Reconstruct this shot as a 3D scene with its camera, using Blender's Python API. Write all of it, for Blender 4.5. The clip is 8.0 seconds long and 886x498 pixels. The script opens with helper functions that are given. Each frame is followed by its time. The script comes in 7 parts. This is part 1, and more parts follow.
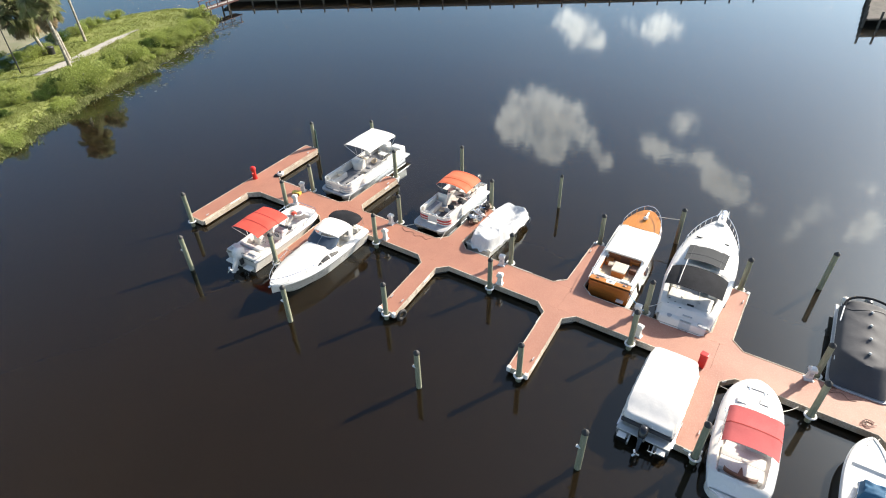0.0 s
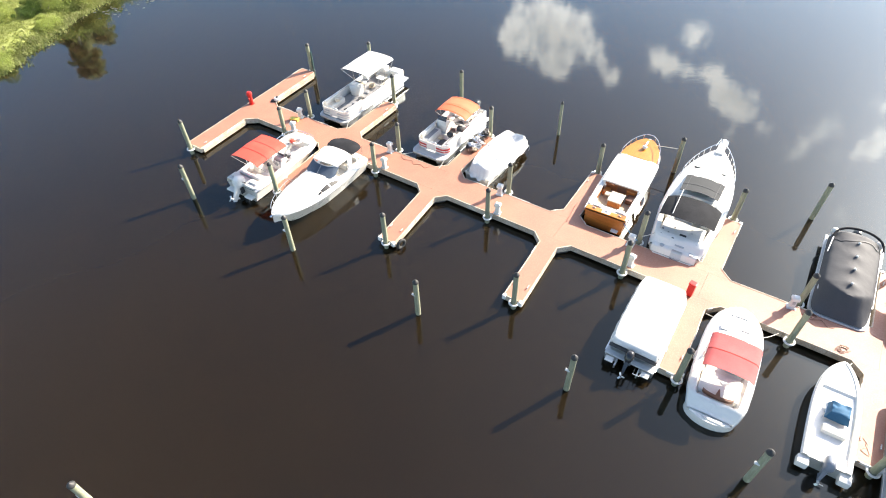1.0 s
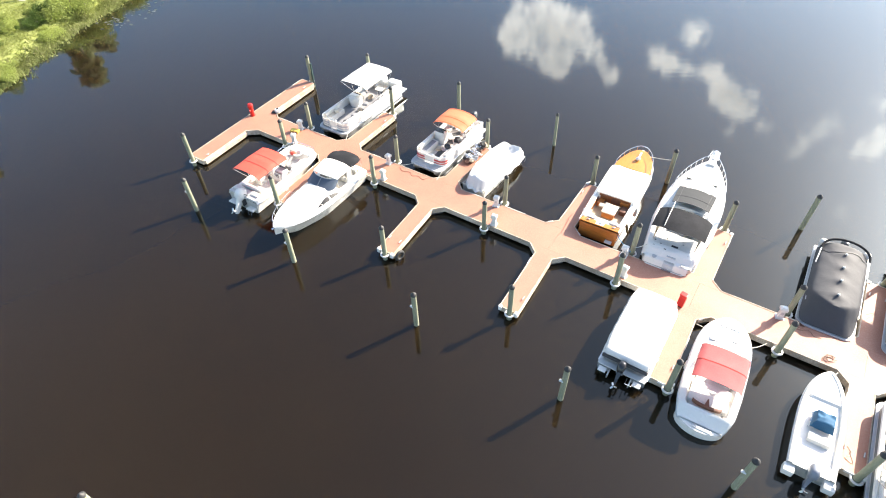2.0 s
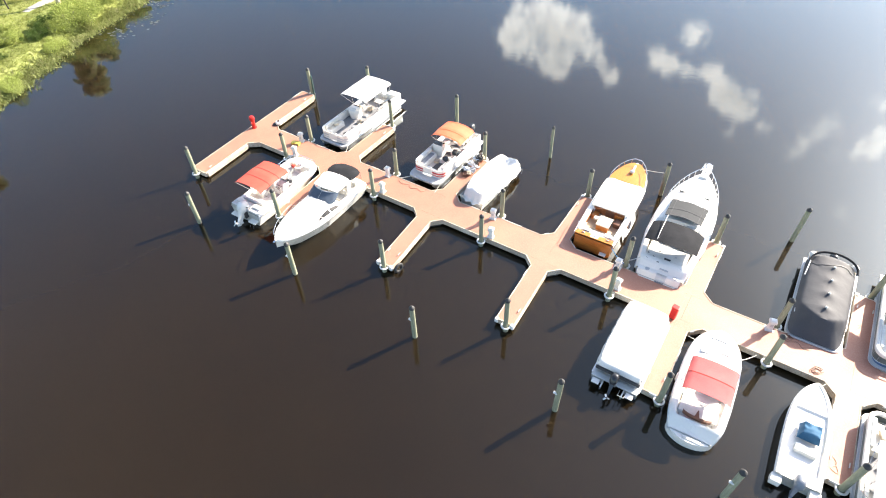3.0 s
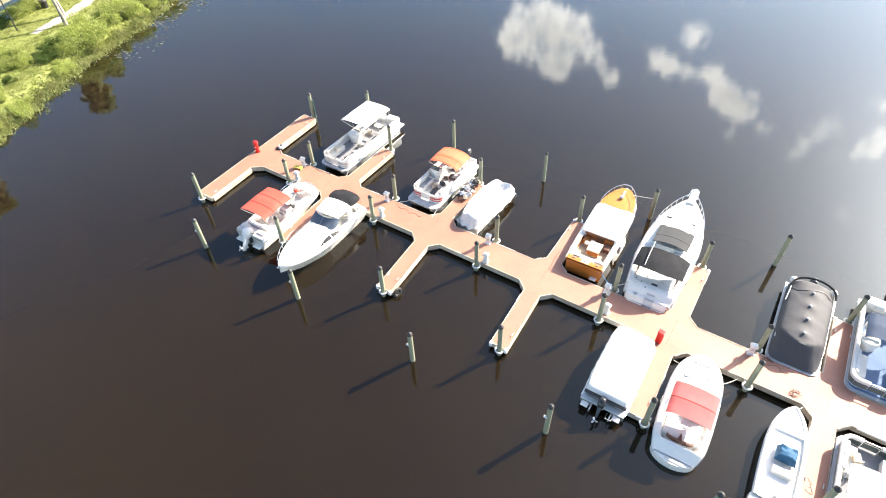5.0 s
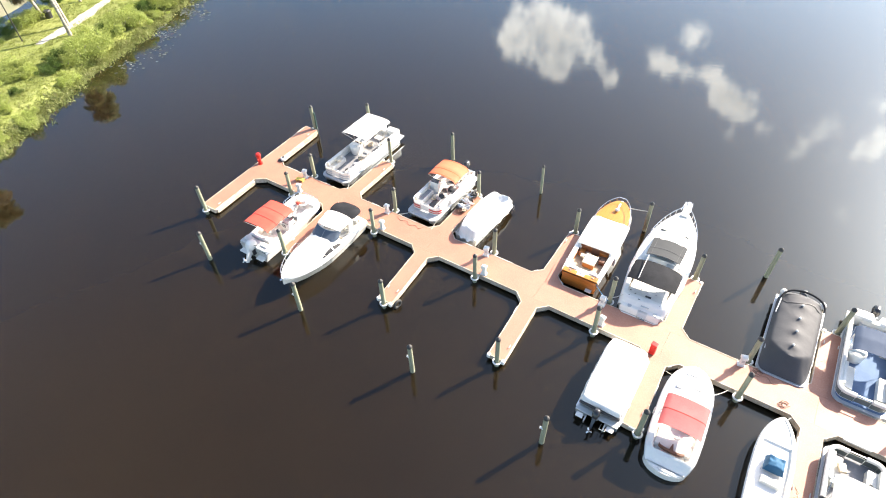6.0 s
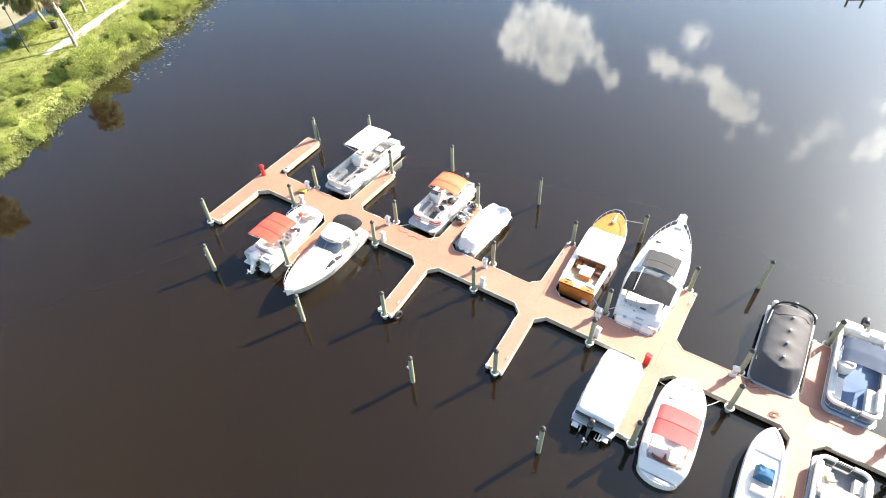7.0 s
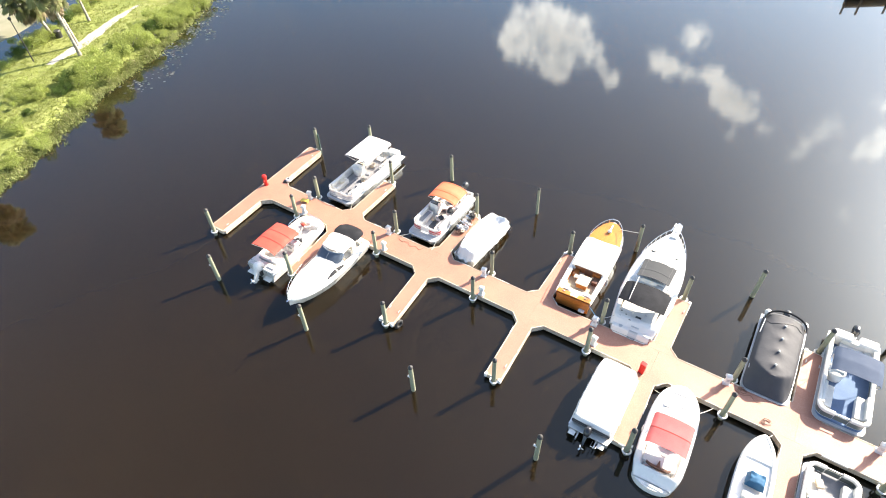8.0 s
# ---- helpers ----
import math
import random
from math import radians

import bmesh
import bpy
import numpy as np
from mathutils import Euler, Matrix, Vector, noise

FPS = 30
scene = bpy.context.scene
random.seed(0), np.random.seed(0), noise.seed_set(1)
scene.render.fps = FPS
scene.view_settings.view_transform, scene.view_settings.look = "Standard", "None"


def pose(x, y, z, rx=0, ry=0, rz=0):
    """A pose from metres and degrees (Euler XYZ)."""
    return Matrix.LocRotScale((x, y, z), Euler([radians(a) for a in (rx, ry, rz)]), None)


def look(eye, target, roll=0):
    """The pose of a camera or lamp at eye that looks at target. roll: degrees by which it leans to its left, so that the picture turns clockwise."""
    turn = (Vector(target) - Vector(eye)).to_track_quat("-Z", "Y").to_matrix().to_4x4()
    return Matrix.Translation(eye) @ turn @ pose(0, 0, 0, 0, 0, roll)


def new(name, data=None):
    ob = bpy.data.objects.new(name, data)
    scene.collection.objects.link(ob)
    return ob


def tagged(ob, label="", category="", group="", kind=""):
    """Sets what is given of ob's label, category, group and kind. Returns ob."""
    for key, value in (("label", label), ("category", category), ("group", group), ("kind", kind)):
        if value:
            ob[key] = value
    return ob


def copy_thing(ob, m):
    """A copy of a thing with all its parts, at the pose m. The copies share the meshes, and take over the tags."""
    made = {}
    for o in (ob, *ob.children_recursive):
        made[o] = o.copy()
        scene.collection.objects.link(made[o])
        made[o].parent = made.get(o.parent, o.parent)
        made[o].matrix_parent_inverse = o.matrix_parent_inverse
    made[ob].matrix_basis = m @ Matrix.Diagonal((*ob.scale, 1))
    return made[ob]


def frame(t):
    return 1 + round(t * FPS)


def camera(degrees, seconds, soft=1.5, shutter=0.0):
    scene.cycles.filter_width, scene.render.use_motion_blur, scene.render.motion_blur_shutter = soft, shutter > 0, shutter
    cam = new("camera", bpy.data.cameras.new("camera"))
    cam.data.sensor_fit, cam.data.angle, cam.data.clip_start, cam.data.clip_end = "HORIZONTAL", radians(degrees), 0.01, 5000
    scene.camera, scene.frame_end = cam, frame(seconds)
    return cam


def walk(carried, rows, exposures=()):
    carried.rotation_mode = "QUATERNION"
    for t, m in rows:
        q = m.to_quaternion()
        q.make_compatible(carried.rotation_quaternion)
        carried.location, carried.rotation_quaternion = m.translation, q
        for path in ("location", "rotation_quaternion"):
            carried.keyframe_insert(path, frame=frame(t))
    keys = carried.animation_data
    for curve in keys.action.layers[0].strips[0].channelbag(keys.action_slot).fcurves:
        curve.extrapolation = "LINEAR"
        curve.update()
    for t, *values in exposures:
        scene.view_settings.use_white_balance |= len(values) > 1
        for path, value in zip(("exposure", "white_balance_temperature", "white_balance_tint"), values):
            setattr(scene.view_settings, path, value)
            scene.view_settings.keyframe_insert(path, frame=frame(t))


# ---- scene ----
cam = camera(75.9, 8.0, soft=1.05)
PATH = [
    (0, (0.124, -0.377, 21.048), (0.09, 1.221, 19.845), -1.6),
    (0.1, (0.127, -0.341, 21.2), (0.093, 1.222, 19.952), -1.7),
    (0.2, (0.125, -0.308, 21.311), (0.092, 1.219, 20.019), -1.7),
    (0.3, (0.162, -0.312, 21.377), (0.127, 1.182, 20.047), -1.8),
    (0.5, (0.183, -0.38, 21.407), (0.145, 1.063, 20.023), -1.7),
    (0.7, (0.168, -0.354, 21.61), (0.132, 1.061, 20.197), -1.9),
    (1, (0.259, -0.405, 21.842), (0.219, 1.006, 20.425), -1.8),
    (1.5, (0.342, -0.438, 22.314), (0.302, 0.972, 20.895), -1.9),
    (3, (0.574, -0.481, 23.755), (0.533, 0.932, 22.339), -2.1),
    (3.5, (0.61, -0.475, 24.254), (0.569, 0.938, 22.84), -2.1),
    (4, (0.7, -0.492, 24.716), (0.658, 0.921, 23.302), -2.2),
    (4.5, (0.792, -0.479, 25.206), (0.749, 0.935, 23.792), -2.2),
    (5, (0.854, -0.486, 25.713), (0.811, 0.931, 24.302), -2.3),
    (6.5, (0.975, -0.586, 27.394), (0.933, 0.832, 25.985), -2.3),
    (7, (1.036, -0.631, 27.9), (0.991, 0.789, 26.493), -2.4),
    (7.5, (1.089, -0.661, 28.363), (1.044, 0.761, 26.957), -2.5),
    (8, (1.129, -0.726, 28.884), (1.082, 0.695, 27.478), -2.6),
]
walk(cam, [(t, look(eye, target, roll)) for t, eye, target, roll in PATH],
     exposures=[(0, 0.82, 6850, 10), (0.3, 1.08, 6900, 11), (0.7, 1.42, 7000, 11), (1.5, 1.62, 7000, 11), (3.5, 1.75, 7050, 12), (8, 1.75, 7100, 12)])

# ---- world, sun ----
SUN_EL, SUN_AZ = 33.0, 30.5          # degrees; azimuth from +x towards +y
world = bpy.data.worlds.new("sky")
scene.world = world
world.use_nodes = True


def build_sky():
    nt = world.node_tree
    nt.nodes.clear()
    N, L = nt.nodes.new, nt.links.new

    def number(op, a, b=None, c=None, clamp=False):
        n = N("ShaderNodeMath")
        n.operation, n.use_clamp = op, clamp
        for i, v in enumerate((a, b, c)):
            if v is None:
                continue
            if isinstance(v, (int, float)):
                n.inputs[i].default_value = v
            else:
                L(v, n.inputs[i])
        return n.outputs[0]

    def cloud_noise(scale, detail, rough):
        n = N("ShaderNodeTexNoise")
        n.inputs["Scale"].default_value, n.inputs["Detail"].default_value, n.inputs["Roughness"].default_value = scale, detail, rough
        L(co.outputs["Generated"], n.inputs["Vector"])
        return n

    def blend(fac, a, b):
        mx = N("ShaderNodeMix")
        mx.data_type = "RGBA"
        L(fac, mx.inputs["Factor"])
        for key, v in (("A", a), ("B", b)):
            if isinstance(v, tuple):
                mx.inputs[key].default_value = v
            else:
                L(v, mx.inputs[key])
        return mx.outputs["Result"]
    sky = N("ShaderNodeTexSky")
    sky.sky_type, sky.sun_disc = "NISHITA", False
    sky.sun_elevation, sky.sun_rotation = radians(SUN_EL), radians(90 - SUN_AZ)
    sky.air_density, sky.dust_density, sky.ozone_density = AIR
    co = N("ShaderNodeTexCoord")
    # the humid haze brightens the sky round the sun
    to_sun = N("ShaderNodeVectorMath")
    to_sun.operation = "DOT_PRODUCT"
    to_sun.inputs[1].default_value = (math.cos(radians(SUN_EL)) * math.cos(radians(SUN_AZ)), math.cos(radians(SUN_EL)) * math.sin(radians(SUN_AZ)), math.sin(radians(SUN_EL)))
    L(co.outputs["Generated"], to_sun.inputs[0])
    near = number("MAXIMUM", to_sun.outputs["Value"], 0.0)
    glow = number("ADD", number("MULTIPLY", number("POWER", near, 5.0), HAZE[0]), number("MULTIPLY", number("POWER", near, 40.0), HAZE[1]))
    haze = N("ShaderNodeVectorMath")
    haze.operation = "MULTIPLY_ADD"
    haze.inputs[1].default_value = (0.98, 1.0, 1.06)
    L(glow, haze.inputs[0])
    L(sky.outputs["Color"], haze.inputs[2])
    # cumulus puffs over the far side of the basin: bearing from north and height in degrees, spread, thickness
    great = [(9.6, 24.3, 2.2, 0.9), (8.2, 23.3, 1.6, 0.8), (11.0, 25.5, 1.8, 0.9), (9.6, 22.4, 1.4, 0.45), (11.2, 27.1, 0.8, 0.9), (11.9, 24.1, 1.4, 0.9), (6.2, 25.4, 0.8, 0.75), (5.9, 24.2, 0.9, 0.6),
             (6.2, 22.3, 0.8, 0.45), (14.2, 25.2, 0.9, 0.75), (13.3, 23.4, 0.9, 0.6), (15.9, 26.5, 0.65, 0.9), (16.9, 27.6, 0.55, 0.9)]
    chain = [(21.3, 25.5, 0.85, 0.9), (22.5, 25.8, 0.7, 0.85), (24.2, 26.1, 0.6, 0.7), (23.8, 23.2, 0.9, 0.75), (19.7, 24.4, 0.45, 0.4), (26.2, 25.8, 0.7, 0.9), (27.4, 26.9, 0.85, 1.0), (28.3, 27.6, 0.85, 1.0),
             (29.7, 28.0, 0.95, 1.0), (30.8, 28.0, 0.65, 0.9), (29.6, 27.2, 0.6, 0.9)]
    wisps = [(32.4, 29.3, 0.6, 0.55), (29.9, 30.6, 0.5, 0.45), (36.7, 28.9, 0.65, 0.6), (37.4, 27.7, 0.8, 0.4), (39.1, 29.5, 0.65, 0.4), (40.8, 28.8, 0.6, 0.85), (41.3, 28.1, 0.65, 0.85), (41.7, 27.4, 0.6, 0.8),
             (40.3, 25.1, 0.65, 0.65), (35.6, 30.3, 0.8, 0.3), (42.0, 33.7, 0.55, 0.45)]
    low = [(11.4, 15.2, 0.85, 0.8), (12.9, 16.0, 1.05, 0.9), (14.3, 16.4, 0.75, 0.75), (16.8, 14.8, 0.5, 0.55), (19.5, 15.2, 0.9, 0.9), (20.7, 15.1, 0.7, 0.8), (18.2, 15.3, 0.6, 0.6)]
    bend = cloud_noise(48.0, 6.0, 0.68)          # frays the outlines
    shift = N("ShaderNodeVectorMath")
    shift.operation = "MULTIPLY_ADD"
    shift.inputs[1].default_value, shift.inputs[2].default_value = (0.044,) * 3, (-0.022,) * 3
    L(bend.outputs["Color"], shift.inputs[0])
    where = N("ShaderNodeVectorMath")
    where.operation = "ADD"
    L(co.outputs["Generated"], where.inputs[0])
    L(shift.outputs[0], where.inputs[1])
    total = None
    for bearing, height, spread, thick in great + chain + wisps + low:
        spread, thick = spread * (1.0 if spread > 1.2 else 1.12), thick * (1.05 if spread > 1.2 else 1.25)
        b, h, r = radians(bearing), radians(height), radians(spread)
        gap = N("ShaderNodeVectorMath")
        gap.operation = "DISTANCE"
        gap.inputs[1].default_value = (math.sin(b) * math.cos(h), math.cos(b) * math.cos(h), math.sin(h))
        L(where.outputs[0], gap.inputs[0])
        ramp = N("ShaderNodeMapRange")
        ramp.inputs["From Min"].default_value, ramp.inputs["From Max"].default_value = r * 1.7, r * 0.25
        ramp.inputs["To Min"].default_value, ramp.inputs["To Max"].default_value = 0.0, thick
        L(gap.outputs["Value"], ramp.inputs["Value"])
        total = ramp.outputs["Result"] if total is None else number("ADD", total, ramp.outputs["Result"])
    body = number("MINIMUM", total, 0.85)
    curl = cloud_noise(38.0, 8.0, 0.64)
    edge = N("ShaderNodeMapRange")
    edge.interpolation_type = "SMOOTHSTEP"
    edge.inputs["From Min"].default_value, edge.inputs["From Max"].default_value = 0.2, 1.05
    L(number("ADD", body, number("MULTIPLY_ADD", curl.outputs["Fac"], 2.2, -1.1)), edge.inputs["Value"])
    cover = number("MULTIPLY", edge.outputs["Result"], number("MULTIPLY", total, 5.0, clamp=True), clamp=True)
    # grey bellies where the puffs are thick, bright rims
    belly = N("ShaderNodeMapRange")
    belly.inputs["From Min"].default_value, belly.inputs["From Max"].default_value = 1.0, 3.2
    L(number("ADD", total, number("MULTIPLY_ADD", bend.outputs["Fac"], 2.0, -1.0)), belly.inputs["Value"])
    shade = blend(belly.outputs["Result"], tuple(c * 1.2 for c in CLOUD), tuple(c * 0.78 for c in CLOUD))
    lit = N("ShaderNodeVectorMath")          # clouds near the sun shine more
    lit.operation = "MULTIPLY_ADD"
    lit.inputs[1].default_value = (1.25, 1.25, 1.28)
    L(glow, lit.inputs[0])
    L(shade, lit.inputs[2])
    bg = N("ShaderNodeBackground")
    bg.inputs["Strength"].default_value = SKY
    L(blend(cover, haze.outputs[0], lit.outputs[0]), bg.inputs["Color"])
    out = N("ShaderNodeOutputWorld")
    L(bg.outputs[0], out.inputs[0])


SKY, CLOUD, AIR, HAZE = 0.088, (14.2, 13.8, 13.6, 1), (1.25, 1.0, 4.5), (4.6, 34.0)
build_sky()
sun_data = bpy.data.lights.new("sun", "SUN")
sun_data.energy, sun_data.angle, sun_data.color = 4.7, radians(0.53), (1.0, 0.93, 0.82)
sun = new("sun", sun_data)
sun.matrix_world = look((60 * math.cos(radians(SUN_AZ)), 60 * math.sin(radians(SUN_AZ)), 60 * math.tan(radians(SUN_EL))), (0, 0, 0))

# ---- materials ----


def material(name, base, rough=0.5, metal=0.0, second=None, scale=3.0, mix=0.5, third=None, fine=40.0, fine_mix=0.3,
             bump=0.0, bump_scale=60.0, spec=0.5, coat=0.0, stretch=None, vary=0.0, rough_var=0.1, ior=1.5):
    """A principled surface with stains at one scale and grain at another."""
    m = bpy.data.materials.new(name)
    m.use_nodes = True
    nt = m.node_tree
    p = nt.nodes["Principled BSDF"]
    N, L = nt.nodes.new, nt.links.new
    co = N("ShaderNodeTexCoord")
    vec = co.outputs["Object"]
    if stretch:
        mp = N("ShaderNodeMapping")
        mp.inputs["Scale"].default_value = stretch
        L(vec, mp.inputs["Vector"])
        vec = mp.outputs["Vector"]
    n1 = N("ShaderNodeTexNoise")
    n1.inputs["Scale"].default_value, n1.inputs["Detail"].default_value, n1.inputs["Roughness"].default_value = scale, 6, 0.6
    L(vec, n1.inputs["Vector"])
    n2 = N("ShaderNodeTexNoise")
    n2.inputs["Scale"].default_value, n2.inputs["Detail"].default_value = fine, 4
    L(vec, n2.inputs["Vector"])
    second = second or tuple(c * 0.75 for c in base)
    third = third or tuple(c * 0.6 for c in base)

    def blend(fac, lo, hi, amount, a, b):
        r = N("ShaderNodeMapRange")
        r.inputs["From Min"].default_value, r.inputs["From Max"].default_value = lo, hi
        r.inputs["To Min"].default_value, r.inputs["To Max"].default_value = 0, amount
        L(fac, r.inputs["Value"])
        mx = N("ShaderNodeMix")
        mx.data_type = "RGBA"
        L(r.outputs["Result"], mx.inputs["Factor"])
        if isinstance(a, tuple):
            mx.inputs["A"].default_value = (*a, 1)
        else:
            L(a, mx.inputs["A"])
        mx.inputs["B"].default_value = (*b, 1)
        return mx.outputs["Result"]
    c = blend(n1.outputs["Fac"], 0.4, 0.66, mix, tuple(base), tuple(second))
    c = blend(n2.outputs["Fac"], 0.45, 0.7, fine_mix, c, tuple(third))
    if vary:
        info = N("ShaderNodeObjectInfo")
        hs = N("ShaderNodeHueSaturation")
        r = N("ShaderNodeMapRange")
        r.inputs["To Min"].default_value, r.inputs["To Max"].default_value = 1 - vary, 1 + vary
        L(info.outputs["Random"], r.inputs["Value"])
        L(r.outputs["Result"], hs.inputs["Value"])
        L(c, hs.inputs["Color"])
        c = hs.outputs["Color"]
    L(c, p.inputs["Base Color"])
    rr = N("ShaderNodeMapRange")
    rr.inputs["To Min"].default_value, rr.inputs["To Max"].default_value = max(rough - rough_var, 0.02), min(rough + rough_var, 1)
    L(n1.outputs["Fac"], rr.inputs["Value"])
    L(rr.outputs["Result"], p.inputs["Roughness"])
    p.inputs["Metallic"].default_value = metal
    p.inputs["Specular IOR Level"].default_value = spec
    p.inputs["Coat Weight"].default_value = coat
    p.inputs["IOR"].default_value = ior
    if bump:
        n3 = N("ShaderNodeTexNoise")
        n3.inputs["Scale"].default_value, n3.inputs["Detail"].default_value = bump_scale, 5
        L(vec, n3.inputs["Vector"])
        b = N("ShaderNodeBump")
        b.inputs["Strength"].default_value, b.inputs["Distance"].default_value = bump, 0.02
        L(n3.outputs["Fac"], b.inputs["Height"])
        L(b.outputs["Normal"], p.inputs["Normal"])
    return m


def leaf_material(name, dark, light, dry=None):
    m = bpy.data.materials.new(name)
    m.use_nodes = True
    nt = m.node_tree
    p = nt.nodes["Principled BSDF"]
    N, L = nt.nodes.new, nt.links.new
    g = N("ShaderNodeNewGeometry")
    r = N("ShaderNodeValToRGB")
    r.color_ramp.elements[0].color, r.color_ramp.elements[1].color = (*dark, 1), (*light, 1)
    if dry:
        e = r.color_ramp.elements.new(0.9)
        e.color = (*light, 1)
        r.color_ramp.elements[-1].color = (*dry, 1)
    L(g.outputs["Random Per Island"], r.inputs["Fac"])
    patch, tone, hue = N("ShaderNodeTexNoise"), N("ShaderNodeMapRange"), N("ShaderNodeHueSaturation")          # growth varies from patch to patch
    patch.inputs["Scale"].default_value, patch.inputs["Detail"].default_value = 0.45, 4
    L(g.outputs["Position"], patch.inputs["Vector"])
    tone.inputs["From Min"].default_value, tone.inputs["From Max"].default_value = 0.35, 0.65
    tone.inputs["To Min"].default_value, tone.inputs["To Max"].default_value = 0.76, 1.06
    L(patch.outputs["Fac"], tone.inputs["Value"])
    L(tone.outputs["Result"], hue.inputs["Value"])
    L(r.outputs["Color"], hue.inputs["Color"])
    L(hue.outputs["Color"], p.inputs["Base Color"])
    p.inputs["Roughness"].default_value = 0.6
    p.inputs["Specular IOR Level"].default_value = 0.3
    tr = N("ShaderNodeBsdfTranslucent")
    L(hue.outputs["Color"], tr.inputs["Color"])
    mx = N("ShaderNodeMixShader")
    mx.inputs[0].default_value = 0.5
    L(p.outputs[0], mx.inputs[1])
    L(tr.outputs[0], mx.inputs[2])
    L(mx.outputs[0], nt.nodes["Material Output"].inputs["Surface"])
    return m


def water_material():
    """Tea-coloured, silty river water: a little light comes back from below, the rest is mirror."""
    m = bpy.data.materials.new("river_water")
    m.use_nodes = True
    nt = m.node_tree
    p = nt.nodes["Principled BSDF"]
    N, L = nt.nodes.new, nt.links.new
    co = N("ShaderNodeTexCoord")
    n1 = N("ShaderNodeTexNoise")
    n1.inputs["Scale"].default_value, n1.inputs["Detail"].default_value = 0.05, 4
    L(co.outputs["Object"], n1.inputs["Vector"])
    ramp = N("ShaderNodeValToRGB")
    ramp.color_ramp.elements[0].position, ramp.color_ramp.elements[1].position = 0.35, 0.68
    ramp.color_ramp.elements[0].color, ramp.color_ramp.elements[1].color = (0.0117, 0.0071, 0.0026, 1), (0.0146, 0.0090, 0.0034, 1)
    L(n1.outputs["Fac"], ramp.inputs["Fac"])
    mp = N("ShaderNodeMapping")
    mp.inputs["Rotation"].default_value = (0, 0, 0.6)
    mp.inputs["Scale"].default_value = (1.0, 2.2, 1.0)
    L(co.outputs["Object"], mp.inputs["Vector"])
    w1 = N("ShaderNodeTexNoise")
    w1.inputs["Scale"].default_value, w1.inputs["Detail"].default_value = 0.9, 2
    w2 = N("ShaderNodeTexNoise")
    w2.inputs["Scale"].default_value, w2.inputs["Detail"].default_value = 2.8, 3
    L(mp.outputs["Vector"], w1.inputs["Vector"])
    L(mp.outputs["Vector"], w2.inputs["Vector"])
    b1 = N("ShaderNodeBump")
    b1.inputs["Strength"].default_value, b1.inputs["Distance"].default_value = 0.03, 0.04
    b2 = N("ShaderNodeBump")
    b2.inputs["Strength"].default_value, b2.inputs["Distance"].default_value = 0.035, 0.02
    L(w1.outputs["Fac"], b1.inputs["Height"])
    L(w2.outputs["Fac"], b2.inputs["Height"])
    L(b1.outputs["Normal"], b2.inputs["Normal"])
    nt.nodes.remove(p)
    murk, depth, body = N("ShaderNodeBsdfDiffuse"), N("ShaderNodeSubsurfaceScattering"), N("ShaderNodeMixShader")
    depth.inputs["Scale"].default_value, depth.inputs["Radius"].default_value = 0.7, (1.0, 0.8, 0.6)
    L(ramp.outputs["Color"], murk.inputs["Color"])
    L(ramp.outputs["Color"], depth.inputs["Color"])
    body.inputs[0].default_value = 0.85
    L(murk.outputs[0], body.inputs[1])
    L(depth.outputs[0], body.inputs[2])
    still, ruffled, mirror = N("ShaderNodeBsdfGlossy"), N("ShaderNodeBsdfGlossy"), N("ShaderNodeMixShader")
    for g, rough in ((still, 0.034), (ruffled, 0.27)):
        g.distribution = "GGX"
        g.inputs["Roughness"].default_value, g.inputs["Color"].default_value = rough, (0.84, 0.945, 1.0, 1)
        L(b2.outputs["Normal"], g.inputs["Normal"])
    mirror.inputs[0].default_value = 0.08
    L(still.outputs[0], mirror.inputs[1])
    L(ruffled.outputs[0], mirror.inputs[2])
    fres, skin = N("ShaderNodeFresnel"), N("ShaderNodeMixShader")
    fres.inputs["IOR"].default_value = 1.335
    L(b2.outputs["Normal"], fres.inputs["Normal"])
    sheen = N("ShaderNodeMath")
    sheen.operation, sheen.use_clamp = "MULTIPLY", True
    sheen.inputs[1].default_value = 1.7
    L(fres.outputs[0], sheen.inputs[0])
    L(sheen.outputs[0], skin.inputs[0])
    L(body.outputs[0], skin.inputs[1])
    L(mirror.outputs[0], skin.inputs[2])
    L(skin.outputs[0], nt.nodes["Material Output"].inputs["Surface"])
    return m


def glass_material(name, tint, rough=0.05):
    m = bpy.data.materials.new(name)
    m.use_nodes = True
    p = m.node_tree.nodes["Principled BSDF"]
    p.inputs["Base Color"].default_value = (*tint, 1)
    p.inputs["Roughness"].default_value = rough
    p.inputs["Transmission Weight"].default_value = 0.6
    p.inputs["IOR"].default_value = 1.45
    return m


WATER = water_material()
DECK = material("composite_decking", (0.40, 0.172, 0.108), 0.58, ior=1.6, second=(0.33, 0.134, 0.086), scale=0.55, mix=0.8, third=(0.54, 0.34, 0.25),
                fine=16, fine_mix=0.2, bump=0.25, bump_scale=90, vary=0.05)
FASCIA = material("weathered_waler_timber", (0.46, 0.36, 0.27), 0.8, second=(0.66, 0.60, 0.50), scale=1.4, mix=0.9, third=(0.28, 0.21, 0.15),
                  fine=14, fine_mix=0.7, bump=0.4, bump_scale=40, vary=0.16)
FLOAT = material("dock_float", (0.045, 0.042, 0.04), 0.6, second=(0.09, 0.08, 0.06), scale=3)
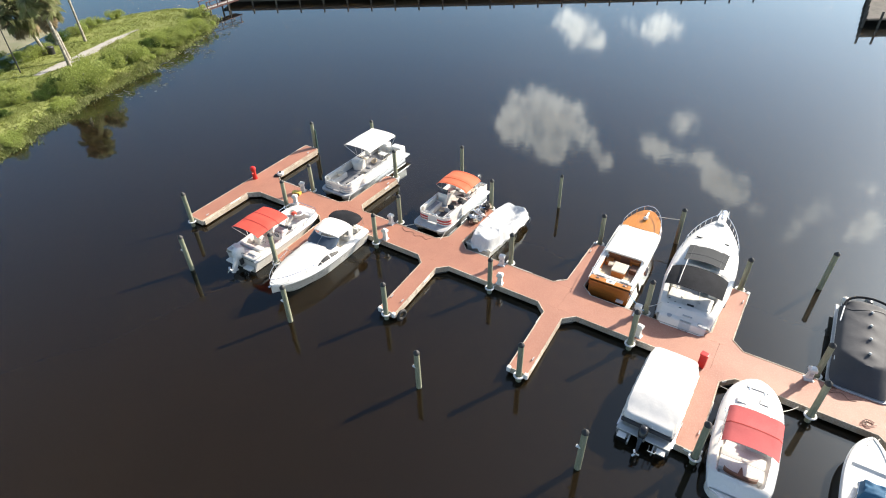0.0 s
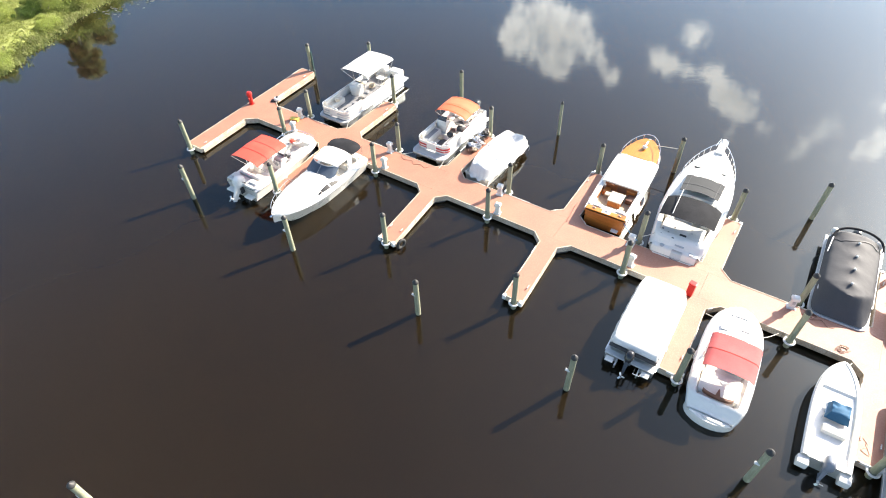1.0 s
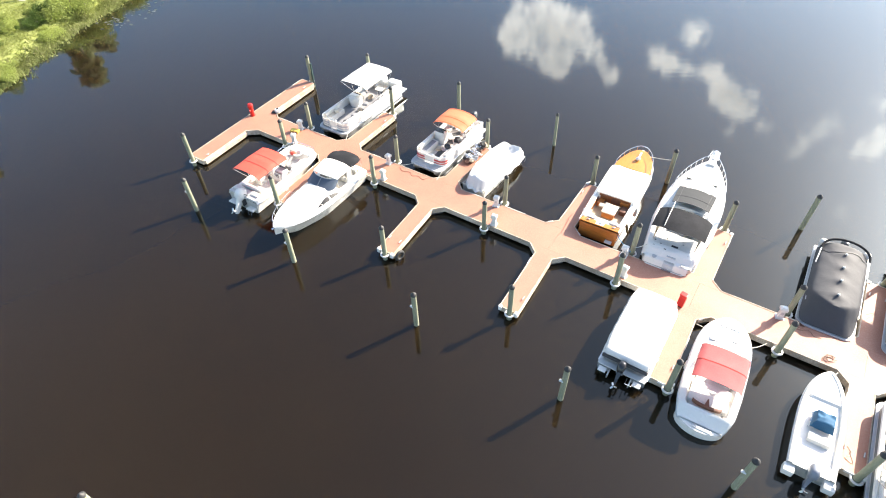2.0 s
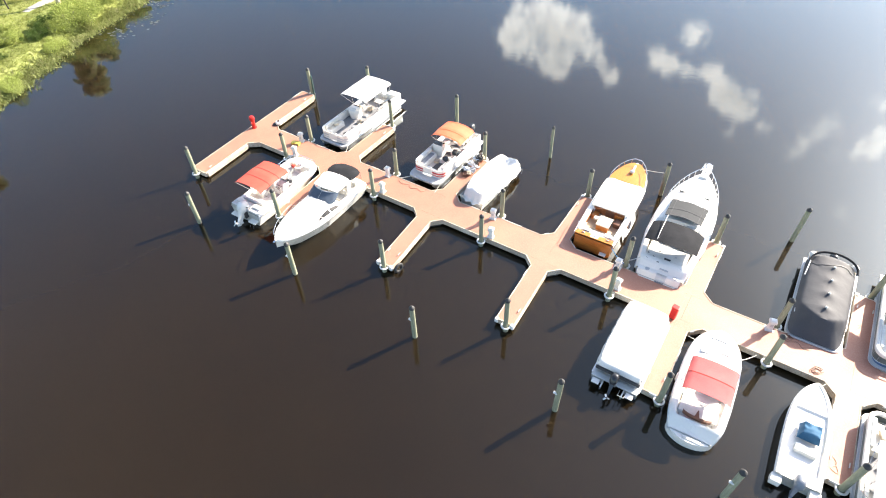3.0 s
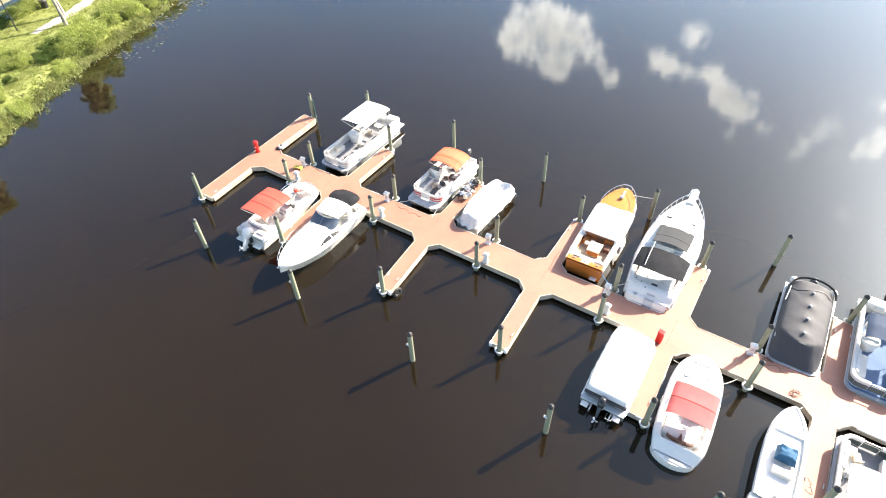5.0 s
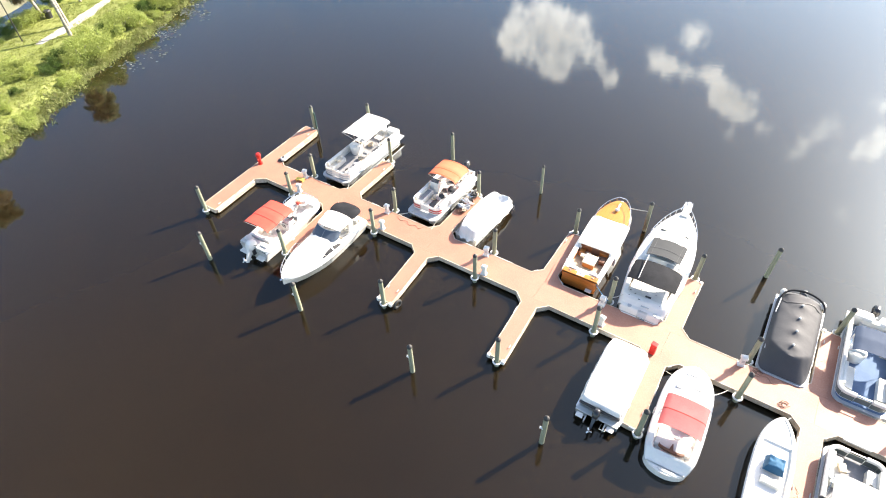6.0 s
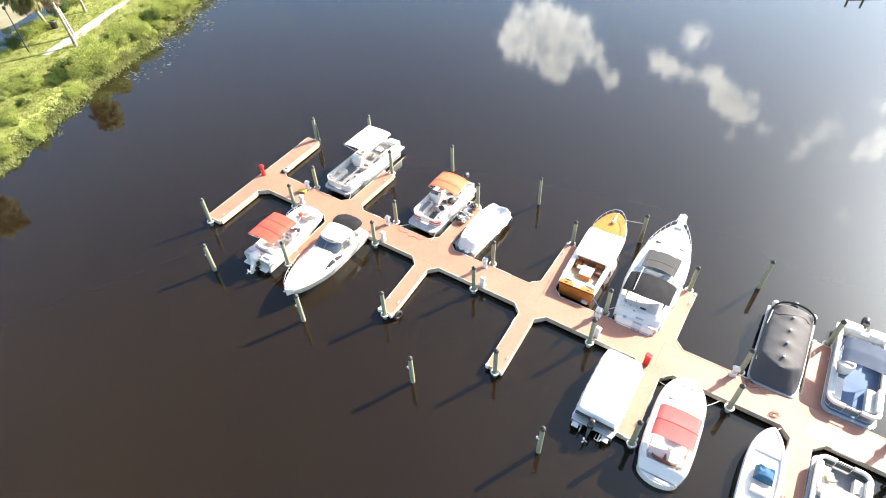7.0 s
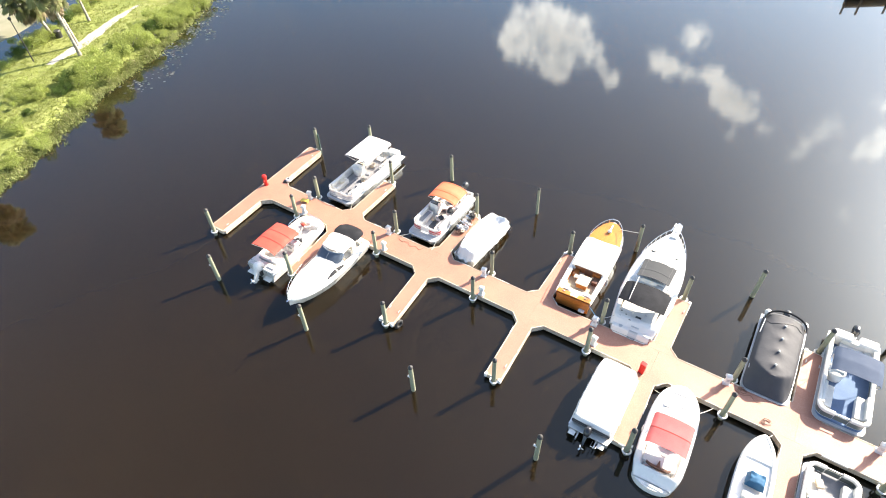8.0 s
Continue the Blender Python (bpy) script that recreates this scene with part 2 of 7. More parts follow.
PILE = material("weathered_piling", (0.275, 0.285, 0.19), 0.85, second=(0.175, 0.19, 0.12), scale=1.6, mix=0.8, third=(0.40, 0.38, 0.29),
                fine=22, fine_mix=0.6, bump=0.6, bump_scale=24, stretch=(1, 1, 0.16), vary=0.12)
PILE_CAP = material("black_pile_cap", (0.03, 0.03, 0.03), 0.55, second=(0.07, 0.065, 0.06), scale=8)
WHITE_PLASTIC = material("white_plastic", (0.78, 0.77, 0.74), 0.45, second=(0.62, 0.60, 0.55), scale=5, mix=0.4, fine_mix=0.1)
GEL = material("white_gelcoat", (0.84, 0.805, 0.745), 0.28, second=(0.77, 0.735, 0.675), scale=0.8, mix=0.5, third=(0.66, 0.66, 0.64), fine=9, fine_mix=0.15, coat=0.3)
GEL_PALE = material("pale_grey_gelcoat", (0.64, 0.63, 0.60), 0.4, second=(0.54, 0.53, 0.50), scale=1.6, mix=0.7, third=(0.44, 0.43, 0.41), fine=10, fine_mix=0.3, coat=0.1)
GEL_GREY = material("grey_gelcoat", (0.50, 0.51, 0.52), 0.35, second=(0.42, 0.43, 0.44), scale=1.2, fine=12, fine_mix=0.2, coat=0.2)
NONSKID = material("nonskid_deck", (0.66, 0.65, 0.62), 0.7, second=(0.54, 0.53, 0.50), scale=1.8, mix=0.5, fine=60, fine_mix=0.3, bump=0.2, bump_scale=150)
ALU = material("brushed_aluminium", (0.72, 0.73, 0.74), 0.38, metal=0.85, second=(0.6, 0.61, 0.62), scale=2, fine=30, fine_mix=0.2)
STEEL = material("stainless_tube", (0.78, 0.78, 0.79), 0.2, metal=1.0, second=(0.7, 0.7, 0.71), scale=6, fine_mix=0.1)
VINYL = material("white_vinyl", (0.72, 0.70, 0.65), 0.5, second=(0.62, 0.59, 0.53), scale=2.4, mix=0.5, fine=18, fine_mix=0.2, bump=0.1, bump_scale=12)
VINYL_GREY = material("grey_vinyl", (0.27, 0.27, 0.28), 0.6, second=(0.20, 0.20, 0.21), scale=2.4, fine=18, fine_mix=0.2)
VINYL_BEIGE = material("beige_vinyl", (0.55, 0.45, 0.33), 0.55, second=(0.42, 0.33, 0.23), scale=2.4, fine=18, fine_mix=0.2)
VINYL_CREAM = material("cream_vinyl", (0.66, 0.58, 0.46), 0.5, second=(0.52, 0.44, 0.33), scale=2.4, mix=0.6, fine=18, fine_mix=0.2)
VINYL_BROWN = material("brown_vinyl", (0.17, 0.075, 0.045), 0.5, second=(0.12, 0.05, 0.03), scale=3)
CARPET_GREY = material("grey_carpet", (0.26, 0.26, 0.27), 0.95, second=(0.20, 0.20, 0.21), scale=1.6, fine=70, fine_mix=0.4)
PALE_FLOOR = material("pale_vinyl_floor", (0.58, 0.56, 0.53), 0.6, second=(0.48, 0.46, 0.44), scale=1.4, mix=0.6, fine=30, fine_mix=0.2)
CARPET_DARK = material("dark_mat", (0.085, 0.085, 0.09), 0.95, second=(0.13, 0.13, 0.135), scale=3, fine=70, fine_mix=0.4)
PANEL_DARK = material("grey_green_panel", (0.13, 0.155, 0.145), 0.4, second=(0.10, 0.12, 0.115), scale=1.5, mix=0.5, fine=12, fine_mix=0.2, coat=0.2)
CARPET_BLUE = material("blue_carpet", (0.135, 0.205, 0.33), 0.95, second=(0.10, 0.16, 0.27), scale=1.6, fine=70, fine_mix=0.4)
RED = material("red_canvas", (0.60, 0.075, 0.048), 0.8, second=(0.53, 0.06, 0.04), scale=1.2, mix=0.6, third=(0.68, 0.11, 0.07), fine=50, fine_mix=0.3, bump=0.7, bump_scale=2.2)
RED_SEAM = material("dark_red_seam", (0.38, 0.03, 0.02), 0.8, scale=3)
ORANGE_SEAM = material("dark_orange_seam", (0.48, 0.085, 0.02), 0.8, scale=3)
FADED_RED = material("faded_red_canvas", (0.56, 0.11, 0.105), 0.85, second=(0.48, 0.085, 0.085), scale=1.1, mix=0.6, third=(0.62, 0.19, 0.18), fine=50, fine_mix=0.3, bump=0.7, bump_scale=2.2)
ORANGE = material("orange_canvas", (0.72, 0.155, 0.068), 0.8, second=(0.64, 0.125, 0.052), scale=1.3, mix=0.6, third=(0.74, 0.22, 0.12), fine=50, fine_mix=0.3, bump=0.7, bump_scale=2.2)
WHITE_CANVAS = material("white_canvas", (0.82, 0.785, 0.73), 0.85, second=(0.68, 0.66, 0.64), scale=1.2, mix=0.6, fine=45, fine_mix=0.2, bump=0.6, bump_scale=2.5)
TARP = material("white_tarpaulin", (0.72, 0.71, 0.69), 0.5, second=(0.66, 0.65, 0.63), scale=2.2, mix=0.5, fine=14, fine_mix=0.25, bump=0.4, bump_scale=7)
DARK_TOP = material("near_black_canvas", (0.017, 0.018, 0.021), 0.9, spec=0.15, second=(0.033, 0.034, 0.038), scale=1.5, mix=0.7, third=(0.045, 0.044, 0.043), fine=40, fine_mix=0.3, bump=0.6, bump_scale=2.6)
BLACK_CANVAS = material("black_canvas", (0.055, 0.056, 0.062), 0.72, ior=1.45, second=(0.069, 0.070, 0.076), scale=1.5, mix=0.7, third=(0.098, 0.096, 0.097), fine=40, fine_mix=0.3, bump=0.6, bump_scale=2.6)
GREY_MESH = material("grey_mesh_canvas", (0.050, 0.053, 0.056), 0.85, spec=0.2, second=(0.062, 0.066, 0.069), scale=2.0, mix=0.6, fine=60, fine_mix=0.3, bump=0.6, bump_scale=2.6)
BLUE_CANVAS = material("blue_canvas", (0.011, 0.10, 0.20), 0.75, second=(0.008, 0.07, 0.15), scale=2.0, mix=0.6, third=(0.03, 0.14, 0.26), fine=30, fine_mix=0.3, bump=0.4, bump_scale=6)
NAVY_CANVAS = material("navy_canvas", (0.030, 0.055, 0.105), 0.8, second=(0.022, 0.042, 0.085), scale=1.5, fine=40, fine_mix=0.3, bump=0.15, bump_scale=6)
VARNISH = material("varnished_mahogany", (0.60, 0.235, 0.035), 0.3, second=(0.46, 0.15, 0.02), scale=2.0, mix=0.7, third=(0.36, 0.10, 0.018), fine=18, fine_mix=0.5, coat=0.6, stretch=(6, 0.6, 6))
YELLOW_VARNISH = material("golden_varnish", (0.60, 0.215, 0.024), 0.35, second=(0.50, 0.15, 0.016), scale=1.6, mix=0.7, third=(0.68, 0.38, 0.11), fine=14, fine_mix=0.4, coat=0.5, stretch=(6, 0.6, 6))
RED_VARNISH = material("red_brown_varnish", (0.54, 0.175, 0.032), 0.35, second=(0.42, 0.12, 0.022), scale=2.0, mix=0.7, third=(0.28, 0.06, 0.014), fine=18, fine_mix=0.5, coat=0.4, stretch=(0.6, 6, 6))
DARK_WOOD = material("dark_mahogany", (0.30, 0.095, 0.03), 0.4, second=(0.21, 0.065, 0.02), scale=2.0, mix=0.7, fine=18, fine_mix=0.5, coat=0.3, stretch=(6, 0.6, 6))
TEAK = material("teak_sole", (0.50, 0.43, 0.31), 0.7, second=(0.40, 0.33, 0.23), scale=3, mix=0.7, fine=20, fine_mix=0.4, stretch=(8, 0.6, 1))
TINT_GLASS = glass_material("tinted_windscreen", (0.10, 0.14, 0.20))
# opaque base; the sky reflected in the dark glass is put into its blue-grey
BLUE_GLASS = material("blue_grey_windscreen", (0.15, 0.19, 0.25), 0.08, second=(0.24, 0.29, 0.34), scale=1.5, fine_mix=0.05, rough_var=0.03)
DARK_GLASS = material("dark_window_glass", (0.012, 0.013, 0.016), 0.08, second=(0.02, 0.02, 0.024), scale=3, fine_mix=0.05, rough_var=0.03)
SMOKED = material("smoked_acrylic", (0.016, 0.017, 0.02), 0.25, spec=0.15, second=(0.03, 0.03, 0.034), scale=3, fine_mix=0.05, rough_var=0.05)
RUBBER = material("black_rubber", (0.022, 0.022, 0.023), 0.65, second=(0.045, 0.042, 0.04), scale=6)
BLACK_COWL = material("black_motor_cowling", (0.02, 0.02, 0.022), 0.25, second=(0.03, 0.03, 0.033), scale=4, coat=0.4)
GREY_COWL = material("grey_motor_cowling", (0.22, 0.24, 0.28), 0.35, second=(0.17, 0.19, 0.22), scale=4, coat=0.3)
RED_PAINT = material("red_box_paint", (0.60, 0.02, 0.015), 0.4, second=(0.50, 0.016, 0.012), scale=4, fine_mix=0.15)
YELLOW = material("yellow_plastic", (0.74, 0.54, 0.10), 0.5, second=(0.64, 0.46, 0.08), scale=5)
ROPE = material("pale_mooring_rope", (0.62, 0.60, 0.54), 0.9, second=(0.45, 0.42, 0.36), scale=12)
BLUE_ROPE = material("blue_mooring_rope", (0.05, 0.25, 0.50), 0.9, scale=12)
STRIPE_RED = material("red_hull_stripe", (0.55, 0.05, 0.05), 0.4, scale=4, fine_mix=0.1)
GRASS_SOIL = material("grassy_soil", (0.225, 0.262, 0.066), 0.95, second=(0.29, 0.30, 0.10), scale=0.22, mix=0.8, third=(0.15, 0.19, 0.05), fine=1.6, fine_mix=0.4, bump=0.4, bump_scale=3)
SANDY = material("pale_sand_flat", (0.235, 0.215, 0.15), 0.95, second=(0.165, 0.165, 0.10), scale=0.12, mix=0.9, third=(0.12, 0.14, 0.07), fine=0.5, fine_mix=0.5)
PATH_SAND = material("shell_path", (0.46, 0.43, 0.39), 0.95, second=(0.39, 0.36, 0.31), scale=0.6, mix=0.6, fine=7, fine_mix=0.3, bump=0.3, bump_scale=20)
GRASS = leaf_material("grass_blades", (0.255, 0.295, 0.072), (0.325, 0.36, 0.10), (0.40, 0.385, 0.20))
SHRUB = leaf_material("shrub_leaves", (0.28, 0.345, 0.085), (0.48, 0.53, 0.17))
DARK_SHRUB = leaf_material("dark_shrub_leaves", (0.05, 0.10, 0.02), (0.15, 0.22, 0.05))
FROND = leaf_material("palm_fronds", (0.29, 0.32, 0.15), (0.52, 0.53, 0.31), (0.62, 0.54, 0.38))
DEAD_FROND = leaf_material("dead_palm_fronds", (0.42, 0.34, 0.23), (0.62, 0.54, 0.40))
TRUNK = material("palm_trunk", (0.46, 0.42, 0.35), 0.9, second=(0.12, 0.10, 0.075), scale=1.3, mix=0.95, fine=14, fine_mix=0.5, bump=0.7, bump_scale=9, stretch=(1, 1, 3))
REED = leaf_material("waterside_reeds", (0.24, 0.28, 0.09), (0.37, 0.40, 0.16), (0.52, 0.48, 0.28))
# cool pale greys: the sky mirrored on the pads is put into their colour
LILY = leaf_material("lily_pads", (0.06, 0.08, 0.07), (0.20, 0.23, 0.21), (0.42, 0.43, 0.41))
OLD_TIMBER = material("dark_pier_timber", (0.085, 0.075, 0.062), 0.85, second=(0.05, 0.045, 0.038), scale=0.8, mix=0.7, third=(0.14, 0.125, 0.105), fine=9, fine_mix=0.5, vary=0.15)
RED_BRIDGE = material("red_brown_bridge_paint", (0.085, 0.03, 0.022), 0.7, second=(0.06, 0.022, 0.017), scale=2)
DARK_GREEN = material("dark_green_paint", (0.03, 0.075, 0.06), 0.5, second=(0.05, 0.09, 0.07), scale=4)
IRON = material("black_iron", (0.03, 0.03, 0.032), 0.5, second=(0.05, 0.048, 0.045), scale=5)

# ---- building helpers ----
DOCK = pose(-0.96, 25.228, 0, 0, 0, math.degrees(math.atan2(-0.5468, 0.8373)))     # u along the walkway, v across it


def at(u, v, z=0.0, turn=0.0):
    return DOCK @ pose(u, v, z, 0, 0, turn)


def thing(name, m, label, category, group="", kind=""):
    ob = new(name)
    ob.empty_display_size = 0.2
    ob.matrix_world = m
    return tagged(ob, label, category, group, kind)


def mesh_of(name, bm, mat, smooth=False):
    bmesh.ops.recalc_face_normals(bm, faces=bm.faces)
    me = bpy.data.meshes.new(name)
    bm.to_mesh(me)
    bm.free()
    me.materials.append(mat)
    if smooth:
        me.shade_smooth()
        me.set_sharp_from_angle(angle=radians(38))
    return me


def part(name, bm, mat, parent, label="", smooth=False):
    ob = new(name, mesh_of(name, bm, mat, smooth))
    ob.parent = parent
    if label:
        tagged(ob, label)
    return ob


def part_data(name, me, parent, m=None, label=""):
    ob = new(name, me)
    ob.parent = parent
    if m is not None:
        ob.matrix_basis = m
    if label:
        tagged(ob, label)
    return ob


def setting(name, bm, mat, label, category, smooth=False, kind="structure"):
    return tagged(new(name, mesh_of(name, bm, mat, smooth)), label, category, kind=kind)


def box(c, s, bevel=0.0, bm=None, m=None, seg=2):
    """A box of size s round c, its edges rounded by bevel."""
    bm = bm or bmesh.new()
    made = bmesh.ops.create_cube(bm, size=1.0, matrix=Matrix.Translation(c) @ (m or Matrix()) @ Matrix.Diagonal((*s, 1)))
    if bevel:
        edges = {e for v in made["verts"] for e in v.link_edges}
        bmesh.ops.bevel(bm, geom=list(edges), offset=bevel, segments=seg, affect="EDGES", profile=0.6)
    return bm


def loft(rings, bm=None, closed=True, caps=True):
    """A skin over rings of points, each with as many points."""
    bm = bm or bmesh.new()
    vs = [[bm.verts.new(p) for p in r] for r in rings]
    n = len(rings[0])
    for a, b in zip(vs, vs[1:]):
        for i in range(n if closed else n - 1):
            j = (i + 1) % n
            bm.faces.new((a[i], a[j], b[j], b[i]))
    if caps:
        bm.faces.new(vs[0])
        bm.faces.new(vs[-1])
    return bm


def tube(points, r, bm=None, seg=6, taper=None, caps=True):
    """A round bar along points."""
    pts = [Vector(p) for p in points]
    rings = []
    for i, p in enumerate(pts):
        d = (pts[min(i + 1, len(pts) - 1)] - pts[max(i - 1, 0)]).normalized()
        side = d.cross(Vector((0, 0, 1)) if abs(d.z) < 0.9 else Vector((0, 1, 0))).normalized()
        up = side.cross(d)
        k = r if taper is None else r + (taper - r) * i / (len(pts) - 1)
        rings.append([p + k * (math.cos(a) * side + math.sin(a) * up) for a in (2 * math.pi * j / seg for j in range(seg))])
    return loft(rings, bm, True, caps)


def prism(poly, z0, z1, bm=None, bevel=0.0):
    bm = bm or bmesh.new()
    lo = [bm.verts.new((x, y, z0)) for x, y in poly]
    hi = [bm.verts.new((x, y, z1)) for x, y in poly]
    n = len(poly)
    bm.faces.new(lo)
    top = bm.faces.new(hi)
    for i in range(n):
        bm.faces.new((lo[i], lo[(i + 1) % n], hi[(i + 1) % n], hi[i]))
    if bevel:
        bmesh.ops.bevel(bm, geom=list(top.edges), offset=bevel, segments=2, affect="EDGES")
    return bm


def arc(x0, y0, z0, x1, y1, z1, sag, n=8):
    """Points of a line that hangs by sag."""
    return [(x0 + (x1 - x0) * i / n, y0 + (y1 - y0) * i / n, z0 + (z1 - z0) * i / n - sag * 4 * (i / n) * (1 - i / n)) for i in range(n + 1)]


def sheet(fn, nx, ny, thick, bm=None):
    """A cloth over the unit square; fn(s, t) gives its top, thick its depth."""
    bm = bm or bmesh.new()
    top = [[bm.verts.new(fn(i / nx, j / ny)) for i in range(nx + 1)] for j in range(ny + 1)]
    low = [[bm.verts.new(v.co - Vector((0, 0, thick))) for v in row] for row in top]
    for j in range(ny):
        for i in range(nx):
            bm.faces.new((top[j][i], top[j][i + 1], top[j + 1][i + 1], top[j + 1][i]))
            bm.faces.new((low[j][i], low[j + 1][i], low[j + 1][i + 1], low[j][i + 1]))
    for i in range(nx):
        bm.faces.new((top[0][i], low[0][i], low[0][i + 1], top[0][i + 1]))
        bm.faces.new((top[ny][i], top[ny][i + 1], low[ny][i + 1], low[ny][i]))
    for j in range(ny):
        bm.faces.new((top[j][0], top[j + 1][0], low[j + 1][0], low[j][0]))
        bm.faces.new((top[j][nx], low[j][nx], low[j + 1][nx], top[j + 1][nx]))
    return bm


def puff(c, s, bm=None, rough=0.0, level=2):
    """A rounded lump."""
    bm = bm or bmesh.new()
    made = bmesh.ops.create_icosphere(bm, subdivisions=level, radius=0.5, matrix=Matrix.Translation(c) @ Matrix.Diagonal((*s, 1)))
    if rough:
        for v in made["verts"]:
            v.co += rough * Vector(noise.noise_vector(v.co * 4))
    return bm


def smooth_step(a, b, x):
    x = min(max((x - a) / (b - a), 0), 1)
    return x * x * (3 - 2 * x)

# ---- water and banks ----


def build_water():
    bm = bmesh.new()
    xs = [-2500, -300, -120, -60, 0, 60, 120, 300, 2500]
    ys = [-2500, -200, -60, 0, 60, 120, 300, 2500]
    g = [[bm.verts.new((x, y, 0)) for x in xs] for y in ys]
    for j in range(len(ys) - 1):
        for i in range(len(xs) - 1):
            bm.faces.new((g[j][i], g[j][i + 1], g[j + 1][i + 1], g[j + 1][i]))
    setting("water", bm, WATER, "dark tea-coloured still river water mirroring the sky", "water")


build_water()

# ---- floating dock ----
DECK_Z = 0.45
CROSS = [-8.45, -0.44, 7.42, 15.13, 22.8, 30.55]         # where the fingers leave the walkway
LEAN = {0: 0.30, 1: 0.34, 2: 0.22, 3: 0.10, 4: 0.08, 5: 0.08}


def dock_slab(owner, poly, name="deck_section"):
    """A floating section: decking on top, waler boards along its rim, a dark float below."""
    part(name, prism(poly, DECK_Z - 0.05, DECK_Z), DECK, owner)
    cx, cy = sum(p[0] for p in poly) / len(poly), sum(p[1] for p in poly) / len(poly)
    inner = [(cx + (x - cx) * 0.94, cy + (y - cy) * 0.94) for x, y in poly]
    part("float", prism(inner, -0.12, DECK_Z - 0.054), FLOAT, owner)


def waler(owner, a, b, out=0.05, name="waler_board"):
    """The rim boards on the edge from a to b; their outside lies to the right of that way."""
    p, q = Vector((*a, 0)), Vector((*b, 0))
    d = (q - p).normalized()
    n = Vector((d.y, -d.x, 0))
    count = max(1, round((q - p).length / 2.4))
    for k in range(count):
        c, e = p.lerp(q, k / count), p.lerp(q, (k + 1) / count)
        if count > 1:
            c, e = c + d * (0.006 if k else 0), e - d * (0.006 if k < count - 1 else 0)
        proud = n * (out + WEAR.uniform(-0.006, 0.012))
        top = DECK_Z + 0.014 + WEAR.uniform(-0.006, 0.012)
        part(name, prism([c.xy, e.xy, (e + proud).xy, (c + proud).xy], 0.12 + WEAR.uniform(-0.02, 0.02), top, None, 0.006), FASCIA, owner)
        if WEAR.random() < 0.45:                # worn pale bumper strip left along part of the board
            u0 = WEAR.uniform(0.05, 0.5)
            f, g = c.lerp(e, u0), c.lerp(e, min(u0 + WEAR.uniform(0.15, 0.5), 0.97))
            part("bumper_strip", prism([(f + proud).xy, (g + proud).xy, (g + proud + n * 0.02).xy, (f + proud + n * 0.02).xy], DECK_Z - 0.1, top + 0.004), WHITE_PLASTIC, owner, "worn white bumper strip")


WEAR = random.Random(21)


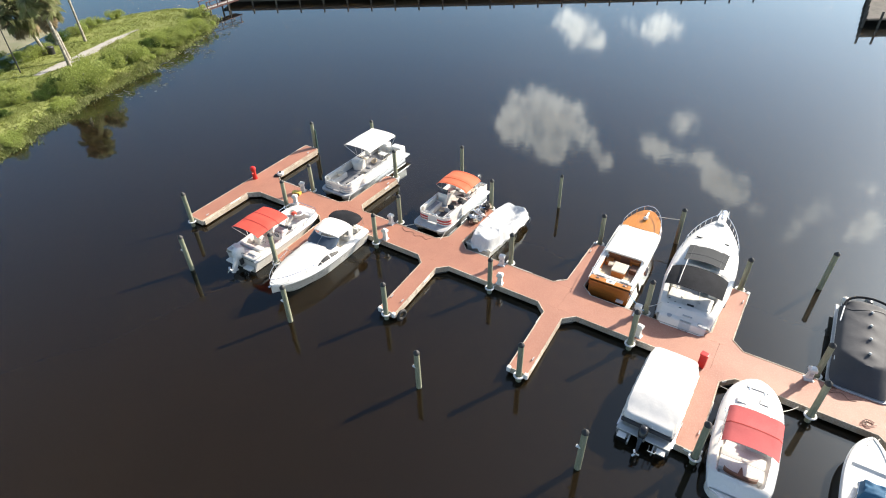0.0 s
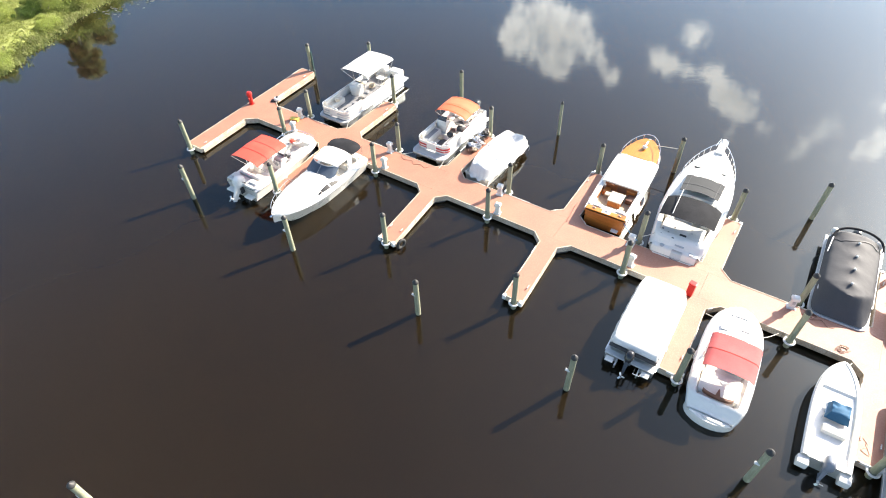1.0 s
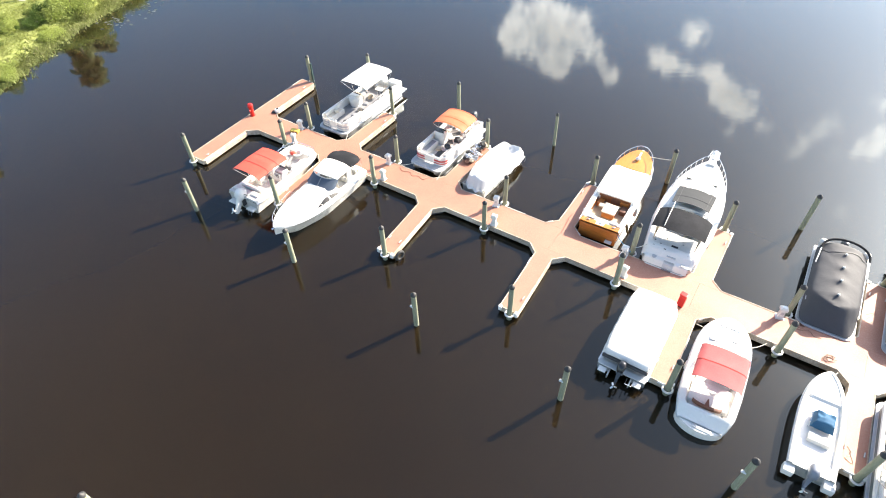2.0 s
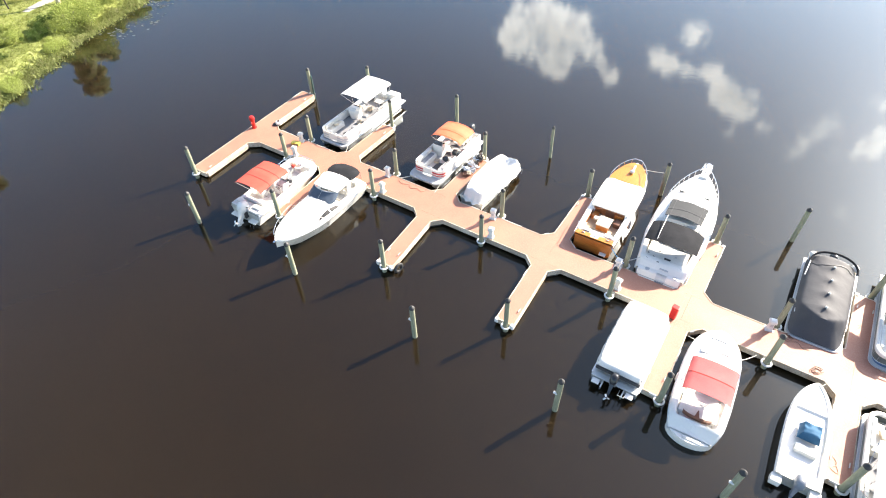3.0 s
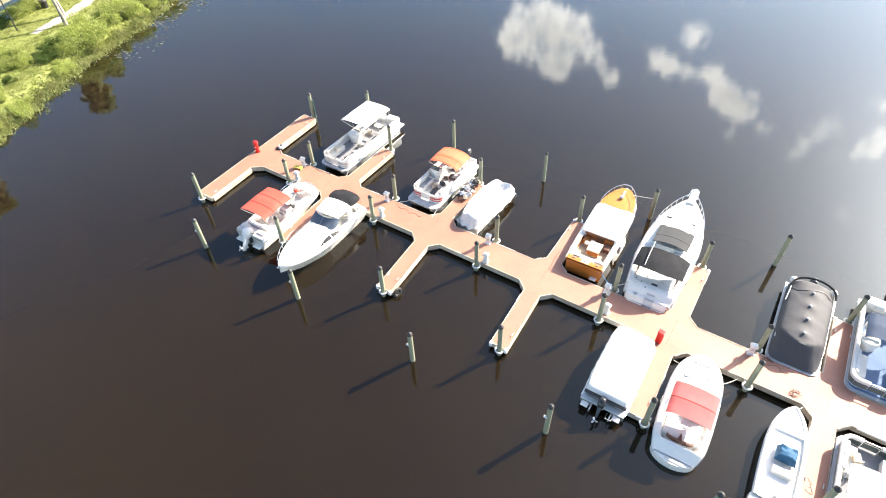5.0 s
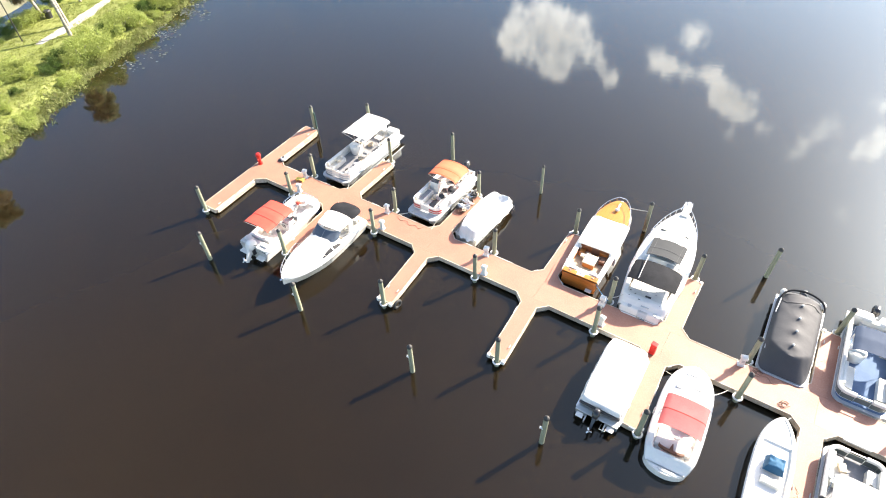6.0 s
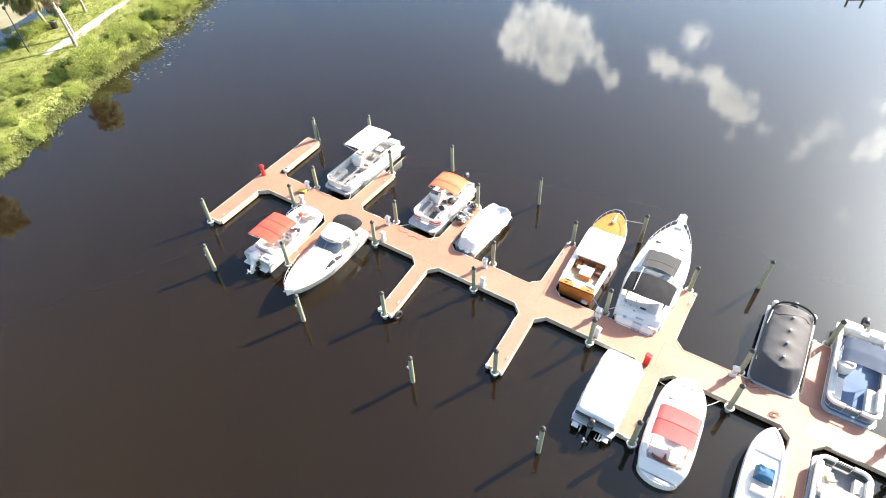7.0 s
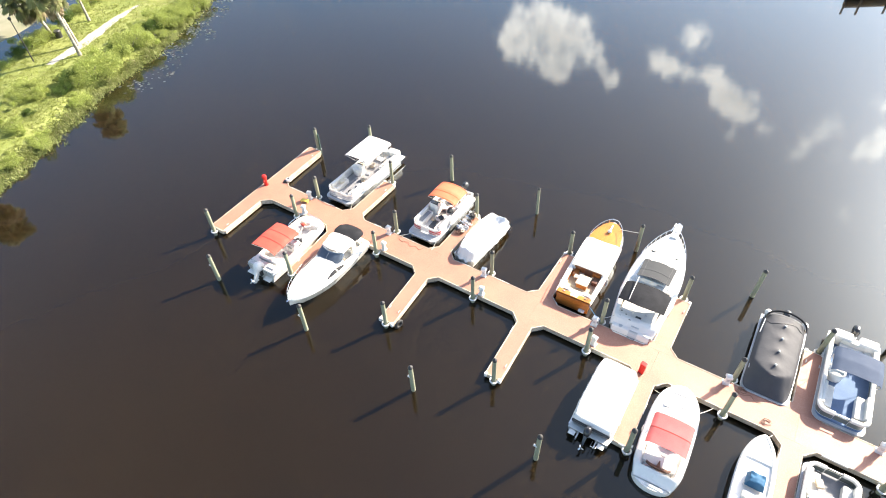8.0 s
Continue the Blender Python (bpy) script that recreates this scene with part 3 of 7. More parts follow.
def build_dock():
    main = thing("dock_walkway", at(0, 0), "long floating marina walkway with red-brown composite decking and pale worn edges", "dock", kind="structure")
    lo, hi, half = 0.56, 2.44, 0.47
    ends = [-15.75] + [c for c in CROSS] + [34.5]
    for a, b in zip(ends, ends[1:]):
        dock_slab(main, [(a + 0.004, lo), (b - 0.004, lo), (b - 0.004, hi), (a + 0.004, hi)])
    rim = [-15.2]
    for c in CROSS:
        rim += [c - half - 0.58, c + half + 0.62]
    rim.append(34.5)
    for a, b in zip(rim[::2], rim[1::2]):
        waler(main, (a, lo), (b, lo))
        waler(main, (b, hi), (a, hi))
    for k, c in enumerate(CROSS):
        lean = LEAN[k]
        for side, tip in ((-1, -4.3), (1, 7.02)):
            root = lo if side < 0 else hi
            f = thing("finger_dock", at(0, 0), "narrow floating finger dock with red-brown decking and worn white rim", "dock", "finger docks", "structure")
            shift = lean if side < 0 else 0.0
            kn = root + side * 0.56
            lean_at = lambda v: shift * (v - root) / (tip - root)
            L0, R0 = c - half, c + half
            poly = [(L0 - 0.58, root + side * 0.004), (R0 + 0.6, root + side * 0.004), (R0 + lean_at(kn), kn), (R0 + shift, tip), (L0 + shift, tip), (L0 + lean_at(kn), kn)]
            dock_slab(f, poly, "deck")
            segs = [((R0 + 0.6, root), poly[2]), (poly[2], poly[3]), (poly[3], poly[4]), (poly[4], poly[5]), (poly[5], (L0 - 0.58, root))]
            for a, b in segs:
                a, b = (a, b) if side > 0 else (b, a)
                waler(f, a, b)
            for s in (-1, 1):                           # cleats along the finger
                for w in (0.8,):
                    v = root + (tip - root) * w
                    x = c + lean_at(v) + s * (half - 0.12)
                    bm = tube([(x, v - 0.12, DECK_Z + 0.085), (x, v + 0.12, DECK_Z + 0.085)], 0.022)
                    tube([(x, v - 0.05, DECK_Z), (x, v - 0.05, DECK_Z + 0.085)], 0.02, bm)
                    tube([(x, v + 0.05, DECK_Z), (x, v + 0.05, DECK_Z + 0.085)], 0.02, bm)
                    part("cleat", bm, GEL_GREY, f)
            for s in (-1, 1):                           # pale bumper blocks at the tip corners
                x = c + shift + s * (half - 0.02)
                part("corner_bumper", box((x, tip + side * 0.03, DECK_Z - 0.1), (0.2, 0.2, 0.3), 0.06), WHITE_PLASTIC, f)
    # the head across the walkway's end
    t = thing("dock_head", at(0, 0), "floating dock head across the walkway end, red-brown decking, cream waler boards", "dock", kind="structure")
    edge = lambda v: -17.16 - 0.052 * (v - 0.0)
    wid = 1.22
    P = lambda v, w: (edge(v) + w, v)
    dock_slab(t, [P(-4.0, 0), P(-4.0, wid), P(7.5, wid), P(7.5, 0)], "deck")
    dock_slab(t, [P(0.0, wid + 0.004), (-15.3, 0.56), (-15.75, 0.564), (-15.75, 2.436), (-15.3, 2.44), P(3.05, wid + 0.004)], "deck")
    for a, b in ((P(-4.0, 0), P(-4.0, wid)), (P(-4.0, wid), P(0.0, wid)), (P(0.0, wid), (-15.2, 0.56)), ((-15.2, 2.44), P(3.05, wid)),
                 (P(3.05, wid), P(7.5, wid)), (P(7.5, wid), P(7.5, 0)), (P(7.5, 0), P(-4.0, 0))):
        waler(t, a, b)
    for v0, v1 in ((-3.9, -0.1), (3.2, 7.3)):           # cream rub boards inside the head
        bm = prism([P(v0, wid + 0.055), P(v0, wid + 0.16), P(v1, wid + 0.16), P(v1, wid + 0.055)], 0.1, DECK_Z - 0.06)
        part("rub_board", bm, FASCIA, t)
    for v in (-3.4, 6.6):
        bm = tube([(*P(v - 0.12, 1.08), DECK_Z + 0.085), (*P(v + 0.12, 1.08), DECK_Z + 0.085)], 0.022)
        tube([(*P(v, 1.08), DECK_Z), (*P(v, 1.08), DECK_Z + 0.085)], 0.03, bm)
        part("cleat", bm, GEL_GREY, t)


build_dock()


def piling(m, height, guide=None, lean=(0, 0), marker=False, diameter=0.265):
    """A timber pile with a black cap; guide: the way to its dock, for the white hoop round it."""
    p = thing("mooring_piling", m, "weathered grey-green timber piling with black cap" + (" in a white dock hoop" if guide else " standing in open water"),
              "piling", "mooring pilings")
    r = diameter / 2
    rings = []
    for i in range(7):
        z = -1.0 + (height + 1.0) * i / 6
        rings.append([(lean[0] * z + r * (1.04 - 0.05 * i / 6) * (1 + 0.03 * noise.noise(Vector((a * 2, z, height)))) * math.cos(a), lean[1] * z + r * (1.04 - 0.05 * i / 6) * math.sin(a), z)
                      for a in (2 * math.pi * j / 14 for j in range(14))])
    part("post", loft(rings), PILE, p, smooth=True)
    x, y = lean[0] * height, lean[1] * height
    cap = loft([[(x + k * r * math.cos(a), y + k * r * math.sin(a), height + dz) for a in (2 * math.pi * j / 14 for j in range(14))] for k, dz in ((1.1, -0.07), (1.12, 0.0), (0.85, 0.05), (0.1, 0.14))])
    part("cap", cap, PILE_CAP, p, "black conical pile cap", smooth=True)
    if guide:
        ring = []
        for i in range(15):
            a = math.atan2(guide[1], guide[0]) + math.pi * 0.22 + (2 * math.pi - math.pi * 0.44) * i / 14
            ring.append((1.62 * r * math.cos(a), 1.62 * r * math.sin(a), 0.37))
        bm = tube(ring, 0.05, seg=8)
        part("hoop", bm, WHITE_PLASTIC, p, "white pile hoop", smooth=True)
        d = Vector((*guide, 0)).normalized()
        bm = box(d * 0.34 + Vector((0, 0, 0.37)), (0.16, 0.42, 0.12), 0.02, m=Matrix.Rotation(math.atan2(d.y, d.x), 4, "Z"))
        part("bracket", bm, WHITE_PLASTIC, p)
    if marker:
        part("tag", box((-r * 0.8, -r * 0.7, height * 0.62), (0.2, 0.12, 0.07), 0.02), WHITE_PLASTIC, p, "small white mooring bracket")
    return p


def build_pilings():
    rng = random.Random(4)
    for u in (-12.2, -4.48, 3.55, 11.45, 19.32, 26.85):
        piling(at(u, 0.22), 2.4 + rng.uniform(-0.08, 0.1), (0, 1))
        piling(at(u - 0.05, 2.78), 2.4 + rng.uniform(-0.08, 0.1), (0, -1))
    for u in (-8.28, -0.05, 7.78, 15.7, 23.12):
        piling(at(u, -4.46), 2.42 + rng.uniform(-0.06, 0.1), (0, 1))
    for u in (-8.3, -0.35, 7.2, 15.15, 23.0, 30.6):
        piling(at(u, 7.28), 2.42 + rng.uniform(-0.06, 0.1), (0, -1))
    piling(at(-16.35, -4.32), 2.45, (0, 1))
    piling(at(-16.72, 7.72), 2.5, (0, -1))
    for u, v, tag in ((-12.5, -7.34, True), (-4.27, -7.34, True), (4.06, -7.27, True), (11.87, -7.2, True), (19.3, -7.1, True), (-0.59, -21.4, True)):
        piling(at(u, v), 2.36 + rng.uniform(-0.04, 0.05), None, (rng.uniform(-0.012, 0.012), rng.uniform(-0.012, 0.012)), tag)
    for u, v in ((-13.0, 10.5), (-4.6, 10.45), (3.2, 10.3), (10.98, 10.3), (18.8, 10.15), (26.6, 10.2)):
        piling(at(u, v), 2.42 + rng.uniform(-0.04, 0.06), None, (rng.uniform(-0.012, 0.012), rng.uniform(-0.012, 0.012)), diameter=0.2 if u == 3.2 else 0.265)


build_pilings()


def power_pedestal():
    p = thing("power_pedestal", at(0, 0, -50), "white plastic marina power pedestal standing on the dock edge", "pedestal", "power pedestals")
    part("body", loft([[(sx * w, sy * d, z) for sx, sy in ((-1, -1), (1, -1), (1, 1), (-1, 1))] for z, w, d in ((0, 0.17, 0.14), (0.05, 0.17, 0.14), (0.07, 0.13, 0.1), (0.5, 0.11, 0.09), (0.52, 0.16, 0.14))]), WHITE_PLASTIC, p)
    part("cap", loft([[(sx * w, sy * d, z) for sx, sy in ((-1, -1), (1, -1), (1, 1), (-1, 1))] for z, w, d in ((0.524, 0.17, 0.15), (0.66, 0.17, 0.15), (0.74, 0.1, 0.08))]), WHITE_PLASTIC, p, "hooded white cap")
    part("socket_panel", box((0, -0.112, 0.36), (0.13, 0.03, 0.16), 0.006), GEL_GREY, p, "grey socket panel")
    part("base_plate", box((0, 0, -0.006), (0.4, 0.34, 0.02), 0.005), ALU, p)
    return p


def build_pedestals():
    first = power_pedestal()
    spots = [(-12.65, 2.22, 20), (-11.85, 0.72, 200), (-4.85, 2.25, 0), (-4.15, 0.75, 180), (3.2, 2.25, 10), (3.9, 0.74, 190), (11.1, 2.25, 0), (11.62, 0.86, 170), (18.98, 2.28, 15), (26.5, 2.25, 0)]
    for i, (u, v, a) in enumerate(spots):
        m = at(u, v, DECK_Z + 0.016, a)
        if i == 0:
            first.matrix_world = m
        else:
            copy_thing(first, m)


build_pedestals()


def extinguisher_box(m):
    b = thing("fire_extinguisher_box", m, "bright red fire extinguisher box standing on the dock deck", "extinguisher box")
    part("cabinet", box((0, 0, 0.44), (0.32, 0.26, 0.76), 0.05), RED_PAINT, b, smooth=True)
    part("lid", box((0, 0, 0.86), (0.36, 0.3, 0.09), 0.035), RED_PAINT, b)
    part("foot", box((0, 0, 0.03), (0.26, 0.2, 0.06), 0.01), IRON, b)
    part("door", box((0, -0.137, 0.46), (0.24, 0.014, 0.6), 0.004), RED_PAINT, b, "red cabinet door")


def hose_post(m):
    b = thing("fire_hose_post", m, "red round-headed fire hose post on the dock deck", "fire post")
    circle = lambda r, z, y=0.0: [(r * math.cos(a), y + r * math.sin(a), z) for a in (2 * math.pi * j / 14 for j in range(14))]
    part("barrel", loft([circle(0.15, 0.04), circle(0.145, 0.6), circle(0.16, 0.66)]), RED_PAINT, b, smooth=True)
    part("head", loft([circle(0.16, 0.66), circle(0.2, 0.72), circle(0.2, 0.84), circle(0.15, 0.94), circle(0.05, 0.98)]), RED_PAINT, b, "rounded red head", smooth=True)
    part("outlet", tube([(0, -0.12, 0.5), (0, -0.24, 0.48)], 0.06, seg=10), RED_PAINT, b, smooth=True)
    part("foot", loft([circle(0.2, 0.0), circle(0.2, 0.04)]), RED_PAINT, b)


hose_post(at(-17.0, 1.7, DECK_Z, 20))
extinguisher_box(at(14.72, 0.42, DECK_Z, -10))


def yellow_tray(m):
    t = thing("dock_step", m, "yellow plastic dock step lying beside a pedestal", "step")
    part("top", box((0, 0, 0.17), (0.62, 0.34, 0.05), 0.015), YELLOW, t)
    for s in (-1, 1):
        part("leg", box((s * 0.26, 0, 0.072), (0.05, 0.3, 0.144), 0.01), YELLOW, t)


yellow_tray(at(-12.75, 1.72, DECK_Z, 15))


def tyre_fender(m):
    t = thing("tyre_fender", m, "old black rubber tyre hung on the finger tip as a fender", "tyre")
    bm = bmesh.new()
    rings = [[(math.cos(a) * (0.24 + 0.1 * math.cos(b)), 0.085 * math.sin(b), math.sin(a) * (0.24 + 0.1 * math.cos(b))) for b in (2 * math.pi * j / 10 for j in range(10))] for a in (2 * math.pi * i / 24 for i in range(24))]
    loft(rings + rings[:1], bm, True, False)
    bmesh.ops.remove_doubles(bm, verts=bm.verts, dist=1e-4)
    part("tyre", bm, RUBBER, t, smooth=True)


tyre_fender(at(0.62, -4.0, 0.22, 80))


def corner_wheel(m):
    t = thing("corner_roller", m, "white dock corner roller with black hub on the head", "dock roller")
    ring = lambda rad, z: [(rad * math.cos(a), rad * math.sin(a), z) for a in (2 * math.pi * j / 16 for j in range(16))]
    part("roller", loft([ring(0.2, 0.02), ring(0.25, 0.06), ring(0.25, 0.2), ring(0.2, 0.24)]), WHITE_PLASTIC, t, smooth=True)
    part("hub", loft([ring(0.09, 0.236), ring(0.09, 0.3), ring(0.05, 0.33)]), RUBBER, t, "black hub", smooth=True)
    part("bracket", box((-0.2, -0.06, 0.03), (0.5, 0.36, 0.05), 0.012), RUBBER, t, "black wheel bracket")


def mooring_pole(m):
    t = thing("mooring_pole", m, "slim dark green steel pole beside the head piling", "pole")
    part("shaft", tube([(0, 0, -1.0), (0, 0, 1.0), (0.02, 0, 2.0)], 0.075, seg=10), DARK_GREEN, t, smooth=True)
    part("collar", tube([(0, 0, 0.36), (0, 0, 0.48)], 0.11, seg=10), IRON, t)


corner_wheel(at(-15.72, 3.02, DECK_Z + 0.004, 30))
mooring_pole(at(-16.5, 7.72))


def rope(name, points, mat, label, r=0.018):
    t = tagged(new(name, mesh_of(name, tube(points, r, seg=6), mat, True)), label, "rope", "mooring lines")
    return t

# ---- boat pieces (x across, y ahead to the bow, z up from the waterline) ----


def outboard(owner, y, z, cowl, x=0.0, up=0.0, scale=1.0):
    """An outboard motor on the transom at y; up: degrees by which it is tilted out of the water."""
    m = Matrix.Translation((x, y, z)) @ Matrix.Rotation(radians(-up), 4, "X") @ Matrix.Diagonal((scale, scale, scale, 1))
    rings = []
    for zz, w, d0, d1 in ((0.05, 0.15, 0.1, -0.42), (0.2, 0.2, 0.14, -0.52), (0.42, 0.2, 0.12, -0.52), (0.55, 0.15, 0.05, -0.45), (0.6, 0.08, -0.05, -0.34)):
        yc, hd = (d0 + d1) / 2, (d0 - d1) / 2
        rings.append([(w * math.copysign(abs(math.cos(a)) ** 0.6, math.cos(a)), yc + hd * math.copysign(abs(math.sin(a)) ** 0.6, math.sin(a)), zz) for a in (2 * math.pi * j / 16 for j in range(16))])
    bm = loft(rings)
    bm.transform(m)
    motor = part("outboard_motor", bm, cowl, owner, "outboard motor on the transom", smooth=True)
    bm = loft([[(sx * w, -0.2 + sy * d, zz) for sx, sy in ((-1, -1), (1, -1), (1, 1), (-1, 1))] for zz, w, d in ((0.06, 0.11, 0.16), (-0.3, 0.07, 0.13), (-0.62, 0.05, 0.13), (-0.8, 0.03, 0.1))])
    bm.transform(m)
    part("midsection", bm, cowl, motor)
    bm = tube([(0, 0.04, -0.62), (0, -0.1, -0.64), (0, -0.4, -0.64), (0, -0.5, -0.64)], 0.055, seg=8)
    bm.transform(m)
    part("gearcase", bm, cowl, motor)
    bm = bmesh.new()
    for k in range(3):
        a = 2 * math.pi * k / 3
        box((0.1 * math.cos(a), -0.5, -0.64 + 0.1 * math.sin(a)), (0.15, 0.02, 0.09), 0.008, bm, Matrix.Rotation(-a, 4, "Y") @ Matrix.Rotation(0.5, 4, "X"), 1)
    bm.transform(m)
    part("propeller", bm, ALU, motor, "metal propeller")
    bm = box((0, 0.1, -0.06), (0.3, 0.14, 0.4), 0.02)
    bm.transform(Matrix.Translation((x, y, z)))
    part("motor_bracket", bm, ALU, motor)
    return motor


def bimini(owner, y0, y1, half, z, mat, arch=0.14, droop=0.05, tilt=0.0, label="", base=0.75, seam=None, seams=(0.34, 0.67)):
    """A cloth sun top from y0 to y1 on bent tubes that stand on the sides at base."""
    def top(s, t):
        x = (2 * s - 1)
        bows = 0.02 * abs(math.sin(t * math.pi * 2))
        zz = z + arch * (1 - abs(x) ** 2.2) - droop * (2 * t - 1) ** 2 * 1.2 - bows - (0.1 if abs(x) > 0.98 else 0) + tilt * (t - 0.5)
        return (x * half, y0 + (y1 - y0) * t, zz)
    canopy = part("canopy", sheet(top, 14, 18, 0.012), mat, owner, label, smooth=True)
    for t0 in seams if seam else ():          # stitched seams over the bent tubes, and the hem
        strip = lambda s, q: tuple(Vector(top(s, t0 + 0.028 * (q - 0.5))) + Vector((0, 0, 0.006)))
        part("seam", sheet(strip, 14, 1, 0.004), seam, canopy)
    for t in (0.02, 0.34, 0.67, 0.98):
        pts = [(top(s / 10, t)[0], top(s / 10, t)[1], top(s / 10, t)[2] - 0.03) for s in range(11)]
        foot = (y0 + y1) / 2 + (-0.25 if t < 0.5 else 0.25)
        pts = [(-half * 0.98, foot, base)] + pts + [(half * 0.98, foot, base)]
        part("bow_tube", tube(pts, 0.014, seg=6), STEEL, canopy, smooth=True)
    return canopy


def hull(owner, L, B, H, rise, bluff=2.4, start=0.42, stern_round=0.0, blunt=1.0, mat=None, keel=-0.35, transom=0.94, stripe=None, n=22, flare=0.8, drop=0.0, drop_over=0.07):
    """The outside of a boat. Returns the half beam and the sheer height as functions of y."""
    def width(y):
        t = (y + L / 2) / L
        w = B / 2 * (transom + (1 - transom) * min(t / 0.3, 1))
        if t > start:
            w *= max(1 - ((t - start) / (1 - start)) ** bluff, 0.0) ** blunt
        if stern_round and t < 0.16:
            w *= 1 - stern_round * (1 - t / 0.16) ** 2.2
        return max(w, 0.03)

    def sheer(y):
        t = (y + L / 2) / L
        return H + rise * t * t - drop * (1 - smooth_step(0, drop_over, t))
    rings = []
    for i in range(n + 1):
        t = i / n
        t = 1 - (1 - t) ** 1.35
        if drop:
            t = t ** 1.6
        y = -L / 2 + L * t
        w, h = width(y), sheer(y)
        kz = keel + (h - 0.25 - keel) * smooth_step(0.72, 1.0, t) ** 1.5
        cw = w * (flare + (1 - flare) * (1 - t) * 0.5)
        cz = min(0.05 + 0.5 * smooth_step(0.5, 1, t), h - 0.12)
        half = [(0, kz), (cw * 0.6, kz + (cz - kz) * 0.55), (cw, max(cz, kz + 0.02)), (w * 0.985, h - 0.13), (w * 1.02, h - 0.11), (w * 1.02, h - 0.04), (w, h)]
        rings.append([(-x, y, z) for x, z in reversed(half[1:])] + [(x, y, z) for x, z in half])
    body = part("hull", loft(rings, None, False, False), mat or GEL, owner, smooth=True)
    bm = bmesh.new()
    bm.faces.new([bm.verts.new((x, y + 0.002, z)) for x, y, z in rings[0]])
    bmesh.ops.solidify(bm, geom=bm.faces, thickness=0.05)
    part("transom", bm, mat or GEL, body)
    if stripe:
        for s in (-1, 1):
            pts = [[(s * (width(y) * 1.012 + 0.012), y, sheer(y) - a), (s * (width(y) * 1.012 + 0.012), y, sheer(y) - b), (s * (width(y) * 0.96), y, sheer(y) - b), (s * (width(y) * 0.96), y, sheer(y) - a)]
                   for a, b, y in ((0.2, 0.3, -L / 2 + L * (0.08 + 0.6 * k / 12)) for k in range(13))]
            part("hull_stripe", loft(pts), stripe, body)
    for s in (-1, 1):
        pts = [(s * (width(y) * 1.02 + 0.012), y, sheer(y) - 0.075) for y in (-L / 2 + L * k / 26 for k in range(26))]
        part("rub_rail", tube(pts, 0.022, seg=6), GEL_GREY, body, smooth=True)
    return width, sheer


def deck(owner, L, width, sheer, profile, mat, name="deck", n=60, label=""):
    """The inside of a boat. profile(y, w, h) gives five places (x, z) from the rim inwards to the middle line."""
    rings = []
    for i in range(n + 1):
        y = -L / 2 + 0.01 + (L - 0.03) * i / n
        w, h = width(y), sheer(y)
        p = profile(y, w, h)
        rings.append([(-x, y, z) for x, z in p] + [(x, y, z) for x, z in reversed(p)])
    return part(name, loft(rings, None, False, False), mat, owner, label, smooth=True)


def bow_rail(owner, L, width, sheer, y0, height=0.45, posts=6, inset=0.08, y_end=None):
    y1 = (L / 2 - 0.12) if y_end is None else y_end
    side = [(y0 + (y1 - y0) * k / 14) for k in range(15)]
    pts = [(-(max(width(y) - inset, 0.02)), y, sheer(y) + height * smooth_step(0, 0.15, (y - y0) / (y1 - y0))) for y in side]
    pts += [(-x, y, z) for x, y, z in reversed(pts)]
    rail = part("bow_rail", tube(pts, 0.018, seg=6), STEEL, owner, "stainless bow rail", smooth=True)
    for k in range(1, posts + 1):
        y = y0 + (y1 - y0) * (k - 0.3) / posts
        for s in (-1, 1):
            x = s * max(width(y) - inset, 0.02)
            part("stanchion", tube([(x, y, sheer(y) - 0.01), (x, y, sheer(y) + height * smooth_step(0, 0.15, (y - y0) / (y1 - y0)))], 0.013, seg=6), STEEL, rail)


def fender(owner, x, y, z, mat=None):
    bm = loft([[(x + r * math.cos(a), y + r * math.sin(a), z + dz) for a in (2 * math.pi * j / 10 for j in range(10))] for r, dz in ((0.03, 0.3), (0.09, 0.24), (0.1, 0), (0.09, -0.24), (0.03, -0.3))])
    part("fender", bm, mat or WHITE_PLASTIC, owner, "hanging white fender", smooth=True)


def seat(owner, c, s, back=None, mat=None, back_h=0.32, pad=None):
    """A cushioned bench; back: the side of its backrest (x or y, sign)."""
    mat = mat or VINYL
    b = part("bench_seat", box((c[0], c[1], c[2] + s[2] / 2), s, 0.05), mat, owner, smooth=True)
    if pad:
        part("seat_pad", box((c[0], c[1], c[2] + s[2] + 0.006), (s[0] * 0.72, s[1] * 0.8, 0.03), 0.012), pad, b, "darker seat pad")
    if back:
        ax, sg = back
        cc, ss = [c[0], c[1], c[2] + s[2] + back_h / 2 - 0.03], [s[0], s[1], back_h]
        i = "xy".index(ax)
        cc[i] += sg * (s[i] / 2 - 0.08)
        ss[i] = 0.16
        part("backrest", box(cc, ss, 0.05), mat, b, smooth=True)
    return b


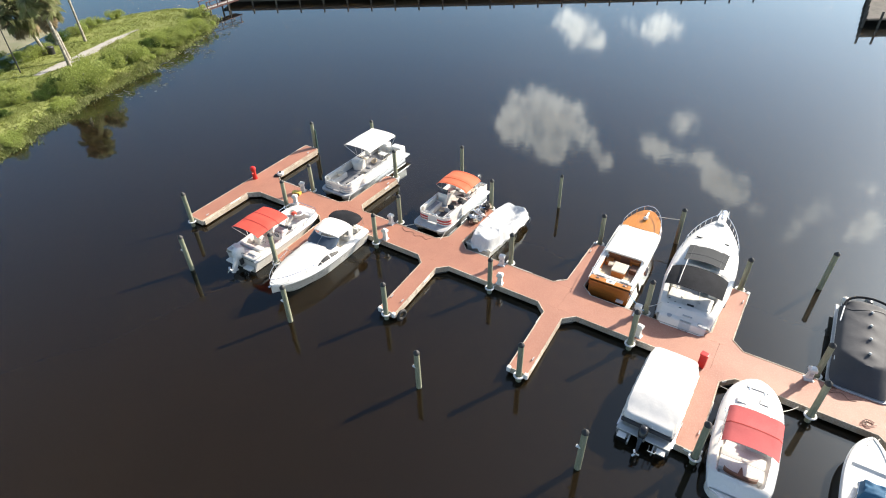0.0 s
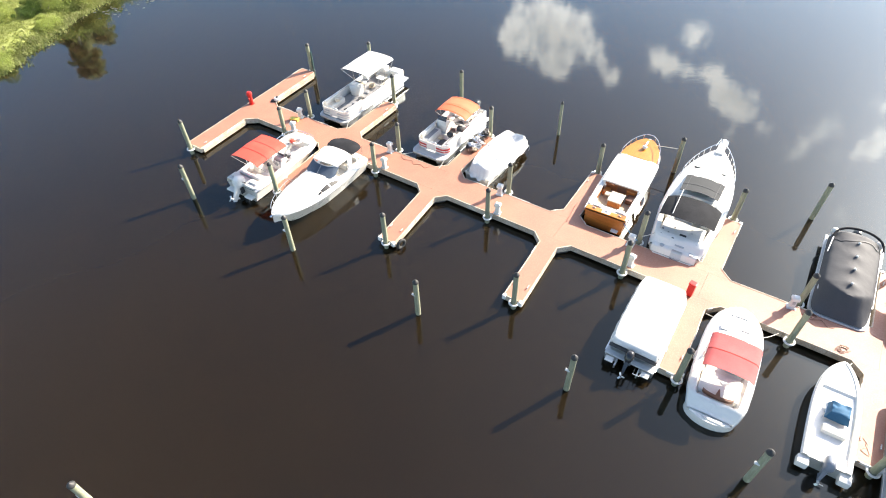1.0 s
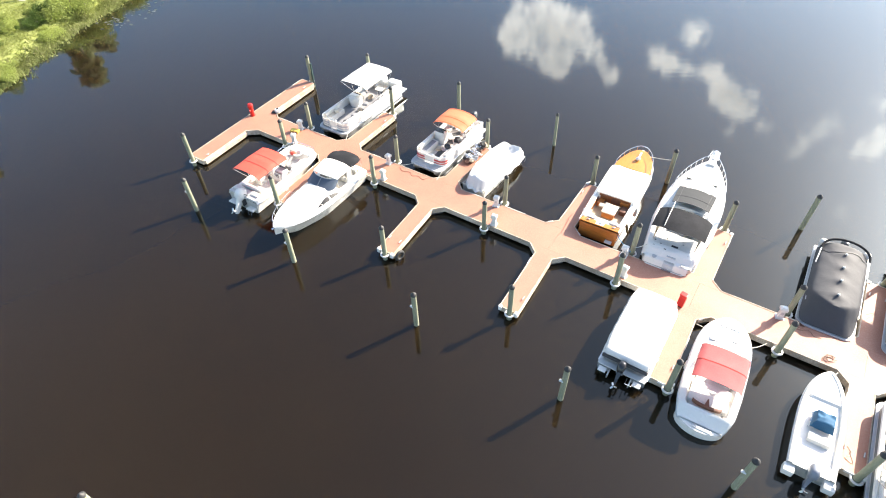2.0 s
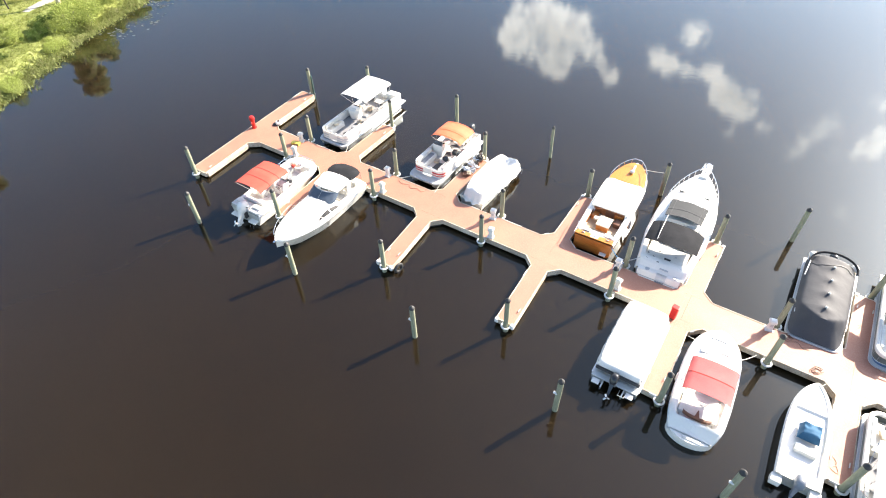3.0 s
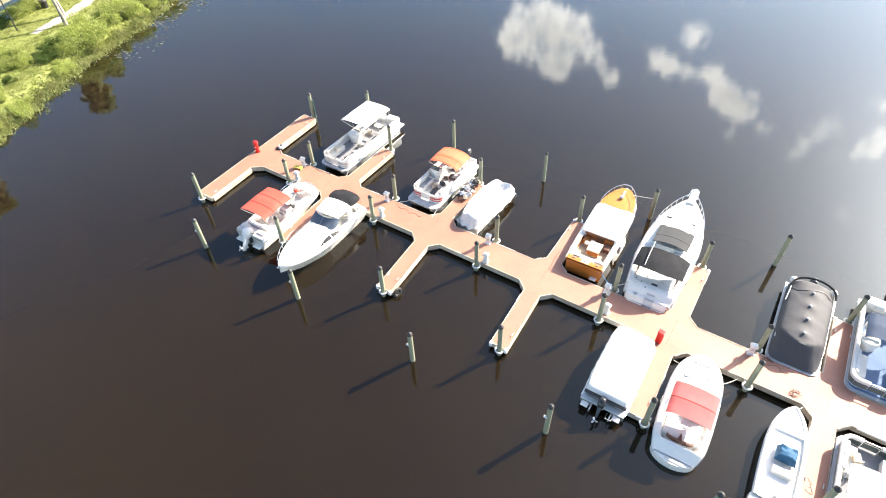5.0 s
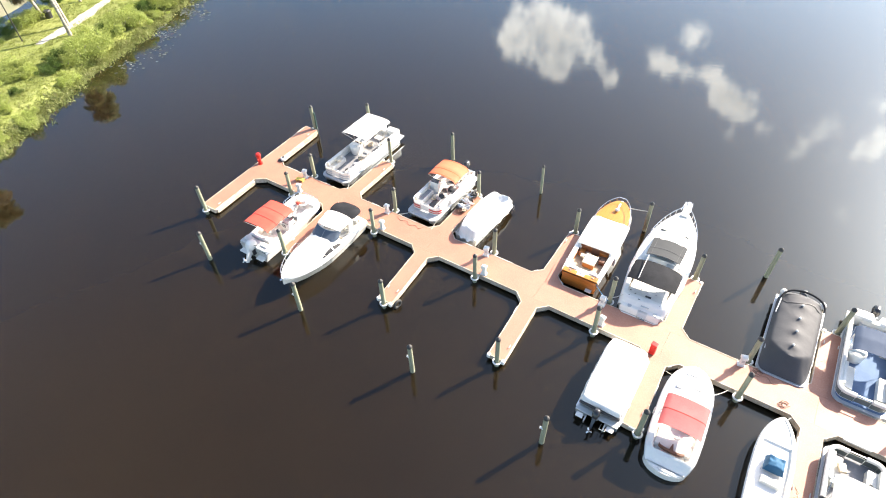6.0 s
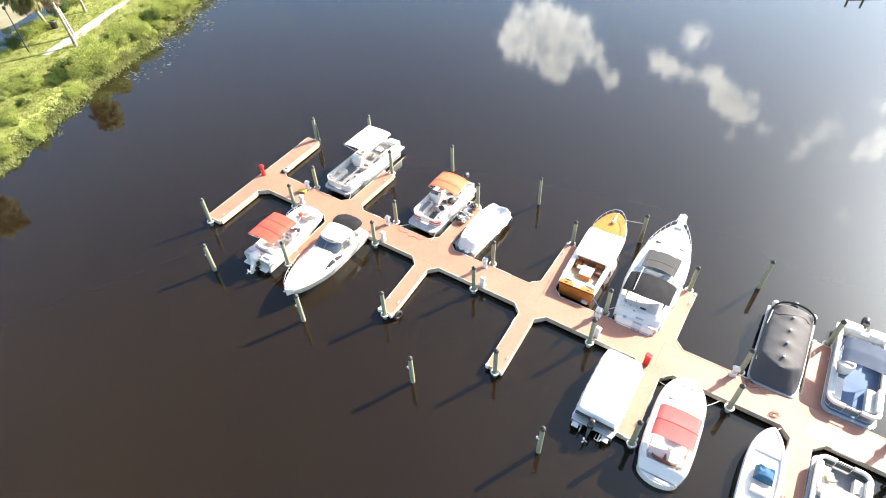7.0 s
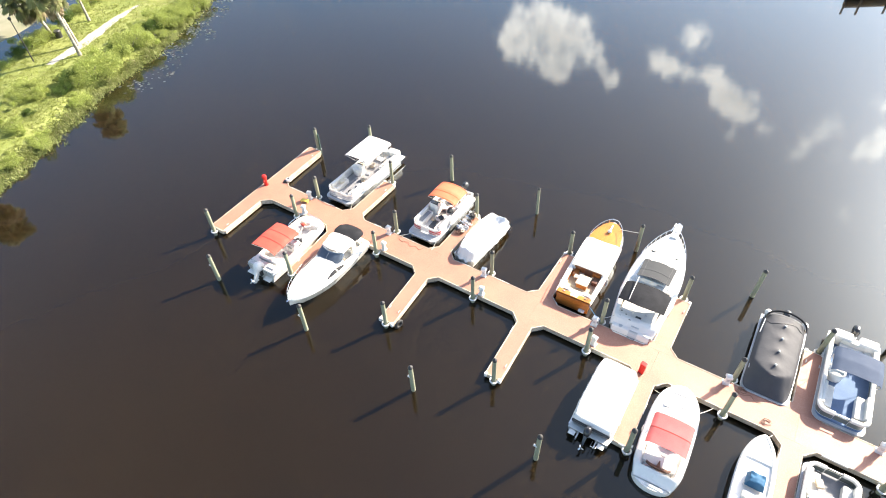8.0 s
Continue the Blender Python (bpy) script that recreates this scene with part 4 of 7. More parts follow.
def helm(owner, c, mat=None, glass=True, wheel_side=-1):
    """A steering console with screen, dial panel and wheel; wheel_side: towards which y the driver stands."""
    x, y, z = c
    d = wheel_side
    con = part("console", loft([[(x + sx * w, y + sy * l + d * sh, z + zz) for sx, sy in ((-1, -1), (1, -1), (1, 1), (-1, 1))] for zz, w, l, sh in ((0, 0.38, 0.3, 0), (0.55, 0.36, 0.3, 0), (0.8, 0.34, 0.2, -0.08), (0.84, 0.3, 0.14, -0.1))]), mat or GEL, owner, "moulded steering console")
    part("dial_panel", box((x, y + d * 0.2, z + 0.72), (0.5, 0.03, 0.16), 0.006, m=Matrix.Rotation(d * -0.75, 4, "X")), DARK_GLASS, con)
    bm = bmesh.new()
    pts = [(x + 0.17 * math.cos(a), y + d * (0.36 + 0.04 * math.sin(a)), z + 0.62 + 0.16 * math.sin(a)) for a in (2 * math.pi * j / 18 for j in range(19))]
    tube(pts, 0.014, bm, 6, caps=False)
    tube([(x, y + d * 0.28, z + 0.62), (x, y + d * 0.36, z + 0.62)], 0.02, bm)
    tube([(x - 0.17, y + d * 0.36, z + 0.62), (x + 0.17, y + d * 0.36, z + 0.62)], 0.01, bm)
    part("steering_wheel", bm, RUBBER, con)
    if glass:
        part("windscreen", box((x, y - d * 0.18, z + 0.98), (0.66, 0.015, 0.34), 0.004, m=Matrix.Rotation(d * -0.35, 4, "X")), TINT_GLASS, con, "tinted console screen")
    return con


def pontoon_boat(name, m, label, seam=None, seams=(0.34, 0.67), arch=0.14, fence=0.66, pad=None, gear=0, L=6.6, B=2.5, floor=None, panel=None, canopy=None, canopy_y=(-2.2, 0.6), canopy_z=2.55, stripe=None, cowl=None, furniture=True, seats=None, tilt=0.0, droop=0.05, motor=True, stern_box=False, mats=None, bow_deck=0.32, motor_at=(0.02, 0.62), round_console=False, rail=(0.026, None), gated=True, group="pontoon boats"):
    """A flat-decked boat on two aluminium tubes with fenced sides."""
    b = thing(name, m, label, "pontoon boat", group)
    h = B / 2
    for s in (-1, 1):
        x = s * (h - 0.42)
        rings = []
        for y, k in ((-L / 2 + 0.15, 0.6), (-L / 2 + 0.2, 1), (L / 2 - 1.0, 1), (L / 2 - 0.6, 0.93), (L / 2 - 0.25, 0.65), (L / 2 + 0.02, 0.15)):
            up = 0.26 * (1 - k) if y > 0 else 0
            rings.append([(x + 0.32 * k * math.cos(a), y, 0.1 + up + 0.32 * k * math.sin(a)) for a in (2 * math.pi * j / 16 for j in range(16))])
        part("pontoon_tube", loft(rings), ALU, b, "aluminium pontoon", smooth=True)
    rr = 0.45
    front = [(h - rr + rr * math.sin(a), L / 2 - rr + rr * math.cos(a)) for a in (math.pi / 2 * (1 - k / 5) for k in range(6))]
    poly = [(-h, -L / 2), (h, -L / 2)] + front + [(-x, y) for x, y in reversed(front)]
    D = 0.52
    part("deck_floor", prism(poly, D - 0.08, D), GEL_GREY, b, "grey deck edge")
    part("carpet", prism([(x * 0.91, y * 0.93 + 0.06) for x, y in poly], D + 0.003, D + 0.012), floor or CARPET_GREY, b, "deck carpet")
    part("deck_trim", prism([(x * 1.015, y * 1.004) for x, y in poly], D - 0.13, D - 0.045), ALU, b)
    # fence panels with rails; gates left at bow and stern
    hi = D + fence
    ins = 0.1
    fh, fy0, fy1 = h - ins, -L / 2 + 0.3, L / 2 - bow_deck
    fr = 0.4
    corner = lambda sx: [(sx * (fh - fr + fr * math.cos(a)), fy1 - fr + fr * math.sin(a)) for a in (math.pi / 2 * k / 6 for k in range(7))]
    runs = []
    for sx in (-1, 1):
        runs.append([(sx * fh, fy0), (sx * fh, fy0 + (fy1 - fr - fy0) * 0.5), (sx * fh, fy1 - fr - (0 if gated else 0.5))] + (corner(sx)[1:] + [(sx * 0.36, fy1)] if gated else []))
        runs.append([(sx * fh, fy0), (sx * 0.45, fy0)])
    for run in runs:
        rings = []
        for i, (x, y) in enumerate(run):
            a, c = run[max(i - 1, 0)], run[min(i + 1, len(run) - 1)]
            nx, ny = (c[1] - a[1]), -(c[0] - a[0])
            q = math.hypot(nx, ny) or 1
            nx, ny = nx / q * 0.018, ny / q * 0.018
            rings.append([(x - nx, y - ny, D + 0.05), (x + nx, y + ny, D + 0.05), (x + nx, y + ny, hi - 0.07), (x - nx, y - ny, hi - 0.07)])
        f = part("fence_panel", loft(rings), panel or GEL, b, "side fence panel")
        part("top_rail", tube([(x, y, hi) for x, y in run], rail[0], seg=8), rail[1] or ALU, f, smooth=True)
        part("low_rail", tube([(x, y, D + 0.03) for x, y in run], 0.02, seg=6), ALU, f, smooth=True)
        for i in range(0, len(run), 3):
            part("fence_post", tube([(*run[i], D), (*run[i], hi)], 0.02, seg=6), ALU, f)
        if stripe and len(run) > 3:
            for z0, z1 in ((D + 0.14, D + 0.22), (D + 0.3, D + 0.42)):
                rings = []
                for i, (x, y) in enumerate(run[2:]):
                    a, c = run[max(i + 1, 0)], run[min(i + 3, len(run) - 1)]
                    nx, ny = (c[1] - a[1]), -(c[0] - a[0])
                    q = (math.hypot(nx, ny) or 1) * (1 if run[0][0] > 0 else -1)
                    nx, ny = nx / q, ny / q
                    rings.append([(x + nx * 0.02, y + ny * 0.02, z0), (x + nx * 0.032, y + ny * 0.032, z0), (x + nx * 0.032, y + ny * 0.032, z1), (x + nx * 0.02, y + ny * 0.02, z1)])
                part("stripe", loft(rings), stripe, f)
    if gated:
        gate = part("bow_gate", box((0, fy1, D + fence / 2), (0.66, 0.03, fence - 0.16), 0.01), panel or GEL, b, "bow gate")
        arcp = [(-0.36, fy1, hi - 0.02), (-0.3, fy1, hi + 0.05), (0.3, fy1, hi + 0.05), (0.36, fy1, hi - 0.02)]
        part("gate_rail", tube(arcp, 0.024, seg=6), ALU, gate, smooth=True)
    sm = seats or VINYL
    if furniture:
        for sx in (-1, 1):
            seat(b, (sx * (fh - 0.33), fy1 - 1.15, D), (0.56, 1.5, 0.4), ("x", sx), sm, pad=pad)
        seat(b, (-(fh - 0.33), -L / 2 + 1.55, D), (0.56, 1.7, 0.4), ("x", -1), sm, pad=pad)
        seat(b, (0.1, -L / 2 + 0.92, D), (1.2, 0.56, 0.4), ("y", -1), sm, pad=pad)
        helm(b, (fh - 0.5, -0.1, D), glass=not round_console)
        if round_console:                      # bulging moulded helm pod with a dark dash
            rings = [[(fh - 0.5 + q * math.cos(a) * 0.48, 0.02 + q * math.sin(a) * 0.46, D + z) for a in (2 * math.pi * j / 18 for j in range(18))] for q, z in ((0.8, 0.02), (0.92, 0.34), (1.0, 0.58), (0.9, 0.7), (0.55, 0.76))]
            pod = part("helm_pod", loft(rings), GEL, b, "rounded white helm pod", smooth=True)
            part("dash", box((fh - 0.5, -0.1, D + 0.77), (0.5, 0.26, 0.05), 0.02, m=Matrix.Rotation(-0.25, 4, "X")), DARK_GLASS, pod, "dark dash")
        chair = part("helm_chair", box((fh - 0.5, -0.95, D + 0.5), (0.52, 0.5, 0.16), 0.06), sm, b, "swivel helm chair", smooth=True)
        part("chair_back", box((fh - 0.5, -1.2, D + 0.8), (0.5, 0.14, 0.5), 0.06), sm, chair, smooth=True)
        part("chair_pedestal", tube([(fh - 0.5, -0.95, D), (fh - 0.5, -0.95, D + 0.44)], 0.05, seg=8), ALU, chair)
        part("table_top", box((-0.25, -L / 2 + 1.75, D + 0.62), (0.6, 0.45, 0.04), 0.015), GEL, b, "small table")
        part("table_leg", tube([(-0.25, -L / 2 + 1.75, D), (-0.25, -L / 2 + 1.75, D + 0.6)], 0.03, seg=8), ALU, b)
        rng = random.Random(gear)
        for k in range(gear):                  # loose cushions, towels and bags
            x, y = rng.choice((-1, 1)) * rng.uniform(0.15, fh - 0.35), rng.uniform(-L / 2 + 1.0, fy1 - 0.6)
            mat = rng.choice((VINYL_BEIGE, VINYL_GREY, VINYL_CREAM, VINYL_BROWN, VINYL, GREY_MESH))
            up = 0.44 if abs(x) > fh - 0.7 else 0.02
            part("loose_gear", box((x, y, D + up + 0.1), (rng.uniform(0.25, 0.5), rng.uniform(0.25, 0.5), rng.uniform(0.1, 0.24)), 0.05, None, Matrix.Rotation(rng.uniform(0, 3), 4, "Z")), mat, b, "loose cushion or bag", smooth=True)
    if canopy:
        bimini(b, canopy_y[0], canopy_y[1], fh + 0.04, canopy_z, canopy, arch=arch, droop=droop, tilt=tilt, base=hi, seam=seam, seams=seams)
    if motor:
        outboard(b, -L / 2 + motor_at[0], motor_at[1], cowl or BLACK_COWL)
    if stern_box:                              # moulded sun lounge across the stern
        for sx in (-1, 1):
            part("stern_locker", box((sx * 0.66, -L / 2 + 0.42, D + 0.42), (1.0, 0.66, 0.74), 0.14, seg=4), GEL, b, "rounded white stern locker", smooth=True)
        part("swim_deck", prism([(-h, -L / 2 - 0.3), (h, -L / 2 - 0.3), (h, -L / 2), (-h, -L / 2)], D - 0.12, D - 0.03), GEL_GREY, b, "grey swim deck")
    if mats:                                   # dark mats between the seats
        for x, y, sx, sy, turn in ((-0.2, 1.3, 0.75, 0.95, 0.0), (0.15, -0.2, 0.6, 0.55, 0.7), (-0.35, -0.75, 0.5, 0.6, 0.3), (0.2, -1.3, 0.55, 0.4, 0.9)):
            part("floor_mat", box((x, y, D + 0.02), (sx, sy, 0.012), 0.004, None, Matrix.Rotation(turn, 4, "Z")), mats, b, "dark floor mat")
    part("motor_pod", box((0, -L / 2 + 0.3, 0.24), (0.5, 0.6, 0.36), 0.05), ALU, b)
    return b


# ---- the boats ----


def red_deck_boat():
    b = thing("deck_boat", at(-10.1, -2.62, 0, 1.5), "white deck boat under a bright red sun top", "motorboat")
    L, B = 5.9, 2.5
    w, s = hull(b, L, B, 0.82, 0.12, bluff=4.5, start=0.66, blunt=0.36)

    def prof(y, hw, h):
        inside = -L / 2 + 0.55 < y < L / 2 - 0.75
        wi = max(hw - 0.34, 0.02)
        f = 0.42 if inside else h + 0.02
        return [(hw, h), (max(hw - 0.03, 0.02), h + 0.04), (wi, h + 0.04), (max(wi - 0.03, 0.01), f), (0, f)]
    deck(b, L, w, s, prof, GEL)
    part("sole", prism([(-0.9, -2.25), (0.9, -2.25), (0.9, 1.0), (0.6, 1.95), (-0.6, 1.95), (-0.9, 1.0)], 0.424, 0.44), NONSKID, b, "non-skid sole")
    for sx in (-1, 1):
        seat(b, (sx * 0.68, 1.2, 0.44), (0.5, 1.4, 0.38), ("x", sx), VINYL, 0.24, VINYL_GREY if sx < 0 else None)
    seat(b, (0, -1.95, 0.37), (1.7, 0.5, 0.4), ("y", -1), VINYL)
    seat(b, (-0.5, -0.95, 0.37), (0.5, 0.5, 0.45), ("y", -1), VINYL)
    helm(b, (0.45, -0.05, 0.37))
    helm(b, (-0.52, 0.15, 0.37), glass=False)
    part("red_cushion", puff((-0.35, 1.95, 0.95), (0.42, 0.36, 0.22), None, 0.03), RED, b, "folded red cover", smooth=True)
    part("ring_buoy", tube([(-0.1 + 0.26 * math.cos(a), 2.1 + 0.26 * math.sin(a), 0.93) for a in (2 * math.pi * k / 20 for k in range(21))], 0.06, seg=8, caps=False), WHITE_PLASTIC, b, "white ring buoy", smooth=True)
    part("aft_deck", box((0, -L / 2 + 0.34, 0.92), (2.3, 0.66, 0.14), 0.05, seg=3), GEL_PALE, b, "pale moulded aft deck", smooth=True)
    part("engine_well", box((0, -L / 2 + 0.06, 0.98), (0.5, 0.2, 0.06), 0.02), GEL_GREY, b, "grey engine well lid")
    for x, y in ((0.86, 0.75), (0.9, 0.35), (-0.85, -0.5)):
        part("side_pad", box((x, y, 0.98), (0.14, 0.34, 0.06), 0.02), VINYL_GREY, b, "grey coaming pad")
    for k in range(3):
        part("life_vest", box((0.55 - 0.16 * k, 0.62 + 0.2 * (k % 2), 0.86), (0.26, 0.2, 0.12), 0.05, None, Matrix.Rotation(0.6 * k, 4, "Z")), (IRON, VINYL_GREY, RUBBER)[k], b, "dark folded life vest", smooth=True)
    for sx in (-1, 1):
        part("stern_cleat", tube([(sx * 0.98, -L / 2 + 0.2, 1.04), (sx * 0.98, -L / 2 + 0.42, 1.04)], 0.03, seg=6), STEEL, b, "steel stern cleat")
        part("stern_cushion", box((sx * 0.72, -L / 2 + 0.46, 1.03), (0.62, 0.34, 0.1), 0.045, seg=3), VINYL, b, "white stern cushion", smooth=True)
        part("motor_bracket", box((sx * 0.2, -L / 2 - 0.1, 0.62), (0.07, 0.3, 0.4), 0.02), IRON, b, "dark motor bracket")
        part("steering_hose", tube(arc(sx * 0.34, -L / 2 + 0.16, 1.02, sx * 0.08, -L / 2 - 0.2, 1.0, -0.16), 0.022, seg=6), RUBBER, b, "black steering hose", smooth=True)
    part("cooler", box((0.62, -L / 2 + 0.95, 0.98), (0.52, 0.34, 0.3), 0.05, seg=3), WHITE_PLASTIC, b, "white drinks cooler", smooth=True)
    bimini(b, -2.25, 0.2, 1.1, 2.28, RED, arch=0.16, seam=RED_SEAM, label="bright red canvas sun top", base=0.8)
    outboard(b, -L / 2 - 0.04, 0.75, WHITE_PLASTIC, 0.0, 32, 1.15)
    for sx in (-1, 1):
        part("swim_platform", box((sx * 0.74, -L / 2 - 0.16, 0.36), (0.6, 0.34, 0.1), 0.03), GEL, b)
    part("boarding_ladder", tube([(0.6, -L / 2 - 0.3, 0.4), (0.6, -L / 2 - 0.4, -0.1), (0.85, -L / 2 - 0.4, -0.1), (0.85, -L / 2 - 0.3, 0.4)], 0.016), STEEL, b)
    bow_rail(b, L, w, s, 1.1, 0.28, 3)


def sport_cruiser():
    b = thing("sport_cruiser", at(-6.2, -3.25, 0, 183.0), "white sport cruiser with wraparound windscreen and black aft canvas", "motorboat")
    L, B = 7.1, 2.65
    w, s = hull(b, L, B, 0.95, 0.3, bluff=2.7, start=0.36, blunt=0.75, flare=0.62)

    def prof(y, hw, h):
        cock = -3.2 < y < -1.0
        wi = max(hw - 0.34, 0.02)
        dome = 0.4 * smooth_step(L / 2 - 0.4, -0.2, y)
        if cock:
            return [(hw, h), (max(hw - 0.05, 0.02), h + 0.06), (wi, h + 0.12), (max(wi - 0.04, 0.01), 0.5), (0, 0.5)]
        aft = 0.1 if y < -2 else dome
        return [(hw, h), (max(hw - 0.05, 0.02), h + 0.06), (hw * 0.72, h + 0.08 + aft * 0.6), (hw * 0.4, h + 0.08 + aft), (0, h + 0.1 + aft)]
    deck(b, L, w, s, prof, GEL, n=80)
    # raked windscreen that wraps round the cockpit's front
    def screen(z, out, fwd):
        return [((1.06 + out) * math.sin(a), -1.16 + fwd + 0.62 * math.cos(a) ** 0.8, z) for a in (math.pi * (k / 16 - 0.5) * 0.94 for k in range(17))]
    lo, hi = screen(1.43, -0.03, 0.32), screen(1.82, -0.12, -0.34)
    bm = loft([lo, hi], None, False, False)
    bmesh.ops.solidify(bm, geom=bm.faces, thickness=0.02)
    part("windscreen", bm, BLUE_GLASS, b, "blue-grey wraparound windscreen", smooth=True)
    part("screen_frame", tube(hi, 0.025, seg=6), GEL, b, smooth=True)
    part("screen_strut", tube([Vector(lo[8]) + Vector((0, 0.02, 0.02)), Vector(hi[8]) + Vector((0, 0.02, 0.02))], 0.012, seg=6), GEL_GREY, b, "grey screen strut")
    for x, y in ((-0.36, -1.5), (0.42, -1.55)):
        part("helm_seat_back", box((x, y, 1.18), (0.5, 0.14, 0.5), 0.06), VINYL, b, smooth=True)
    # hard top over the helm, then a black canvas behind it
    def roof(u, v):
        x = 2 * u - 1
        y = -0.95 - 1.5 * v - 0.22 * x * x * (1 - v)
        half = 1.02 - 0.1 * (1 - v)
        return (x * half, y, 1.9 - 0.1 * abs(x) ** 4 + 0.12 * (1 - abs(x) ** 2.5) + 0.05 * math.sin(v * math.pi))
    part("hard_top", sheet(roof, 12, 10, 0.06), GEL, b, "white moulded hard top", smooth=True)

    def aft(u, v):
        a, c = 2 * u - 1, 2 * v - 1
        e = (abs(a) ** 3 + abs(c) ** 3) ** (1 / 3)
        k = max(abs(a), abs(c)) / e if e > 1e-6 else 1
        return (a * k * 1.06, -3.0 + c * k * 0.68, 1.95 - 0.07 * c * c - 0.1 * a * a)
    part("aft_canvas", sheet(aft, 14, 12, 0.015), DARK_TOP, b, "black canvas aft sun shade", smooth=True)
    for sx in (-1, 1):
        for y in (-2.6, -3.5):
            part("canvas_pole", tube([(sx * 0.95, y, 1.88), (sx * 1.08, y + 0.2, 1.0)], 0.014), STEEL, b)
        for t0, t1 in ((0.0, 0.36), (0.42, 1.0)):          # two panes with a white bar between them
            side = []
            for i in range(9):
                t = t0 + (t1 - t0) * i / 8
                y = -0.75 + 1.7 * t
                (xa, za), (xb, zb) = prof(y, w(y), s(y))[1:3]
                q = 0.16 + 0.2 * t
                g = 0.03 + 0.62 * math.sin(math.pi * (0.12 + 0.88 * t)) ** 0.8 if t < 0.999 else 0.03
                ends = [(xa + (xb - xa) * p, za + (zb - za) * p) for p in (q, q + g)]
                side.append([(sx * ends[0][0], y, ends[0][1] - 0.01), (sx * ends[0][0], y, ends[0][1] + 0.012), (sx * ends[1][0], y, ends[1][1] + 0.012), (sx * ends[1][0], y, ends[1][1] - 0.01)])
            part("side_window", loft(side), SMOKED, b, "dark slanted cabin-side window")
        part("arch_leg", loft([[(sx * (1.0 + dx), y + dy, z) for dx, dy in ((-0.03, -0.2), (0.03, -0.2), (0.03, 0.2), (-0.03, 0.2))] for y, z in ((-2.1, 1.15), (-2.2, 1.6), (-2.2, 1.84))]), GEL, b)
    seat(b, (0, -2.85, 0.5), (1.7, 0.55, 0.42), ("y", -1), VINYL)
    seat(b, (-0.55, -1.75, 0.5), (0.55, 0.7, 0.5), ("y", -1), VINYL)
    helm(b, (0.5, -1.3, 0.52), glass=False)
    part("bow_fender", puff((0, L / 2 - 0.22, 1.3), (0.34, 0.24, 0.12), None, 0.02), GEL_GREY, b, "grey bow fender", smooth=True)
    part("swim_platform", box((0, -L / 2 - 0.25, 0.34), (2.2, 0.55, 0.08), 0.03), GEL, b)
    bow_rail(b, L, w, s, 0.4, 0.42, 6)
    part("anchor", box((0, L / 2 - 0.02, 1.24), (0.12, 0.36, 0.1), 0.03), STEEL, b, "bow anchor roller")
    fender(b, 1.33, -1.0, 0.5)
    fender(b, 1.28, 0.6, 0.55)


